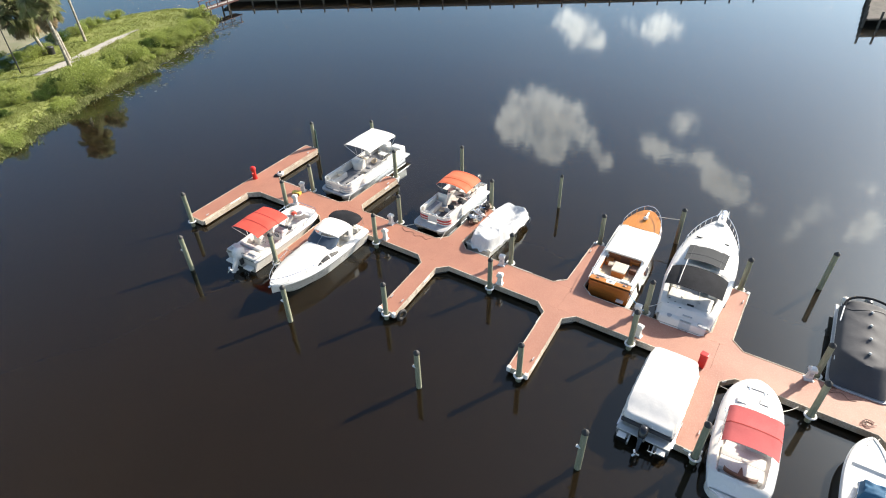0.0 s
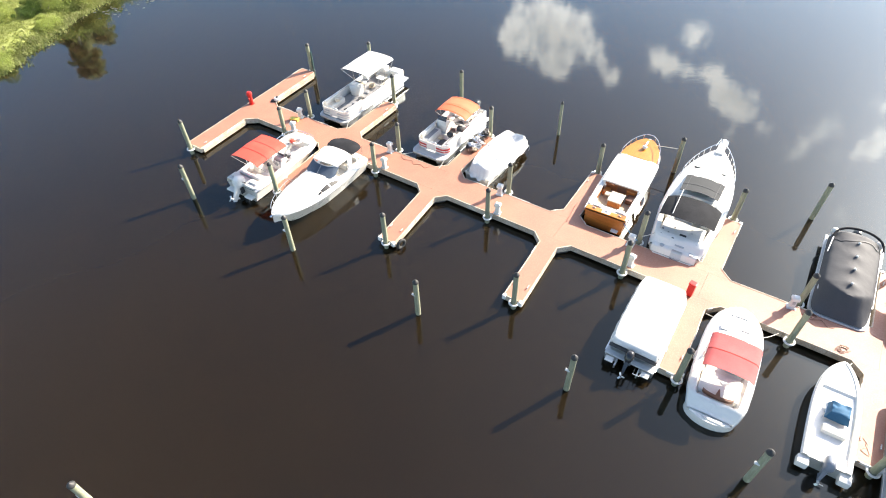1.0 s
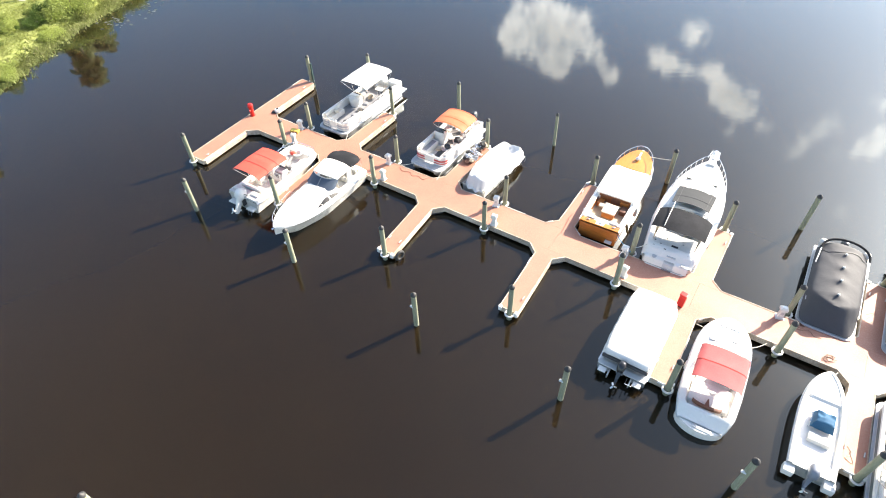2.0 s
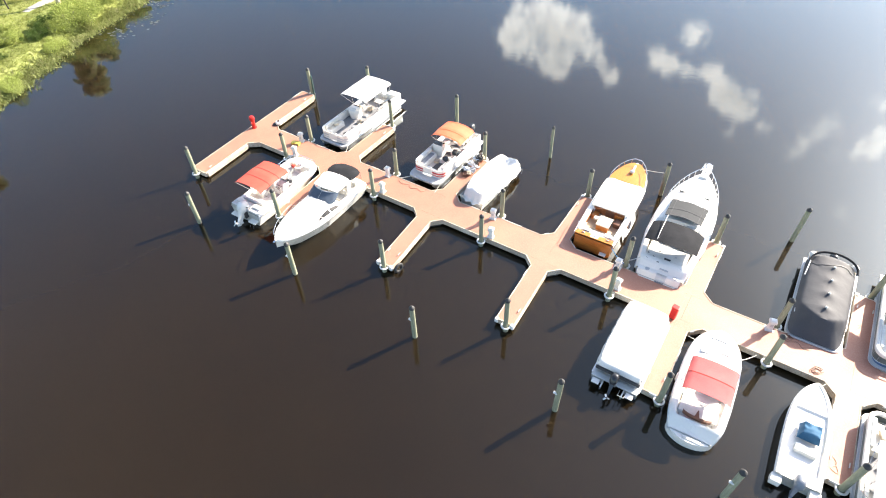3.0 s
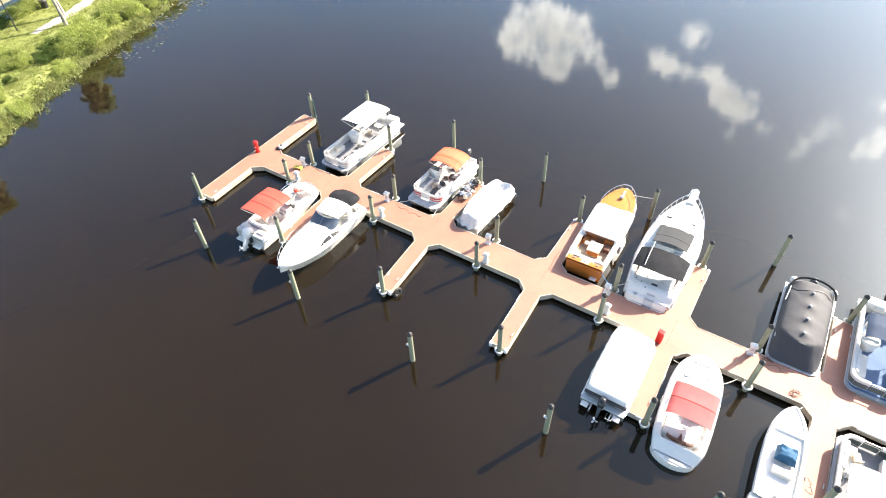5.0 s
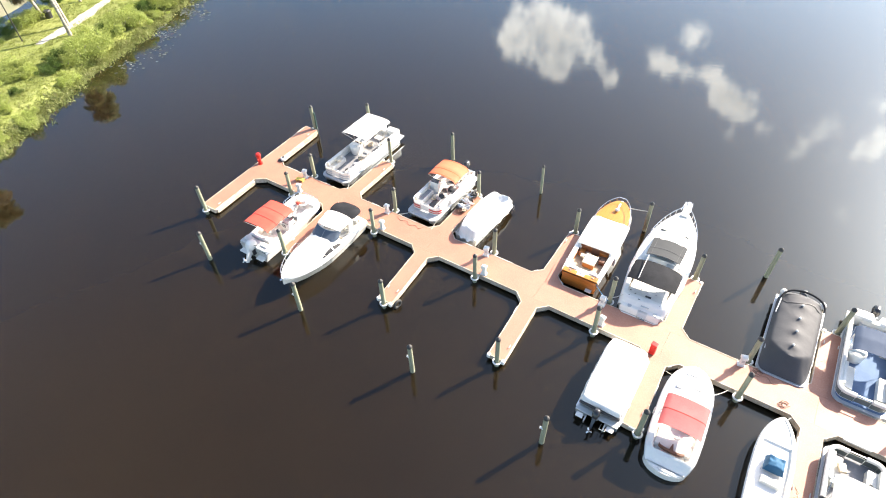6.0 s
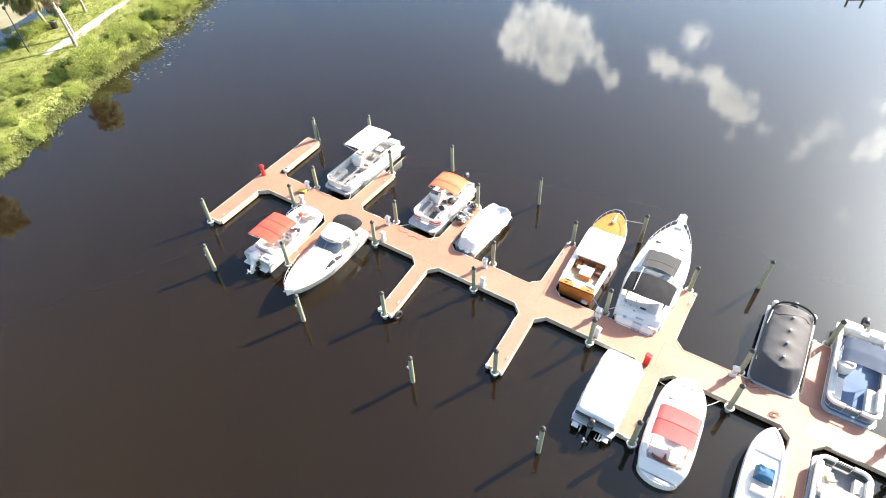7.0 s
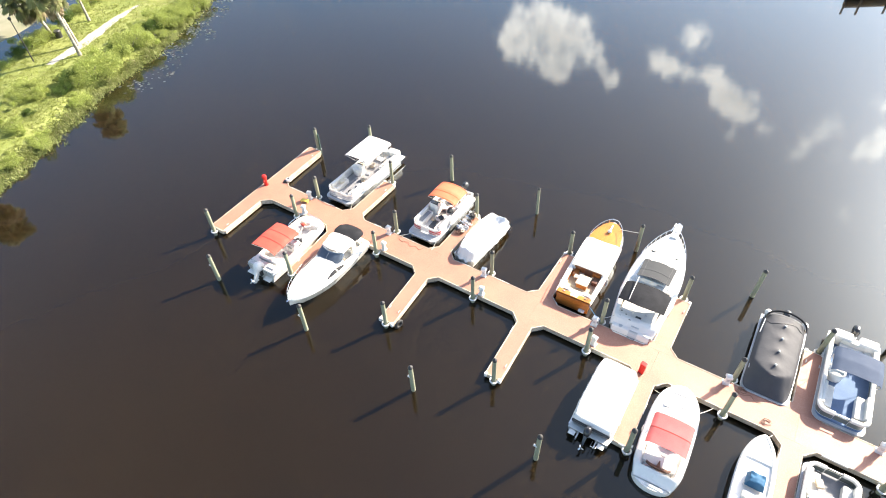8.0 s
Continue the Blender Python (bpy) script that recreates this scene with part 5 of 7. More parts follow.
def wooden_boat():
    b = thing("wooden_launch", at(9.14, 6.85, 0, 1.6) @ Matrix.Diagonal((1, 0.955, 1.14, 1)), "varnished mahogany launch with white cabin roof and open cockpit", "motorboat")
    L, B = 7.9, 2.45
    w, s = hull(b, L, B, 0.92, 0.38, bluff=3.4, start=0.5, transom=0.93, blunt=0.65, mat=RED_VARNISH)

    def prof(y, hw, h):
        cock = -L / 2 + 0.42 < y < -1.25
        wi = max(hw - 0.24, 0.02)
        if cock:
            return [(hw, h), (max(hw - 0.04, 0.02), h + 0.03), (wi, h + 0.05), (max(wi - 0.02, 0.01), 0.6), (0, 0.6)]
        c = 0.05 * smooth_step(L / 2, 0, y)
        return [(hw, h), (max(hw - 0.04, 0.02), h + 0.03), (hw * 0.8, h + 0.04 + c * 0.4), (hw * 0.4, h + 0.05 + c), (0, h + 0.06 + c)]
    deck(b, L, w, s, prof, GEL, n=70)
    # varnished foredeck laid over the bow
    rings = []
    for i in range(15):
        y = 1.75 + (L / 2 - 0.12 - 1.75) * i / 14
        rings.append([(x * max(w(y) - 0.05, 0.015), y, s(y) + 0.075 + 0.05 * (1 - x * x) * smooth_step(L / 2, 2, y) + 0.012) for x in (-1, -0.6, -0.2, 0.2, 0.6, 1)] + [(x * max(w(y) - 0.05, 0.015), y, s(y) + 0.03) for x in (1, -1)])
    part("foredeck", loft(rings), YELLOW_VARNISH, b, "glossy golden varnished foredeck", smooth=True)
    # white cabin top with windows under it
    def cabin(z, k):
        pts = []
        for y in (-1.32, -0.8, 0.0, 0.8, 1.4, 1.78):
            pts.append((max(w(y) - 0.08, 0.1) * k, y, z))
        pts.append((0.62 * (w(1.8) - 0.08) * k, 2.0, z))
        pts.append((0.25 * (w(1.8) - 0.08) * k, 2.08, z))
        return pts
    ring = lambda z, k, dy=0: [(x, y + dy, z) for x, y, z in cabin(z, k)] + [(-x, y + dy, z) for x, y, z in reversed(cabin(z, k))]
    part("cabin_side", loft([ring(0.95, 0.97), ring(1.13, 0.95)]), GEL, b, "low white cabin trunk", smooth=False)
    part("cabin_top", loft([ring(1.13, 0.98), ring(1.17, 1.0), ring(1.21, 0.95), ring(1.235, 0.7)]), GEL, b, "broad white cabin roof", smooth=True)
    for sx in (-1, 1):
        for y in (-0.6, 0.5):
            part("cabin_window", box((sx * (w(y) - 0.08) * 0.968, y, 1.07), (0.02, 0.6, 0.07), 0.005), DARK_GLASS, b)
    part("bulkhead", box((0, -1.3, 0.8), (1.86, 0.05, 0.7), 0.01), DARK_WOOD, b, "mahogany cabin bulkhead")
    part("cabin_door", box((0.06, -1.335, 0.8), (0.5, 0.03, 0.62), 0.01), VINYL_BROWN, b)
    part("sole", prism([(-0.96, -3.5), (0.96, -3.5), (0.96, -1.33), (-0.96, -1.33)], 0.604, 0.63), TEAK, b, "dull brown cockpit sole")
    for sx in (-1, 1):
        part("coaming_lining", box((sx * 0.955, -2.42, 0.77), (0.03, 2.16, 0.3), 0.008), RED_VARNISH, b, "mahogany cockpit lining")
        part("covering_board", box((sx * 1.05, -2.42, 1.0), (0.18, 2.2, 0.03), 0.01), GEL, b)
    part("side_locker", box((-0.7, -1.6, 0.75), (0.36, 0.5, 0.26), 0.03), RED_VARNISH, b)
    seat(b, (0.7, -1.72, 0.63), (0.4, 0.6, 0.26), None, VINYL_BROWN)
    eng = part("engine_box", box((0.05, -2.25, 0.78), (0.7, 0.82, 0.36), 0.03), RED_VARNISH, b, "varnished engine box with cream top")
    part("engine_box_top", box((0.05, -2.25, 0.985), (0.78, 0.9, 0.07), 0.025), VINYL_CREAM, eng, "cream padded lid")
    part("aft_seat", box((0, -3.4, 0.5), (1.8, 0.2, 0.36), 0.04), VINYL_BROWN, b)
    part("aft_cushion", box((0.1, -3.44, 1.0), (1.9, 0.22, 0.07), 0.03), VINYL, b, "white padded aft coaming", smooth=True)
    for k, (x, ln, mat) in enumerate(((-0.62, 0.5, VINYL), (0.66, 0.42, GEL))):
        part("towel", box((x, -3.46 + 0.05 * k, 1.05), (ln, 0.24, 0.05), 0.02), mat, b, "folded white towel")
    part("helm_seat", box((-0.5, -1.95, 0.86), (0.36, 0.34, 0.1), 0.04), VINYL_CREAM, b, "cream helm seat", smooth=True)
    part("helm_wheel", tube([(-0.55 + 0.19 * math.cos(a), -1.44, 0.98 + 0.19 * math.sin(a)) for a in (2 * math.pi * k / 16 for k in range(17))], 0.014, seg=6, caps=False), DARK_WOOD, b, smooth=True)
    for sx in (-1, 1):
        part("gunwale_strip", tube([(sx * (w(y) + 0.02), y, s(y) + 0.02) for y in (-3.9 + 5.6 * k / 20 for k in range(21))], 0.045, seg=6), GEL, b, "white covering strip", smooth=True)
        part("cockpit_rail", tube([(sx * 1.08, -3.7, 1.02), (sx * 1.08, -3.55, 1.24), (sx * 1.06, -1.7, 1.42), (sx * 1.02, -1.35, 1.4)], 0.016, seg=6), STEEL, b, "stainless cockpit rail", smooth=True)
    part("transom_board", box((0, -L / 2 - 0.035, 0.5), (2.16, 0.05, 0.84), 0.02), RED_VARNISH, b, "varnished mahogany transom")
    part("transom_cap", box((0, -L / 2 + 0.14, 1.0), (2.24, 0.36, 0.05), 0.02), VARNISH, b, "varnished aft deck")
    part("transom_step", box((0.72, -L / 2 - 0.18, 0.3), (0.4, 0.26, 0.05), 0.015), GEL, b)
    for x in (-0.7, 0.0, 0.75):
        part("deck_cleat", box((x, -L / 2 + 0.16, 1.05), (0.16, 0.05, 0.06), 0.015), STEEL, b)
    part("wheel_panel", box((0.62, -1.38, 0.9), (0.5, 0.1, 0.28), 0.02), RED_VARNISH, b)
    bow_rail(b, L, w, s, 1.6, 0.36, 5)
    part("bow_bitt", box((0, 3.2, 1.42), (0.1, 0.5, 0.1), 0.02), WHITE_PLASTIC, b)
    part("windlass", puff((0, 2.75, 1.42), (0.3, 0.24, 0.22), None, 0.01), WHITE_PLASTIC, b)
    fender(b, -1.27, -2.7, 0.55)
    fender(b, 1.29, -1.2, 0.6)


def express_cruiser():
    b = thing("express_cruiser", at(13.1, 7.18, 0, 1.5), "large white express cruiser with bow pulpit and dark cockpit canvas", "motorboat")
    L, B = 8.95, 3.2
    w, s = hull(b, L, B, 1.12, 0.5, bluff=2.6, start=0.4, transom=0.8, blunt=0.8, drop=0.42, drop_over=0.065)

    def prof(y, hw, h):
        cock = -L / 2 + 0.72 < y < -0.9
        wi = max(hw - 0.3, 0.02)
        if cock:
            return [(hw, h), (max(hw - 0.06, 0.02), h + 0.07), (wi, h + 0.1), (max(wi - 0.05, 0.01), 0.62), (0, 0.62)]
        dome = 0.26 * smooth_step(L / 2 - 0.6, 1.2, y) if y > -0.7 else 0.02
        return [(hw, h), (max(hw - 0.06, 0.02), h + 0.07), (hw * 0.7, h + 0.08 + dome * 0.5), (hw * 0.4, h + 0.09 + dome), (0, h + 0.1 + dome)]
    deck(b, L, w, s, prof, GEL, n=80)
    part("cockpit_sole", prism([(-1.05, -3.72), (1.05, -3.72), (1.1, -0.75), (-1.1, -0.75)], 0.624, 0.65), NONSKID, b, "pale cockpit sole")
    # windscreen under grey mesh covers
    def front(u, v):
        x = 2 * u - 1
        return (x * (1.06 - 0.06 * v), 1.2 - 2.05 * v - 0.13 * x * x, 1.66 + 0.4 * v - 0.08 * x * x)
    part("windscreen_cover", sheet(front, 14, 8, 0.03), GREY_MESH, b, "grey mesh windscreen cover", smooth=True)
    part("screen_seam", tube([front(k / 12, 0.62) for k in range(13)], 0.022, seg=6), BLACK_CANVAS, b)
    part("screen_frame", tube([front(k / 14, 1.02) for k in range(15)], 0.022, seg=6), BLACK_CANVAS, b, smooth=True)
    for k in (0.12, 0.88):
        part("screen_side", tube([front(k, 0), front(k, 1)], 0.016, seg=6), BLACK_CANVAS, b)
    # dark sun top over the helm
    def top(u, v):
        x = 2 * u - 1
        return (x * 1.4, -1.7 - 1.55 * v - (0.1 + 0.3 * v) * (1 - x * x), 2.27 - 0.42 * abs(x) ** 2.6 - 0.06 * v * v + 0.05 * math.sin(v * math.pi))
    part("sun_top", sheet(top, 16, 12, 0.015), DARK_TOP, b, "black canvas sun top", smooth=True)
    for v in (0.03, 0.5, 0.97):
        part("top_tube", tube([(-1.38, -2.3, 1.2)] + [(top(k / 12, v)[0], top(k / 12, v)[1], top(k / 12, v)[2] - 0.03) for k in range(13)] + [(1.38, -2.3, 1.2)], 0.016, seg=6), STEEL, b, smooth=True)
    part("aerial", tube([(-0.74, -3.75, 1.98), (-0.76, -3.0, 2.28), (-0.78, -1.5, 2.4)], 0.022, seg=6), WHITE_PLASTIC, b, "white whip aerial folded down")
    # cockpit seats, transom door, swim platform
    lounge = part("aft_lounge", box((-0.02, -3.14, 0.88), (2.14, 1.3, 0.46), 0.07, seg=3), GEL, b, "white moulded aft lounge", smooth=True)
    for x, sx in ((-0.71, 0.71), (0.0, 0.7), (0.71, 0.71)):
        part("lounge_pad", box((x, -3.2, 1.13), (sx, 1.08, 0.07), 0.02), VINYL, lounge, "white vinyl pad", smooth=True)
    part("lounge_hatch", box((0.1, -3.62, 1.185), (0.34, 0.13, 0.03), 0.012), GREY_MESH, lounge, "dark grey hatch")
    for x, y in ((-0.95, -3.55), (-0.42, -3.18), (0.46, -3.24), (0.92, -3.6), (-0.62, -3.72)):
        part("lounge_fitting", box((x, y, 1.178), (0.09, 0.06, 0.035), 0.012), IRON if x < 0 else GEL_GREY, lounge, "small deck fitting")
    seat(b, (-0.95, -1.75, 0.65), (0.5, 1.3, 0.42), ("x", -1), VINYL)
    seat(b, (0.6, -1.75, 0.65), (0.7, 0.55, 0.62), ("y", -1), VINYL)
    helm(b, (0.62, -1.0, 0.66), glass=False)
    part("wet_bar", box((0.92, -2.1, 0.95), (0.45, 0.6, 0.6), 0.04), GEL, b)
    slope = lambda x0, x1, lift=0.0: [[(x, -L / 2 + y, z + lift) for y, z in ((0.72, 1.14), (0.42, 1.14), (0.34, 1.09), (0.12, 0.86), (-0.05, 0.82), (-0.12, 0.76), (-0.22, 0.5), (-0.22, 0.4), (0.72, 0.4))] for x in (x0, x1)]
    for x0, x1 in ((-1.14, -0.12), (0.42, 1.14)):
        part("transom_quarter", loft(slope(x0, x1)), GEL, b, "sloping moulded transom quarter")
    part("transom_walk", loft([[(x, y, z - 0.1) for x, y, z in r] for r in slope(-0.12, 0.42)]), NONSKID, b, "transom walk-through")
    for k in range(3):
        part("step", box((0.15, -L / 2 + 0.26 - 0.15 * k, 0.96 - 0.17 * k), (0.46, 0.17, 0.05), 0.012), GEL_GREY, b, "grey transom step")
    for x in (-0.66, 0.82):
        part("deck_filler", loft([[(x + q * math.cos(a), -L / 2 + 0.04 + q * math.sin(a), z) for a in (2 * math.pi * j / 14 for j in range(14))] for q, z in ((0.12, 0.8), (0.12, 0.862), (0.08, 0.868))]), GEL_GREY, b, "round grey locker lid", smooth=True)
    part("swim_platform", prism([(-0.95, -L / 2 - 0.36), (0.95, -L / 2 - 0.36), (1.12, -L / 2 - 0.22), (1.14, -L / 2), (-1.14, -L / 2), (-1.12, -L / 2 - 0.22)], 0.36, 0.46, None, 0.03), GEL, b, "white swim platform")
    part("platform_ladder", box((0.15, -L / 2 - 0.32, 0.478), (0.5, 0.14, 0.03), 0.01), STEEL, b, "folded boarding ladder")
    for x, y in ((-0.9, -3.95), (-0.3, -4.02), (0.85, -3.95), (-0.6, -3.86), (0.6, -3.9)):
        part("deck_fitting", box((x, y, 1.165), (0.13, 0.06, 0.05), 0.02), IRON, b, "dark deck fitting")
    for x in (-0.72, 0.62):
        part("deck_vent", box((x, 1.95, s(1.95) + 0.27), (0.42, 0.1, 0.05), 0.02), GREY_MESH, b, "grey louvred deck vent")
    # pulpit with anchor
    yb = L / 2
    pul = part("pulpit", prism([(-0.24, yb - 0.7), (0.24, yb - 0.7), (0.2, yb + 0.75), (-0.2, yb + 0.75)], s(yb) + 0.03, s(yb) + 0.13, None, 0.03), GEL, b, "white bow pulpit")
    part("anchor", loft([[(sx * k, yb + y, s(yb) + z) for sx, z in ((-1, 0.12), (1, 0.12), (1, 0.2), (-1, 0.2))] for y, k in ((-0.1, 0.05), (0.5, 0.06), (0.72, 0.16), (0.85, 0.04))]), STEEL, pul, "steel anchor")
    for sx in (-1, 1):
        part("pulpit_rail", tube([(sx * 0.3, yb - 0.6, s(yb) + 0.5), (sx * 0.24, yb + 0.2, s(yb) + 0.4), (sx * 0.21, yb + 0.62, s(yb) + 0.3), (sx * 0.2, yb + 0.68, s(yb) + 0.12)], 0.018, seg=6), STEEL, pul, smooth=True)
    bow_rail(b, L, w, s, 0.9, 0.5, 8)
    fender(b, 1.52, -2.0, 0.7, RUBBER)
    fender(b, -1.5, -1.6, 0.7)


def cuddy_boat():
    b = thing("cuddy_boat", at(17.22, -2.6, 0, 2.6) @ Matrix.Diagonal((1, 1.065, 1, 1)), "white cuddy motorboat with faded red sun top, bow to the dock", "motorboat")
    L, B = 5.5, 2.4
    w, s = hull(b, L, B, 0.85, 0.22, bluff=3.6, start=0.42, transom=0.92, stern_round=0.2, blunt=0.5, drop=0.4, drop_over=0.095)

    def prof(y, hw, h):
        cock = -2.2 < y < 0.1
        wi = max(hw - 0.26, 0.02)
        if cock:
            return [(hw, h), (max(hw - 0.05, 0.02), h + 0.05), (wi, h + 0.08), (max(wi - 0.2, 0.01), 0.62), (0, 0.62)]
        dome = 0.2 * smooth_step(L / 2 - 0.3, 0.6, y) if y > 0 else 0.0
        return [(hw, h), (max(hw - 0.05, 0.02), h + 0.05), (hw * 0.7, h + 0.06 + dome * 0.6), (hw * 0.4, h + 0.07 + dome), (0, h + 0.08 + dome)]
    deck(b, L, w, s, prof, GEL, n=70)
    part("sole", prism([(-0.66, -2.15), (0.66, -2.15), (0.72, 0.05), (-0.72, 0.05)], 0.624, 0.74), VINYL, b, "cream cockpit sole")
    bimini(b, -1.64, 0.02, 1.0, 2.1, FADED_RED, arch=0.12, seam=RED_SEAM, seams=(0.5,), droop=0.03, tilt=0.1, label="faded red canvas sun top", base=0.95)
    bm = loft([[(0.95 * math.sin(a), -0.25 + 0.75 * math.cos(a), 1.12) for a in (math.pi * (k / 12 - 0.5) for k in range(13))], [(0.85 * math.sin(a), -0.4 + 0.6 * math.cos(a), 1.36) for a in (math.pi * (k / 12 - 0.5) for k in range(13))]], None, False, False)
    bmesh.ops.solidify(bm, geom=bm.faces, thickness=0.015)
    part("windscreen", bm, TINT_GLASS, b, "tinted windscreen", smooth=True)
    helm(b, (0.42, -0.35, 0.64), VINYL, glass=False)
    part("bow_pad", prism([(-0.42, 2.12), (0.42, 2.12), (0.36, 2.42), (0.16, 2.6), (-0.16, 2.6), (-0.36, 2.42)], s(2.3) + 0.05, s(2.3) + 0.115, None, 0.012), GEL_PALE, b, "grey non-skid bow pad")
    part("helm_bench", box((0, -1.2, 0.78), (1.6, 0.5, 0.26), 0.07), VINYL, b, "cream helm bench", smooth=True)
    for x in (-0.5, 0.34):
        part("fore_hatch", box((x, 1.25 + 0.3 * (x > 0), 1.21 - 0.02 * (x > 0)), (0.36, 0.3, 0.03), 0.012), GEL_PALE, b, "pale foredeck hatch")
    for x, y in ((-0.3, 2.1), (0.3, 2.1), (-0.98, 0.6), (0.98, 0.6)):
        part("deck_cleat", box((x, y, s(y) + 0.11), (0.05, 0.17, 0.05), 0.015), STEEL, b)
    # curved brown aft bench against the sunpad
    ring = []
    for k in range(13):
        a = math.pi * (k / 12)
        x, y = 0.6 * math.cos(a), -2.0 - 0.14 * math.sin(a)
        ring.append([(x, y - 0.045, 0.86), (x, y + 0.045, 0.86), (x, y + 0.045, 1.02), (x, y - 0.045, 1.02)])
    part("aft_bench", loft(ring), VINYL_BROWN, b, "curved brown aft seat back", smooth=True)
    part("sunpad", box((0, -1.72, 0.76), (1.6, 0.56, 0.3), 0.06), VINYL, b, "white sunpad", smooth=True)
    part("seat_wedge", prism([(-0.1, -2.06), (0.1, -2.06), (0.02, -1.72), (-0.02, -1.72)], 0.9, 0.96), VINYL_BROWN, b)
    part("aft_locker", box((0.1, -2.86, 0.47), (0.8, 0.16, 0.05), 0.02), VINYL, b)
    part("swim_platform", prism([(1.02 * math.cos(a), -L / 2 + 0.32 + 0.6 * math.sin(a)) for a in (math.pi * (1 + k / 14) for k in range(15))], 0.0, 0.45, None, 0.04), GEL, b, "rounded swim platform")
    fender(b, -1.2, -0.2, 0.5)
    fender(b, -1.2, -1.4, 0.5, RUBBER)


def skiff():
    b = thing("skiff", at(21.5, -2.66, 0, 0.8), "open white skiff with a blue console cover and grey outboard", "motorboat")
    L, B = 5.2, 1.74
    w, s = hull(b, L, B, 0.62, 0.2, bluff=2.7, start=0.42, transom=0.96, blunt=0.7)

    def prof(y, hw, h):
        wi = max(hw - 0.16, 0.02)
        f = h - 0.1 if -L / 2 + 0.5 < y < L / 2 - 1.6 else h - 0.01
        return [(hw, h), (max(hw - 0.03, 0.02), h + 0.03), (wi, h + 0.03), (max(wi - 0.03, 0.01), f), (0, f)]
    deck(b, L, w, s, prof, GEL, n=60)
    part("console", box((0.05, -0.22, 0.68), (0.6, 0.55, 0.74), 0.05), GEL, b, "white centre console")

    def cover(u, v):
        a, c = 2 * u - 1, 2 * v - 1
        e = max(abs(a), abs(c))
        return (0.05 + a * 0.44, -0.22 + c * 0.38, 1.1 - 0.4 * smooth_step(0.7, 1, e) + 0.07 * noise.noise(Vector((a * 2, c * 2, 1))) + 0.05 * (1 - e))
    part("console_cover", sheet(cover, 16, 16, 0.012), BLUE_CANVAS, b, "bright blue fitted console cover", smooth=True)
    part("leaning_seat", box((0.05, -1.05, 0.64), (0.86, 0.4, 0.26), 0.07), VINYL, b, "white cooler seat", smooth=True)
    part("grab_rail", tube([(-0.42, -0.6, 0.34), (-0.46, -0.6, 1.0), (-0.46, -0.2, 1.1)], 0.016), STEEL, b)
    part("aft_deck", box((0, -2.3, 0.57), (1.6, 0.5, 0.06), 0.02), NONSKID, b)
    for sx in (-1, 1):
        part("transom_pod", box((sx * 0.72, -L / 2 - 0.16, 0.34), (0.42, 0.4, 0.36), 0.06), GEL, b, "stern platform", smooth=True)
    outboard(b, -L / 2 - 0.05, 0.62, GREY_COWL, 0, 12, 0.95)


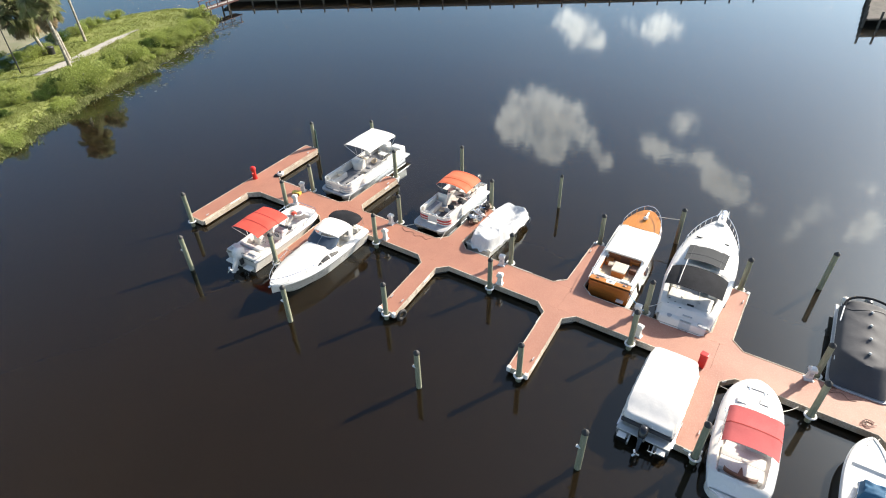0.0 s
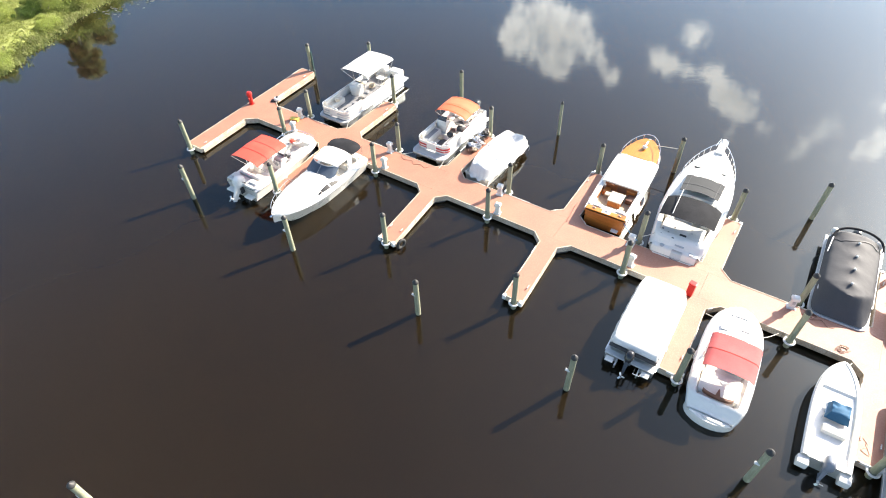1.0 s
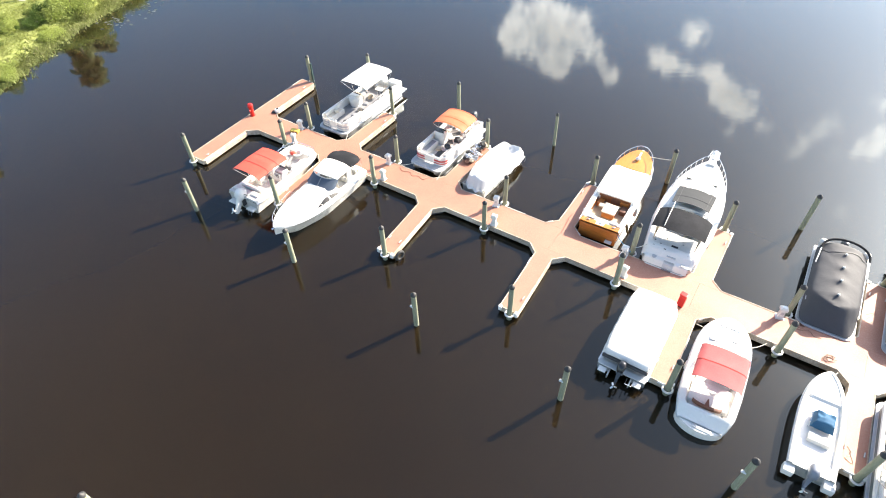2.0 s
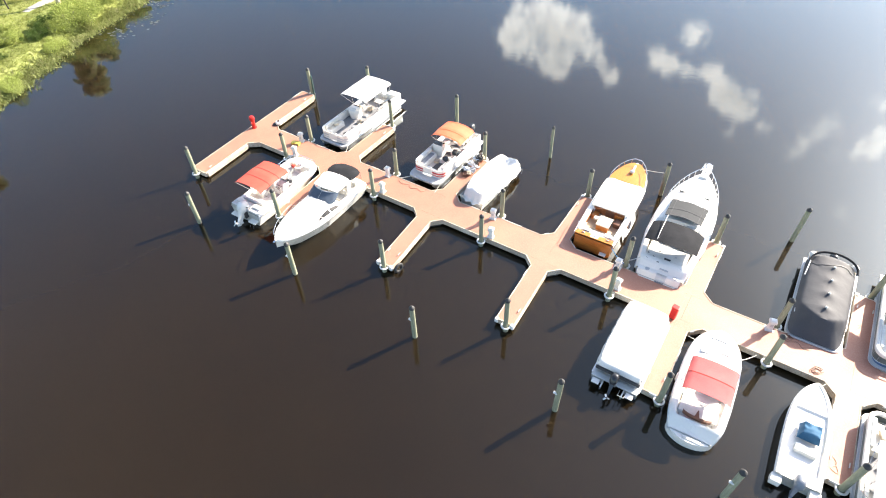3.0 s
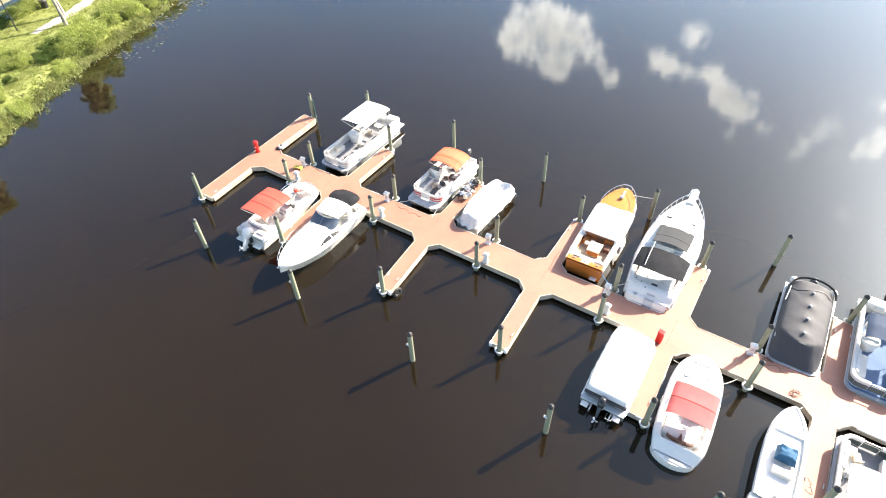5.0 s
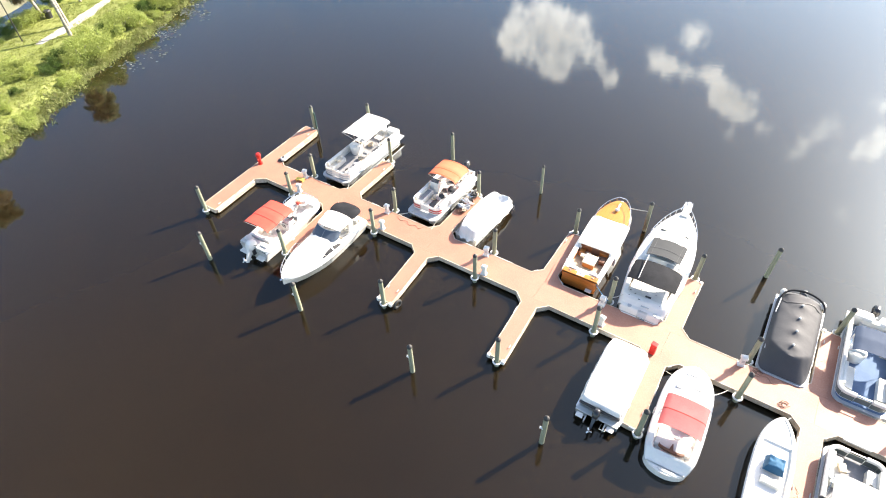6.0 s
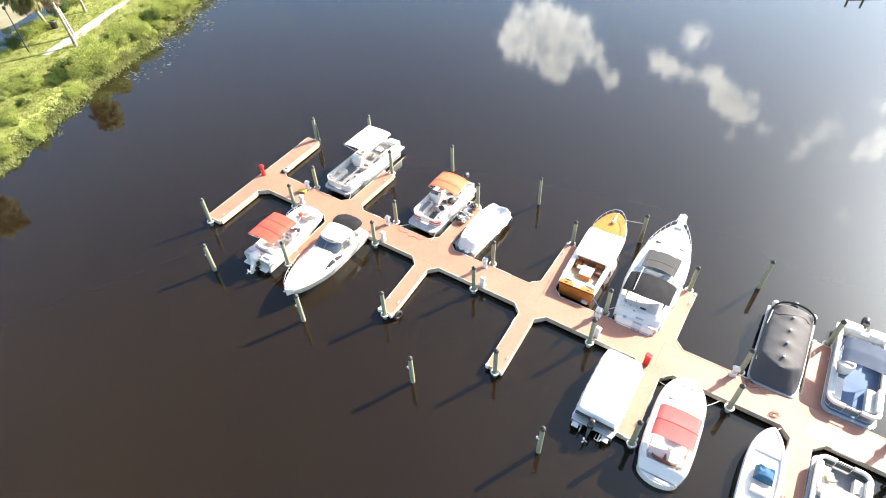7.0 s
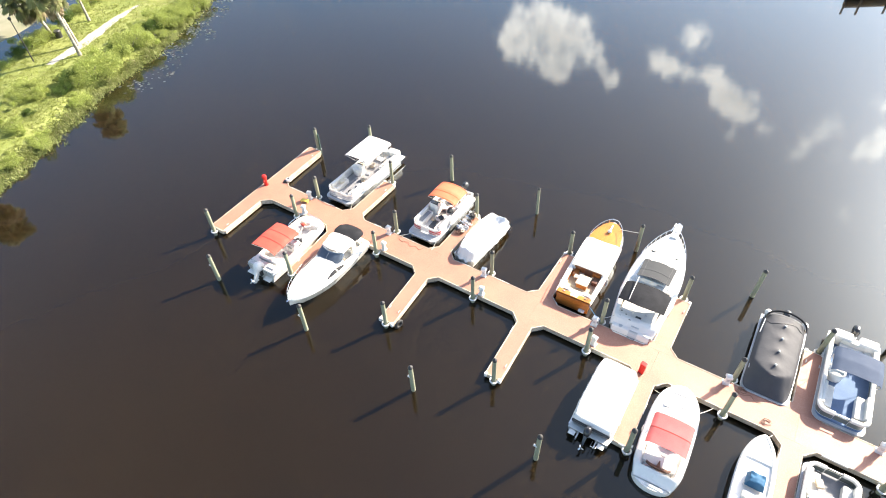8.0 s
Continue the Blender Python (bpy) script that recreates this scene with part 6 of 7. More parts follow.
def covered_pontoon_white():
    b = thing("covered_pontoon_boat", at(13.67, -2.46, 0, 0.3), "pontoon boat under a white fitted cover with black outboard", "pontoon boat", "pontoon boats")
    L, B = 4.5, 2.3
    for sx in (-1, 1):
        part("pontoon_tube", tube([(sx * 0.8, -L / 2 - 0.05, 0.12), (sx * 0.8, L / 2 - 0.6, 0.12), (sx * 0.8, L / 2 - 0.2, 0.2), (sx * 0.8, L / 2, 0.32)], 0.3, seg=14), ALU, b, "aluminium pontoon", smooth=True)
    part("deck_floor", box((0, 0, 0.46), (B, L, 0.1), 0.02), ALU, b)
    part("deck_fence", box((0, 0.1, 0.78), (B - 0.16, L - 0.5, 0.5), 0.06), GEL_GREY, b, "side fence below the cover")
    half, front, back_ = B / 2 - 0.01, L / 2 - 0.12, -L / 2 + 0.1

    def cover(u, v):
        p, q = 2 * u - 1, 2 * v - 1
        e = (abs(p) ** 9 + abs(q) ** 9) ** (1 / 9)
        edge = max(abs(p), abs(q))
        k = edge / e if e > 1e-6 else 1
        x, y = p * k * half, (front + back_) / 2 + q * k * (front - back_) / 2
        z = 1.6 - 0.07 * abs(p) ** 3 - 0.025 * math.sin(y * 2.6) ** 2
        z -= 0.36 * min(max((-0.95 - y) / 1.2, 0), 1)                 # the stern third slopes down
        z -= 0.46 * smooth_step(0.91, 1.0, abs(p)) + 0.4 * smooth_step(0.93, 1.0, q) + 0.16 * smooth_step(-0.95, -1.0, q)
        z += 0.006 * noise.noise(Vector((x * 2, y * 2, 3))) + 0.005 * noise.noise(Vector((x * 6, y * 3, 5)))
        wave = 1 + 0.01 * math.sin(y * 10) * smooth_step(0.9, 1, abs(p))
        return (x * wave, y, z)
    cloth = part("mooring_cover", sheet(cover, 40, 60, 0.015), WHITE_CANVAS, b, "taut white canvas boat cover", smooth=True)
    for v in (0.3, 0.64):
        part("seam", sheet(lambda s_, t_: tuple(Vector(cover(0.05 + 0.9 * s_, v + 0.007 * (t_ - 0.5))) + Vector((0, 0, 0.005))), 24, 1, 0.003), VINYL_CREAM, cloth, "stitched cover seam")
    # black band just below the cover's stern edge
    part("stern_band", box((0, -L / 2 + 0.12, 0.86), (B - 0.2, 0.06, 0.22), 0.02), BLACK_CANVAS, b)
    part("aft_deck", box((0, -L / 2 - 0.02, 0.5), (B - 0.1, 0.3, 0.06), 0.015), NONSKID, b)
    for sx in (-1, 1):
        part("aft_step", box((sx * 0.8, -L / 2 - 0.34, 0.42), (0.36, 0.28, 0.06), 0.015), GEL, b)
        part("step_bracket", box((sx * 0.5, -L / 2 - 0.3, 0.32), (0.06, 0.5, 0.2), 0.01), ALU, b)
    part("ladder", tube([(0.62, -L / 2 - 0.3, 0.5), (0.62, -L / 2 - 0.68, 0.62), (0.34, -L / 2 - 0.68, 0.62), (0.34, -L / 2 - 0.3, 0.5)], 0.018), STEEL, b)
    outboard(b, -L / 2 - 0.2, 0.6, BLACK_COWL, -0.05, 42, 0.95)


def tarp_boat():
    b = thing("tarped_boat", at(1.36, 5.3, 0, -3), "small boat wrapped in a crumpled white tarpaulin beside the finger", "motorboat")
    L, B = 5.0, 1.9
    hull(b, L - 0.2, B - 0.1, 0.62, 0.15, bluff=3.0, start=0.5)
    rng = random.Random(8)
    folds = [(rng.uniform(0, 6.28), rng.uniform(0.05, 0.13), rng.uniform(0.7, 1.5)) for _ in range(26)]

    def cloth(u, v):
        a, c = 2 * u - 1, 2 * v - 1
        edge = max(abs(a), abs(c))
        e = (abs(a) ** 4 + abs(c) ** 4) ** 0.25
        k = edge / e if e > 1e-6 else 1
        x, y = a * k * (B / 2 + 0.06), c * k * (L / 2 + 0.08)
        x *= 1.04 - 0.16 * smooth_step(0.6, -2.5, y)          # narrower at the dock end
        fall = smooth_step(0.84, 1.0, edge)
        z = 1.0 + 0.1 * smooth_step(0.2, 0.8, edge)
        well = math.exp(-((x / 0.5) ** 2)) * smooth_step(-0.4, 0.9, y) * smooth_step(2.45, 1.7, y)
        z -= 0.36 * well                                    # sags between the open stern quarters
        z += 0.16 * math.exp(-((y + 0.55) / 0.5) ** 2 - (x / 0.7) ** 2) + 0.2 * math.exp(-((y + 1.9) / 0.4) ** 2 - (x / 0.4) ** 2)
        for cx, cy, h in ((-0.8, 2.25, 0.2), (0.84, 2.2, 0.2), (0.9, 0.4, 0.06), (-0.85, -0.9, 0.07)):
            z += h * math.exp(-((x - cx) ** 2 + (y - cy) ** 2) / 0.09)
        way = math.atan2(y * 0.5, x)
        for turn, h, f in folds:                            # creases run out from the high points to the hem
            z += 0.13 * h * math.sin(way * 5 * f + turn + 2.2 * y * f) * (0.25 + 0.75 * edge)
        z += 0.03 * (1 - 2 * abs(noise.noise(Vector((x * 2.3, y * 2.3, 4))))) + 0.02 * (1 - 2 * abs(noise.noise(Vector((x * 5.5, y * 5.5, 1)))))
        hem = 0.5 + 0.16 * noise.noise(Vector((way * 4, 2, 0)))
        z += (hem - z) * fall
        flare = 1 + fall * 0.022 * math.sin(way * 17 + 1.5 * noise.noise(Vector((way * 3, 0, 0))))
        return (x * flare, y * flare, z)
    part("tarpaulin", sheet(cloth, 56, 96, 0.012), TARP, b, "crumpled white tarpaulin tied round the hull", smooth=True)
    for k in range(9):
        y = -2.2 + 0.55 * k
        for sx in (-1, 1):
            part("tie_cord", tube([(sx * 0.98, y, 0.56), (sx * 0.97, y + 0.05, 0.25), (sx * 0.9, y + rng.uniform(-0.1, 0.1), 0.05)], 0.01), ROPE, b)


def black_covered_pontoon():
    b = pontoon_boat("covered_pontoon_boat", at(20.86, 5.42, 0, 180.6), "pontoon boat under a black mooring cover propped on poles", L=6.1, B=2.5, fence=0.46, furniture=False, floor=CARPET_GREY, panel=GEL, gated=False)

    def cover(u, v):
        a, c = 2 * u - 1, 2 * v - 1
        e = (abs(a) ** 9 + abs(c) ** 9) ** (1 / 9)
        edge = max(abs(a), abs(c))
        k = edge / e if e > 1e-6 else 1
        x, y = 0.04 + a * k * 1.2, 0.12 + c * k * 2.86
        z = 1.2 + 0.36 * (1 - abs(a) ** 2.6) - 0.24 * smooth_step(0.84, 1, abs(a))
        for py in (1.6, 0.55, -0.5, -1.55):          # poles below lift it in peaks
            z += (0.16 + 0.05 * (py > 0)) * math.exp(-math.hypot(x - 0.05, (y - py) * 1.25) / 0.34)
        z -= 0.012 * math.sin(y * 3 + 0.6) ** 2 * abs(a)
        z -= 0.2 * smooth_step(-2.3, -2.75, y)
        low = 2.22 - 0.72 * x * x                      # the bow end slopes to the deck
        z = z + (0.58 - z) * min(max((y - low) / (2.96 - low), 0), 1)
        z += 0.014 * noise.noise(Vector((x * 2, y * 2, 3))) + 0.006 * noise.noise(Vector((x * 7, y * 7, 3)))
        return (x, y, z)
    part("mooring_cover", sheet(cover, 34, 60, 0.015), BLACK_CANVAS, b, "black canvas mooring cover", smooth=True)
    part("cover_strap", tube([tuple(Vector(cover(0.06 + 0.88 * k / 16, 0.16 - 0.03 * math.sin(k * 0.4))) + Vector((0, 0, 0.012))) for k in range(17)], 0.022, seg=6), IRON, b, "dark strap over the cover", smooth=True)
    for y in (1.6, 0.55, -0.5, -1.55):
        part("pole_tip", puff((0.05, y, 1.73 if y < 0 else 1.78), (0.13, 0.13, 0.12)), WHITE_PLASTIC, b, "pale support pole tip")
    fold = [(1.1 * math.cos(a), -1.95 - 0.78 * math.sin(a) ** 0.7, 1.36 + 0.3 * math.sin(a)) for a in (math.pi * k / 20 for k in range(21))]
    part("folded_top", tube(fold, 0.06, seg=8), DARK_TOP, b, "folded black sun top", smooth=True)
    for sx in (-1, 1):
        part("top_arm", tube([(sx * 1.16, -0.9, 1.16), (sx * 1.1, -1.95, 1.36)], 0.03, seg=6), ALU, b, smooth=True)
        part("stern_corner", puff((sx * 1.02, -2.75, 1.1), (0.4, 0.5, 0.4), None, 0.02), VINYL, b, smooth=True)
    part("aft_cushion", box((0.35, -2.45, 1.32), (0.8, 0.16, 0.1), 0.04), VINYL, b, smooth=True)
    return b


def dock_clutter():
    g = thing("tarp_bundle", at(-0.55, 6.0, DECK_Z, 10), "heap of brown and grey plastic-wrapped gear on the finger dock", "gear heap")
    rng = random.Random(3)
    for label, mat, pts in (("brown water hose lying loose on the dock", VINYL_BROWN, ((-4.0, 2.3), (-3.6, 2.05), (-3.1, 2.2), (-2.8, 1.95), (-2.4, 2.15), (-2.0, 2.0), (-1.8, 2.3))),
                            ("brown water hose looped beside the covered pontoon boat", VINYL_BROWN, ((19.5, 2.1), (19.9, 1.95), (20.3, 2.15), (20.6, 1.9), (20.9, 2.0))),
                            ("tangle of brown rope on the finger dock", VINYL_BEIGE, ((22.6, -3.2), (22.8, -3.5), (22.6, -3.8), (22.9, -3.9), (22.7, -3.4)))):
        fine = []
        run = [Vector((*q, DECK_Z + 0.016)) for q in pts]
        run = [run[0]] + run + [run[-1]]
        for a, c, d, e in zip(run, run[1:], run[2:], run[3:]):
            for k in range(8):                 # an even curve through the bends
                t = k / 8
                fine.append(DOCK @ (0.5 * (2 * c + (d - a) * t + (2 * a - 5 * c + 4 * d - e) * t * t + (3 * c - a - 3 * d + e) * t ** 3)))
        tagged(new("hose", mesh_of("hose", tube(fine, 0.01, seg=6), mat, True)), label, "hose", "dock hoses")
    for k in range(22):                        # creased bags, sheeting and scrap, heaped along the finger
        mat, lab = ((VINYL_BROWN, "brown gear bag"), (VINYL_BEIGE, "tan gear bag"), (GREY_MESH, "grey plastic bag"), (ALU, "crumpled foil sheet"), (GEL_GREY, "grey wrapped bundle"), (RUBBER, "black plastic sack"))[k % 6]
        x, y, size = rng.uniform(-0.28, 0.3), -1.0 + 2.1 * k / 21, rng.uniform(0.22, 0.42)
        bm = puff((x, y, 0.16 + 0.22 * rng.random() * (k % 2)), (size * 1.2, size, size * 0.9), None, 0.0, 3)
        for v in bm.verts:
            v.co += 0.14 * Vector(noise.noise_vector(v.co * 7 + Vector((k, 0, 0)))) + 0.06 * Vector(noise.noise_vector(v.co * 17))
        part("bag", bm, mat, g, lab)
    for k in range(6):
        a = rng.uniform(0, 3)
        y = rng.uniform(-0.9, 0.9)
        part("pipe", tube([(-0.35 * math.cos(a), y - 0.35 * math.sin(a), 0.3 + rng.uniform(0, 0.2)), (0.35 * math.cos(a), y + 0.35 * math.sin(a), 0.38 + rng.uniform(0, 0.25))], 0.022, seg=6), rng.choice((ALU, STEEL, IRON)), g, "loose metal tube")
    for u, v, a in ((21.35, 0.95, 30), (19.85, 2.22, 0)):
        bm = bmesh.new()
        for i in range(3):
            r = 0.07 + 0.05 * i
            tube([(r * math.cos(k / 3) * 1.5 + rng.uniform(-0.06, 0.06), r * math.sin(k / 3) + rng.uniform(-0.06, 0.06), 0.02 + 0.02 * i) for k in range(12 + 3 * i)], 0.016, bm, 6)
        t = thing("rope_coil", at(u, v, DECK_Z + 0.002, a), "brown mooring rope coiled loosely on the dock", "rope", "mooring lines")
        part("coil", bm, VINYL_BROWN, t)


red_deck_boat()
sport_cruiser()
wooden_boat()
express_cruiser()
cuddy_boat()
skiff()
covered_pontoon_white()
tarp_boat()
black_covered_pontoon()
pontoon_boat("pontoon_boat", at(-10.68, 6.72, 0, 180.8), "white pontoon boat with white sun top, bow to the dock", L=7.2, B=2.5, canopy=WHITE_CANVAS, canopy_y=(-2.35, 0.7), canopy_z=2.72, arch=0.07, droop=0.02, motor=False, stern_box=True, seats=VINYL, pad=VINYL_CREAM, gear=9, stripe=GEL_GREY, round_console=True)
pontoon_boat("pontoon_boat", at(-2.6, 5.98, 0, 180.6), "white pontoon boat with orange sun top and red stripes", L=5.9, B=2.45, arch=0.24, canopy=ORANGE, canopy_y=(-1.75, 0.12), canopy_z=2.06, bow_deck=0.62, motor_at=(-0.2, 0.66), floor=PALE_FLOOR, mats=CARPET_DARK, seats=VINYL, pad=VINYL_GREY, gear=8, seam=ORANGE_SEAM, seams=(0.05, 0.62, 0.95), stripe=STRIPE_RED, cowl=BLACK_COWL)
pontoon_boat("pontoon_boat", at(24.5, 5.75, 0, 180.4), "pontoon boat with blue carpet and navy sun top", L=6.4, B=2.5, motor=True, canopy=NAVY_CANVAS, canopy_y=(-0.85, 0.9), canopy_z=2.2, floor=CARPET_BLUE, panel=PANEL_DARK, fence=0.54, round_console=True, rail=(0.125, VINYL), stern_box=True, motor_at=(-0.42, 0.6), gear=3)
pontoon_boat("pontoon_boat", at(24.62, -3.35, 0, 0.5), "pontoon boat with pale grey deck and white sun top", L=6.3, B=2.4, canopy=WHITE_CANVAS, canopy_y=(-2.4, 0.5), canopy_z=2.4, floor=CARPET_GREY, panel=PANEL_DARK, fence=0.54, rail=(0.11, VINYL), cowl=BLACK_COWL, gear=5)
dock_clutter()


def lines():
    W = lambda u, v, z: tuple(DOCK @ Vector((u, v, z)))
    def tie(a, b, sag, mat=ROPE, label="pale mooring line from boat to dock"):
        rope("mooring_line", [W(*p) for p in arc(*a, *b, sag)], mat, label)
    tie((9.6, 10.05, 1.6), (10.98, 10.3, 1.7), 0.02, label="pale line from the launch bow to a piling")
    tie((10.3, 3.1, 0.98), (11.35, 2.6, 0.6), 0.1, BLUE_ROPE, "blue line from the launch stern to the dock")
    tie((16.6, -0.7, 1.0), (15.75, -0.3, 0.5), 0.06)
    tie((18.15, -0.9, 1.05), (18.8, 0.2, 0.6), 0.08)
    tie((21.3, -0.6, 0.8), (21.8, 0.3, 0.5), 0.04)
    tie((-1.3, 3.2, 0.6), (-1.2, 2.4, 0.47), 0.03)
    tie((-3.2, 3.3, 0.6), (-4.0, 2.5, 0.47), 0.06)
    tie((-9.3, 3.4, 0.6), (-9.0, 2.8, 0.47), 0.03)
    tie((12.0, 3.0, 1.2), (11.5, 2.6, 1.0), 0.05)
    tie((-5.4, 0.2, 0.95), (-4.6, 0.5, 0.7), 0.06)


lines()

# ---- bank, path and planting ----
def shore(y):
    """The bank's edge towards the marina, by y."""
    k = [(-400, -46), (0, -42.5), (30, -38.4), (38, -36.8), (45, -35.8), (52, -35.2), (60, -32.9), (66, -32.0), (74, -31.0), (78, -31.2), (82, -32.6), (84.5, -35.5)]
    for (a, p), (b, q) in zip(k, k[1:]):
        if y <= b:
            return p + (q - p) * (y - a) / (b - a)
    return k[-1][1]


def back(y):
    """The bank's other edge."""
    k = [(-400, -60), (0, -55), (40, -51), (60, -50), (75, -49.5), (81, -47), (84.5, -41.0)]
    for (a, p), (b, q) in zip(k, k[1:]):
        if y <= b:
            return p + (q - p) * (y - a) / (b - a)
    return k[-1][1]


def bank_z(x, y):
    d = min(shore(y) + 0.9 * noise.noise(Vector((y * 0.35, 0, 0))) - x, x - back(y) + 0.9 * noise.noise(Vector((y * 0.3, 5, 0))))
    return -0.35 + 1.05 * smooth_step(-0.6, 2.6, d) + 0.12 * noise.noise(Vector((x * 0.4, y * 0.4, 0)))


def build_bank():
    bm = bmesh.new()
    ys = [-400, -200, -90, -40, 0, 15, 25] + [30 + 0.5 * k for k in range(110)] + [84.5, 85.0]
    ys = sorted(set(y for y in ys if y <= 85.0))
    nx = 40
    rows = []
    for y in ys:
        a, b = back(y) - 1.6, shore(y) + 1.6
        rows.append([bm.verts.new((a + (b - a) * i / nx, y, bank_z(a + (b - a) * i / nx, y) if y < 84.6 else -0.4)) for i in range(nx + 1)])
    for p, q in zip(rows, rows[1:]):
        for i in range(nx):
            bm.faces.new((p[i], p[i + 1], q[i + 1], q[i]))
    setting("ground", bm, GRASS_SOIL, "grassy bank between the marina and a lagoon", "bank", True)
    # shell path along its crest
    line = [(-43.3, 58.0, 0.5), (-42.6, 60.0, 0.8), (-41.9, 62.2, 1.0), (-41.5, 65.0, 1.0), (-41.0, 68.5, 0.75), (-40.2, 72.0, 0.45), (-39.5, 74.5, 0.2)]
    bm = bmesh.new()
    fine = []
    for (x0, y0, w0), (x1, y1, w1) in zip(line, line[1:]):
        for k in range(6):
            t = k / 6
            fine.append((x0 + (x1 - x0) * t, y0 + (y1 - y0) * t, w0 + (w1 - w0) * t))
    prev = None
    for i, (x, y, w) in enumerate(fine):
        w1 = 0.85 * w * (0.8 + 0.35 * noise.noise(Vector((y, 2, 0)))) + 0.12
        w2 = 0.85 * w * (0.8 + 0.35 * noise.noise(Vector((y, 9, 0)))) + 0.12
        row = [bm.verts.new((xx, y, bank_z(xx, y) + dz)) for xx, dz in ((x - w1, 0.02), (x - w1 * 0.4, 0.045), (x + w2 * 0.4, 0.045), (x + w2, 0.02))]
        if prev:
            for j in range(3):
                bm.faces.new((prev[j], prev[j + 1], row[j + 1], row[j]))
        prev = row
    setting("footpath", bm, PATH_SAND, "pale shell footpath worn along the bank", "path", True)
    # sand flat across the lagoon
    bm = bmesh.new()
    g = []
    for y in [-300, -150, -60, 0, 30] + [40 + 2 * k for k in range(35)] + [120, 160, 260, 480]:
        row = []
        for i in range(12):
            edge = -55.4 + 3.6 * smooth_step(58, 72, y) + 0.8 * noise.noise(Vector((y * 0.2, 3, 0))) - 34 * smooth_step(76, 95, y)
            x = edge - (i / 11) ** 3 * 1500
            row.append(bm.verts.new((x, y, -0.1 + 0.4 * smooth_step(0, 1.2, i) + 0.05 * noise.noise(Vector((x * 0.1, y * 0.1, 0))))))
        g.append(row)
    for p, q in zip(g, g[1:]):
        for i in range(11):
            bm.faces.new((p[i], p[i + 1], q[i + 1], q[i]))
    setting("sand_flat", bm, SANDY, "pale sandy shallows across the lagoon", "sand flat", True)


build_bank()


def leaf_quads(bm, c, size, rng, up=0.4):
    n = Vector((rng.gauss(0, 1), rng.gauss(0, 1), rng.gauss(up, 0.8))).normalized()
    a = n.orthogonal().normalized()
    a = Matrix.Rotation(rng.uniform(0, 6.28), 3, n) @ a
    b = n.cross(a)
    l, w = size * rng.uniform(0.7, 1.3), size * rng.uniform(0.4, 0.7)
    vs = [bm.verts.new(c + p) for p in (-a * l * 0.5, b * w * 0.5 + n * 0.02, a * l * 0.5, -b * w * 0.5 + n * 0.02)]
    bm.faces.new(vs)


def shrub_mesh(seed, count=4600, mat=None, leaf=0.088):
    rng = random.Random(seed)
    bm = bmesh.new()
    lobes = [(Vector((rng.gauss(0, 0.5), rng.gauss(0, 0.5), rng.uniform(0.25, 0.7))), rng.uniform(0.16, 0.5)) for _ in range(16)]
    for _ in range(count):
        c, r = rng.choice(lobes)
        d = Vector((rng.gauss(0, 1), rng.gauss(0, 1), rng.gauss(0.2, 0.8))).normalized()
        p = c + d * r * rng.uniform(0.5, 1.2)
        if p.z > 0.02:
            leaf_quads(bm, p, leaf, rng)
    me = bpy.data.meshes.new("foliage")
    bm.to_mesh(me)
    bm.free()
    me.materials.append(mat or SHRUB)
    return me


def stem_mesh():
    bm = bmesh.new()
    rng = random.Random(2)
    for k in range(6):
        a = k * 1.05
        tube([(0.05 * math.cos(a), 0.05 * math.sin(a), -0.2), (0.25 * math.cos(a), 0.25 * math.sin(a), 0.3), (0.5 * math.cos(a) + rng.uniform(-0.1, 0.1), 0.5 * math.sin(a), 0.65)], 0.03, bm, 5, 0.012)
    return mesh_of("stems", bm, TRUNK)


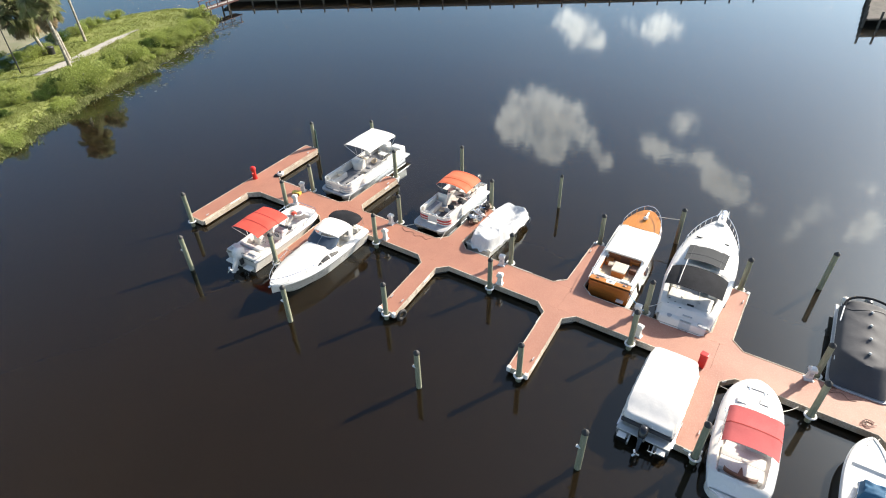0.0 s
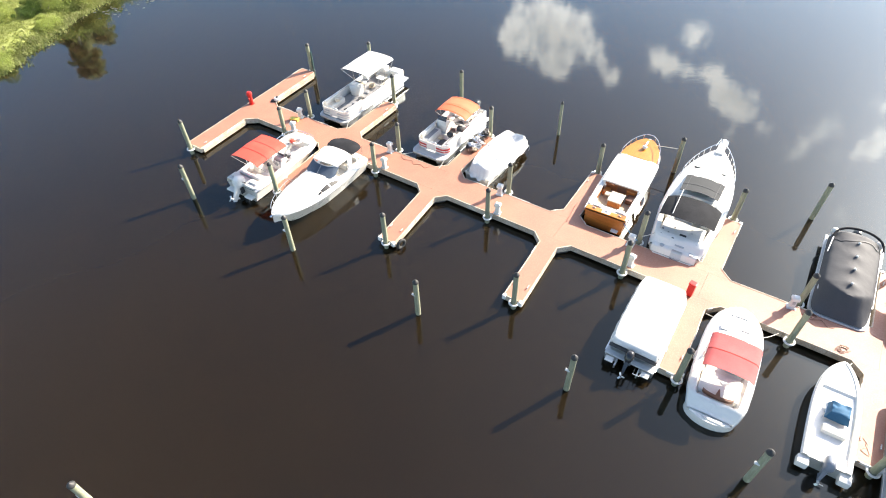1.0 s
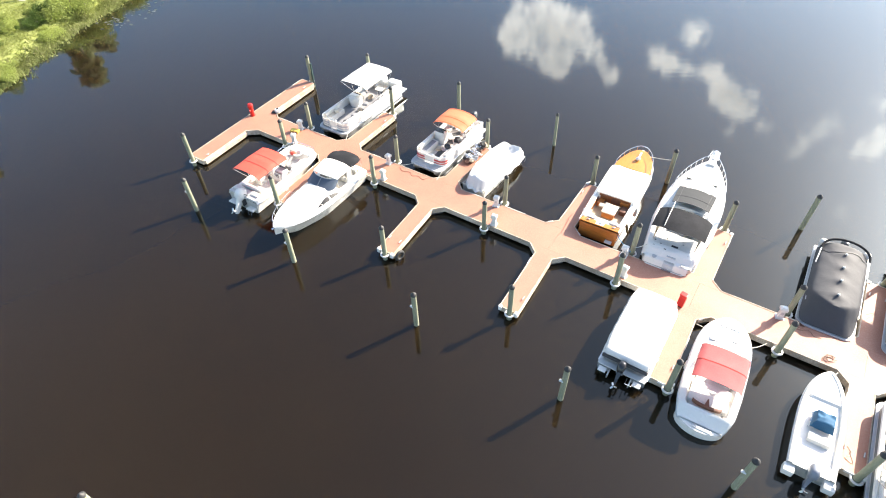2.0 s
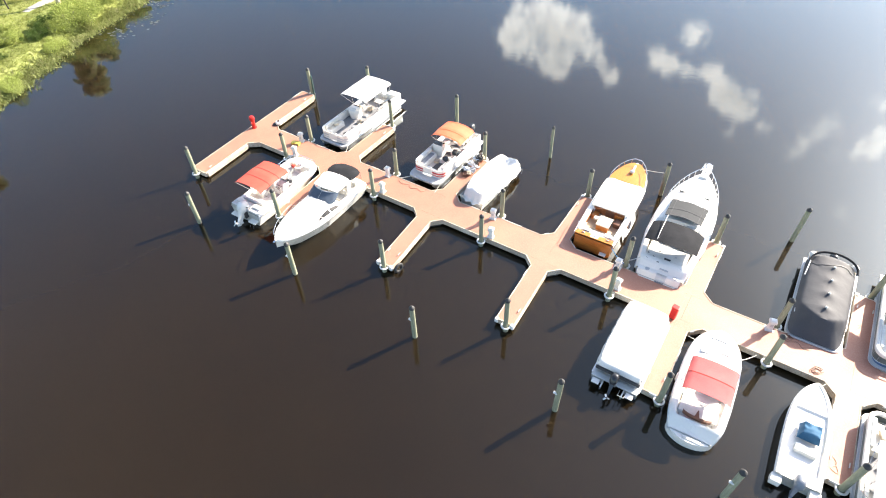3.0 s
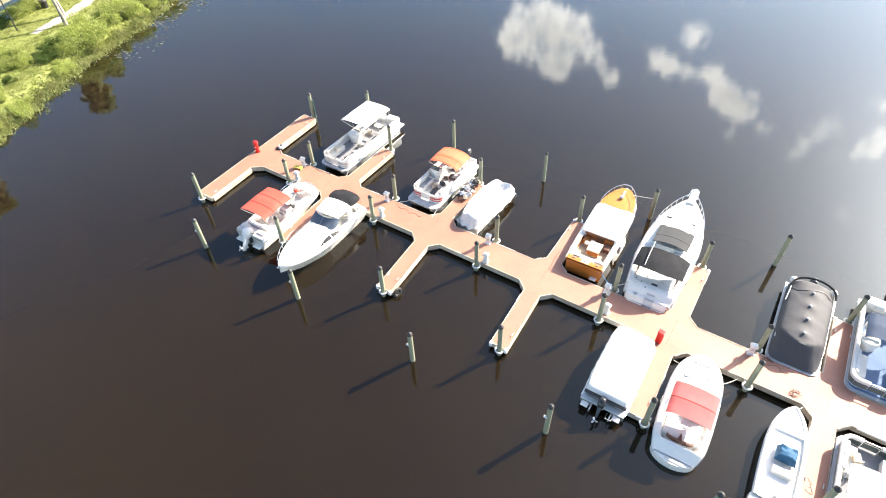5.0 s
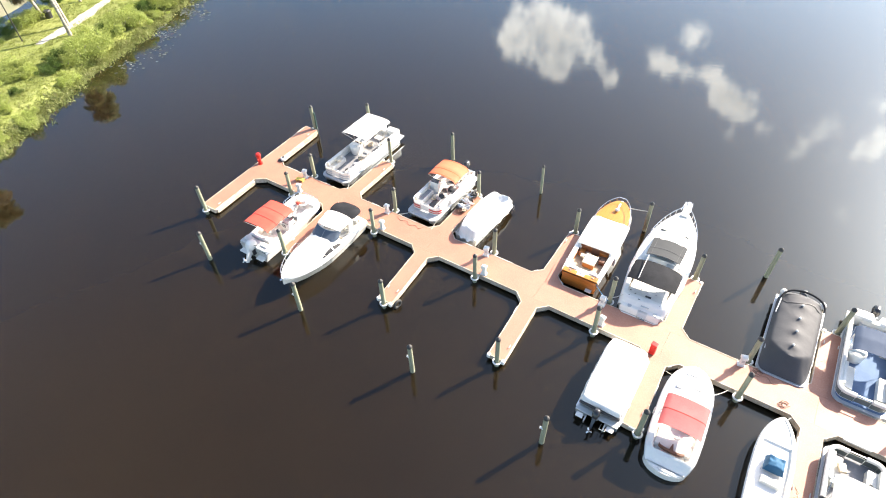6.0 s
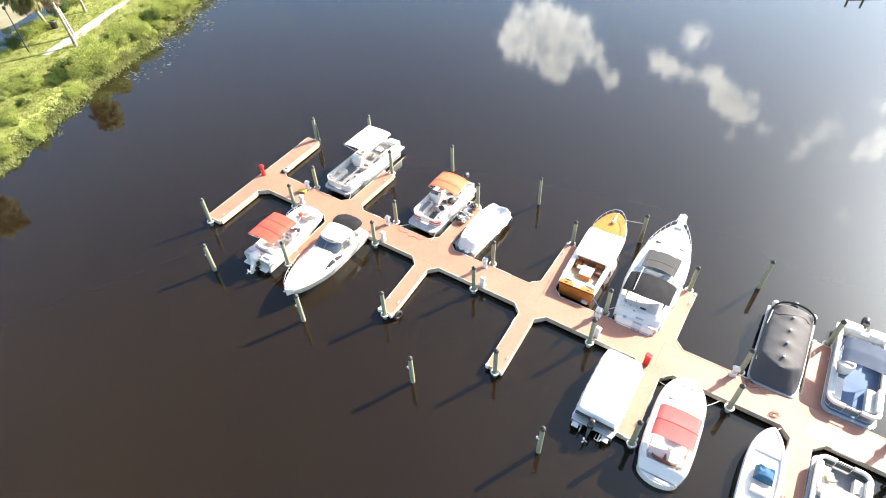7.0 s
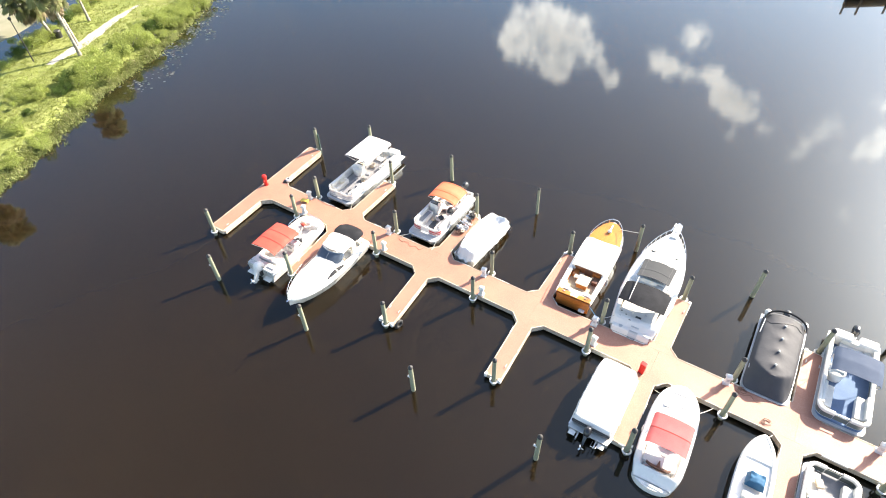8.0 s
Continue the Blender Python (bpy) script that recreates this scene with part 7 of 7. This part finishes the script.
def build_shrubs():
    light = [shrub_mesh(k) for k in range(4)]
    dark = [shrub_mesh(20 + k, 3600, DARK_SHRUB) for k in range(2)]
    stems = stem_mesh()
    rng = random.Random(12)

    def shrub(x, y, size, tall, me, label):
        s = thing("shrub", pose(x, y, bank_z(x, y) - 0.05, 0, 0, rng.uniform(0, 360)) @ Matrix.Diagonal((size, size, tall, 1)), label, "shrub", "bank shrubs")
        part_data("foliage", me, s)
        part_data("stems", stems, s)
    bright, deep = "bright green leafy shrub on the grassy bank", "dark green low shrub at the water's edge"
    for y in [33 + 1.7 * k for k in range(30)]:          # a broken fringe along the waterside
        x = shore(y) - 0.9 + rng.uniform(-0.5, 0.3)
        big = 0.9 + 0.5 * (1 if y > 70 else 0) * rng.uniform(0.5, 1)
        if (y > 68 and rng.random() < 0.5) or rng.random() < 0.22:
            shrub(x - 0.3 * big, y, big * rng.uniform(0.9, 1.3), big * rng.uniform(0.7, 1.1), rng.choice(light), bright)
    for x, y, s in ((-37.2, 55.2, 2.2), (-36.0, 56.9, 1.7), (-35.4, 61.2, 1.9), (-34.6, 63.2, 1.7), (-34.0, 67.8, 1.8), (-33.4, 70.2, 1.4), (-38.4, 58.6, 0.9), (-37.4, 61.5, 0.9), (-36.6, 66.0, 1.0), (-42.0, 51.9, 1.4), (-41.2, 50.7, 1.2), (-39.6, 45.0, 1.1), (-37.9, 53.2, 1.3)):
        shrub(x, y, s, s * 0.9, rng.choice(light), bright)
    for x, y, s in ((-38.5, 51.6, 0.9), (-38.7, 53.6, 1.3), (-36.3, 60.4, 1.1), (-34.8, 66.2, 1.1), (-40.0, 47.5, 0.6)):
        shrub(x, y, s, s, rng.choice(dark), deep)
    for x, y in ((-47.8, 60.5), (-47.6, 62.6), (-46.8, 64.6), (-48.2, 66.5), (-47.5, 69.5), (-47.0, 72.5), (-46.4, 75.5), (-48.6, 58.0), (-47.9, 78.0), (-45.0, 80.0)):
        s = rng.uniform(0.9, 1.5)
        shrub(x + rng.uniform(-0.4, 0.4), y, s, s * rng.uniform(0.8, 1.2), rng.choice(light + dark), "leafy shrub on the lagoon side of the bank")


build_shrubs()


def build_grass():
    rng = random.Random(6)
    verts, faces = [], []

    def blade(x, y, z, h, lean, w):
        a = rng.uniform(0, 6.28)
        dx, dy = math.cos(a), math.sin(a)
        i = len(verts)
        verts.extend(((x - dy * w, y + dx * w, z), (x + dy * w, y - dx * w, z), (x + dx * lean, y + dy * lean, z + h)))
        faces.append((i, i + 1, i + 2))
    for _ in range(15000):
        y = rng.uniform(31, 84)
        a, b = back(y) + 0.4, shore(y) - 0.1
        x = rng.uniform(a, b)
        z = bank_z(x, y)
        if z < -0.05:
            continue
        if abs(x - (-42.9 + 0.17 * (y - 58))) < 0.45 and 57.5 < y < 74:
            continue
        edge = shore(y) - x < 1.6
        n = 0.5 + 0.5 * noise.noise(Vector((x * 0.35, y * 0.35, 4)))
        h0 = (0.07 + 0.14 * n) * (1.4 if edge else 1)
        for _ in range(4):
            blade(x + rng.gauss(0, 0.12), y + rng.gauss(0, 0.12), z - 0.02, h0 * rng.uniform(0.6, 1.2), rng.uniform(0.1, 0.4), rng.uniform(0.025, 0.06))
    field = len(faces)
    for _ in range(5200):          # taller growth hanging over the water's edge
        y = rng.uniform(31, 83)
        n = 0.5 + 0.5 * noise.noise(Vector((y * 0.5, 1, 8)))
        x = shore(y) - 0.7 + rng.gauss(0, 0.45) + 0.9 * (n - 0.4)
        z = max(bank_z(x, y), -0.05)
        for _ in range(4):
            blade(x + rng.gauss(0, 0.15), y + rng.gauss(0, 0.15), z - 0.02, (0.14 + 0.32 * n) * rng.uniform(0.5, 1.2), rng.uniform(0.15, 0.5), rng.uniform(0.05, 0.11))
    me = bpy.data.meshes.new("grass")
    me.from_pydata(verts, [], faces)
    me.materials.append(GRASS)
    me.materials.append(REED)
    me.polygons.foreach_set("material_index", [0] * field + [1] * (len(faces) - field))
    tagged(new("grass", me), "rough yellow-green grass over the bank", "grass", kind="stuff")
    # lily pads off the bank
    bm = bmesh.new()
    for k in range(420):
        if k % 14 == 0:
            cy = rng.gauss(68, 6.5)
            cx = shore(cy) + 0.4 + abs(rng.gauss(1.3, 1.5))
        x, y = cx + rng.gauss(0, 0.55), cy + rng.gauss(0, 0.9)
        r = rng.uniform(0.05, 0.15)
        c = [bm.verts.new((x + r * math.cos(a) * 1.2, y + r * math.sin(a), 0.012 + rng.uniform(0, 0.008))) for a in (0.3 + 5.7 * k / 8 for k in range(9))]
        bm.faces.new(c)
    me = bpy.data.meshes.new("lily_pads")
    bm.to_mesh(me)
    bm.free()
    me.materials.append(LILY)
    tagged(new("lily_pads", me), "scattered pale lily pads floating off the bank", "lily pads", kind="stuff")


build_grass()


def frond_mesh(seed, mat):
    """One fan frond: a curved stalk and a pleated spray of leaf blades."""
    rng = random.Random(seed)
    bm = bmesh.new()
    tube([(0, 0, 0), (0.45, 0, 0.22), (0.9, 0, 0.28)], 0.03, bm, 5, 0.015)
    for k in range(30):
        a = radians(-130 + 260 * k / 29)
        l = (0.95 if abs(a) < 1.5 else 0.75) * rng.uniform(0.8, 1.1)
        d = Vector((math.cos(a), math.sin(a), 0))
        s = Vector((-d.y, d.x, 0)) * 0.032
        p0, p1, p2 = Vector((0.9, 0, 0.28)), Vector((0.9, 0, 0.28)) + d * l * 0.6 + Vector((0, 0, 0.02)), Vector((0.9, 0, 0.28)) + d * l + Vector((0, 0, -0.38 * rng.uniform(0.6, 1.3)))
        v = [bm.verts.new(q) for q in (p0 - s * 0.3, p0 + s * 0.3, p1 + s, p2, p1 - s)]
        bm.faces.new(v)
    me = bpy.data.meshes.new("frond")
    bm.to_mesh(me)
    bm.free()
    me.materials.append(mat)
    return me


def build_palms():
    fronds = [frond_mesh(k, FROND) for k in range(3)]
    dead = frond_mesh(7, DEAD_FROND)

    def palm(x, y, height, dx, dy, seed, crown=1.0, thick=0.2, n=36):
        rng = random.Random(seed)
        p = thing("palm_tree", pose(x, y, bank_z(x, y) - 0.1), "tall cabbage palm with grey ringed trunk and drooping fan fronds", "palm tree", "bank palms")
        rings = []
        for i in range(21):
            t = i / 20
            c = Vector((dx * t * t, dy * t * t, height * t))
            r = thick * (1.25 - 0.35 * min(t * 4, 1)) * (1 + 0.06 * (i % 2))
            rings.append([c + Vector((r * math.cos(a), r * math.sin(a), 0)) for a in (2 * math.pi * j / 10 for j in range(10))])
        part("trunk", loft(rings), TRUNK, p, smooth=True)
        top = Vector((dx, dy, height))
        for k in range(n):
            el = rng.uniform(-80, 70) if k > 8 else rng.uniform(30, 85)
            m = Matrix.Translation(top + Vector((0, 0, rng.uniform(-0.35, 0.15)))) @ Matrix.Rotation(k * 2.399, 4, "Z") @ Matrix.Rotation(radians(-el), 4, "Y") @ Matrix.Rotation(rng.uniform(-0.5, 0.5), 4, "X") @ Matrix.Diagonal((*[crown * rng.uniform(0.85, 1.2)] * 3, 1))
            part_data("frond", dead if el < -25 and k % 3 else fronds[k % 3], p, m)
    palm(-40.7, 60.0, 7.4, -0.4, -0.2, 1, 1.1, 0.17, 44)
    palm(-42.2, 62.6, 5.4, -0.9, 0.3, 2, 1.15, 0.19, 44)
    palm(-46.5, 65.2, 4.3, -0.9, -0.6, 3, 1.25, 0.2, 48)
    palm(-44.0, 69.6, 8.4, -0.6, 0.6, 4, 1.05, 0.14, 56)
    palm(-46.8, 68.5, 5.6, -0.5, 0.5, 5, 1.2, 0.19, 44)
    palm(-42.4, 40.2, 6.3, 0.2, 0.1, 6, 1.15)


build_palms()


def lamp_post():
    p = thing("lamp_post", pose(-45.4, 58.8, bank_z(-45.4, 58.8)), "slim black lamp post leaning beside the path", "lamp post")
    part("pole", tube([(0, 0, -0.1), (0.02, 0, 2.4), (0.02, 0, 4.6)], 0.07, seg=8, taper=0.045), IRON, p, smooth=True)
    part("head", loft([[(r * math.cos(a), r * math.sin(a), z) for a in (2 * math.pi * j / 10 for j in range(10))] for r, z in ((0.06, 4.58), (0.15, 4.66), (0.17, 4.85), (0.05, 4.95))]), IRON, p)


def litter_bin():
    b = thing("litter_bin", pose(-45.5, 65.0, bank_z(-45.5, 65.0)), "dark round litter bin standing beside the path", "bin")
    part("drum", loft([[(r * math.cos(a), r * math.sin(a), z) for a in (2 * math.pi * j / 12 for j in range(12))] for r, z in ((0.36, 0), (0.41, 0.72), (0.43, 0.77), (0.34, 0.88))]), IRON, b, smooth=True)


lamp_post()
litter_bin()

# ---- far piers ----


def far_pier():
    p = thing("boardwalk", Matrix(), "long dark timber boardwalk on piles across the basin", "pier", kind="structure")
    x0, x1, yf = -33.5, 46.5, 88.2
    edge = lambda x: yf + 0.006 * abs(x - 5)
    n = 40
    for a, b, z0, z1, mat, name in ((0.0, 7.5, 0.58, 0.76, OLD_TIMBER, "deck"), (-0.14, -0.01, 0.5, 0.8, OLD_TIMBER, "edge_beam"), (7.51, 7.65, 0.5, 0.8, OLD_TIMBER, "edge_beam")):
        rings = []
        for i in range(n + 1):
            x = x0 + (x1 - x0) * i / n
            rings.append([(x, edge(x) + a, z0), (x, edge(x) + b, z0), (x, edge(x) + b, z1), (x, edge(x) + a, z1)])
        part(name, loft(rings), mat, p)
    x = x0 + 1.2
    post = mesh_of("pile", tube([(0, 0, -1), (0, 0, 1.2)], 0.13, seg=8), OLD_TIMBER, True)
    while x < x1:
        part_data("pile", post, p, pose(x, edge(x) - 0.28, 0))
        part_data("pile", post, p, pose(x, edge(x) + 7.8, 0))
        x += 3.5


def footbridge():
    b = thing("footbridge", pose(-33.5, 82.2, 0, 0, 0, -26), "red-brown timber footbridge from the bank to the boardwalk", "bridge", kind="structure")
    part("deck", box((0, 2.6, 1.02), (1.5, 6.4, 0.12), 0.02), RED_BRIDGE, b)
    part("walk_strip", box((0, 2.6, 1.088), (0.6, 6.0, 0.012), 0.002), PATH_SAND, b, "pale worn walking strip")
    for s in (-1, 1):
        part("handrail", tube([(s * 0.72, -0.5, 2.0), (s * 0.72, 5.7, 2.0)], 0.05), RED_BRIDGE, b)
        for y in (-0.3, 1.6, 3.5, 5.4):
            part("rail_post", box((s * 0.72, y, 1.6), (0.09, 0.09, 0.95), 0.01), RED_BRIDGE, b)
        for y in (0.2, 3.6):
            part("pile", tube([(s * 0.6, y, -1), (s * 0.6, y, 1.05)], 0.12, seg=8), OLD_TIMBER, b)


def side_pier():
    p = thing("timber_pier", pose(50.1, 70.6, 0), "dark weathered timber pier platform on piles", "pier", kind="structure")
    run = lambda a, c: (a * 1.0 + c * 0.54, a * 0.02 + c * 0.84)          # along its front, along its side
    part("deck", prism([run(0, 0), run(16, 0), run(16, 20), run(0, 20)], 0.86, 1.04), OLD_TIMBER, p)
    for a, b in ((run(0, -0.06), run(16, -0.06)), (run(-0.06, 0), run(-0.06, 20))):
        part("edge_beam", tube([(*a, 0.96), (*b, 0.96)], 0.14, seg=4), OLD_TIMBER, p)
    tall = mesh_of("pile", tube([(0, 0, -1), (0, 0, 1.9)], 0.13, seg=8), OLD_TIMBER, True)
    for k in range(5):
        part_data("pile", tall, p, pose(*run(1.6 + 3.4 * k, -0.3), 0))
    for k in range(7):
        part_data("pile", tall, p, pose(*run(-0.3, 0.2 + 3.0 * k), 0))


far_pier()
footbridge()
side_pier()
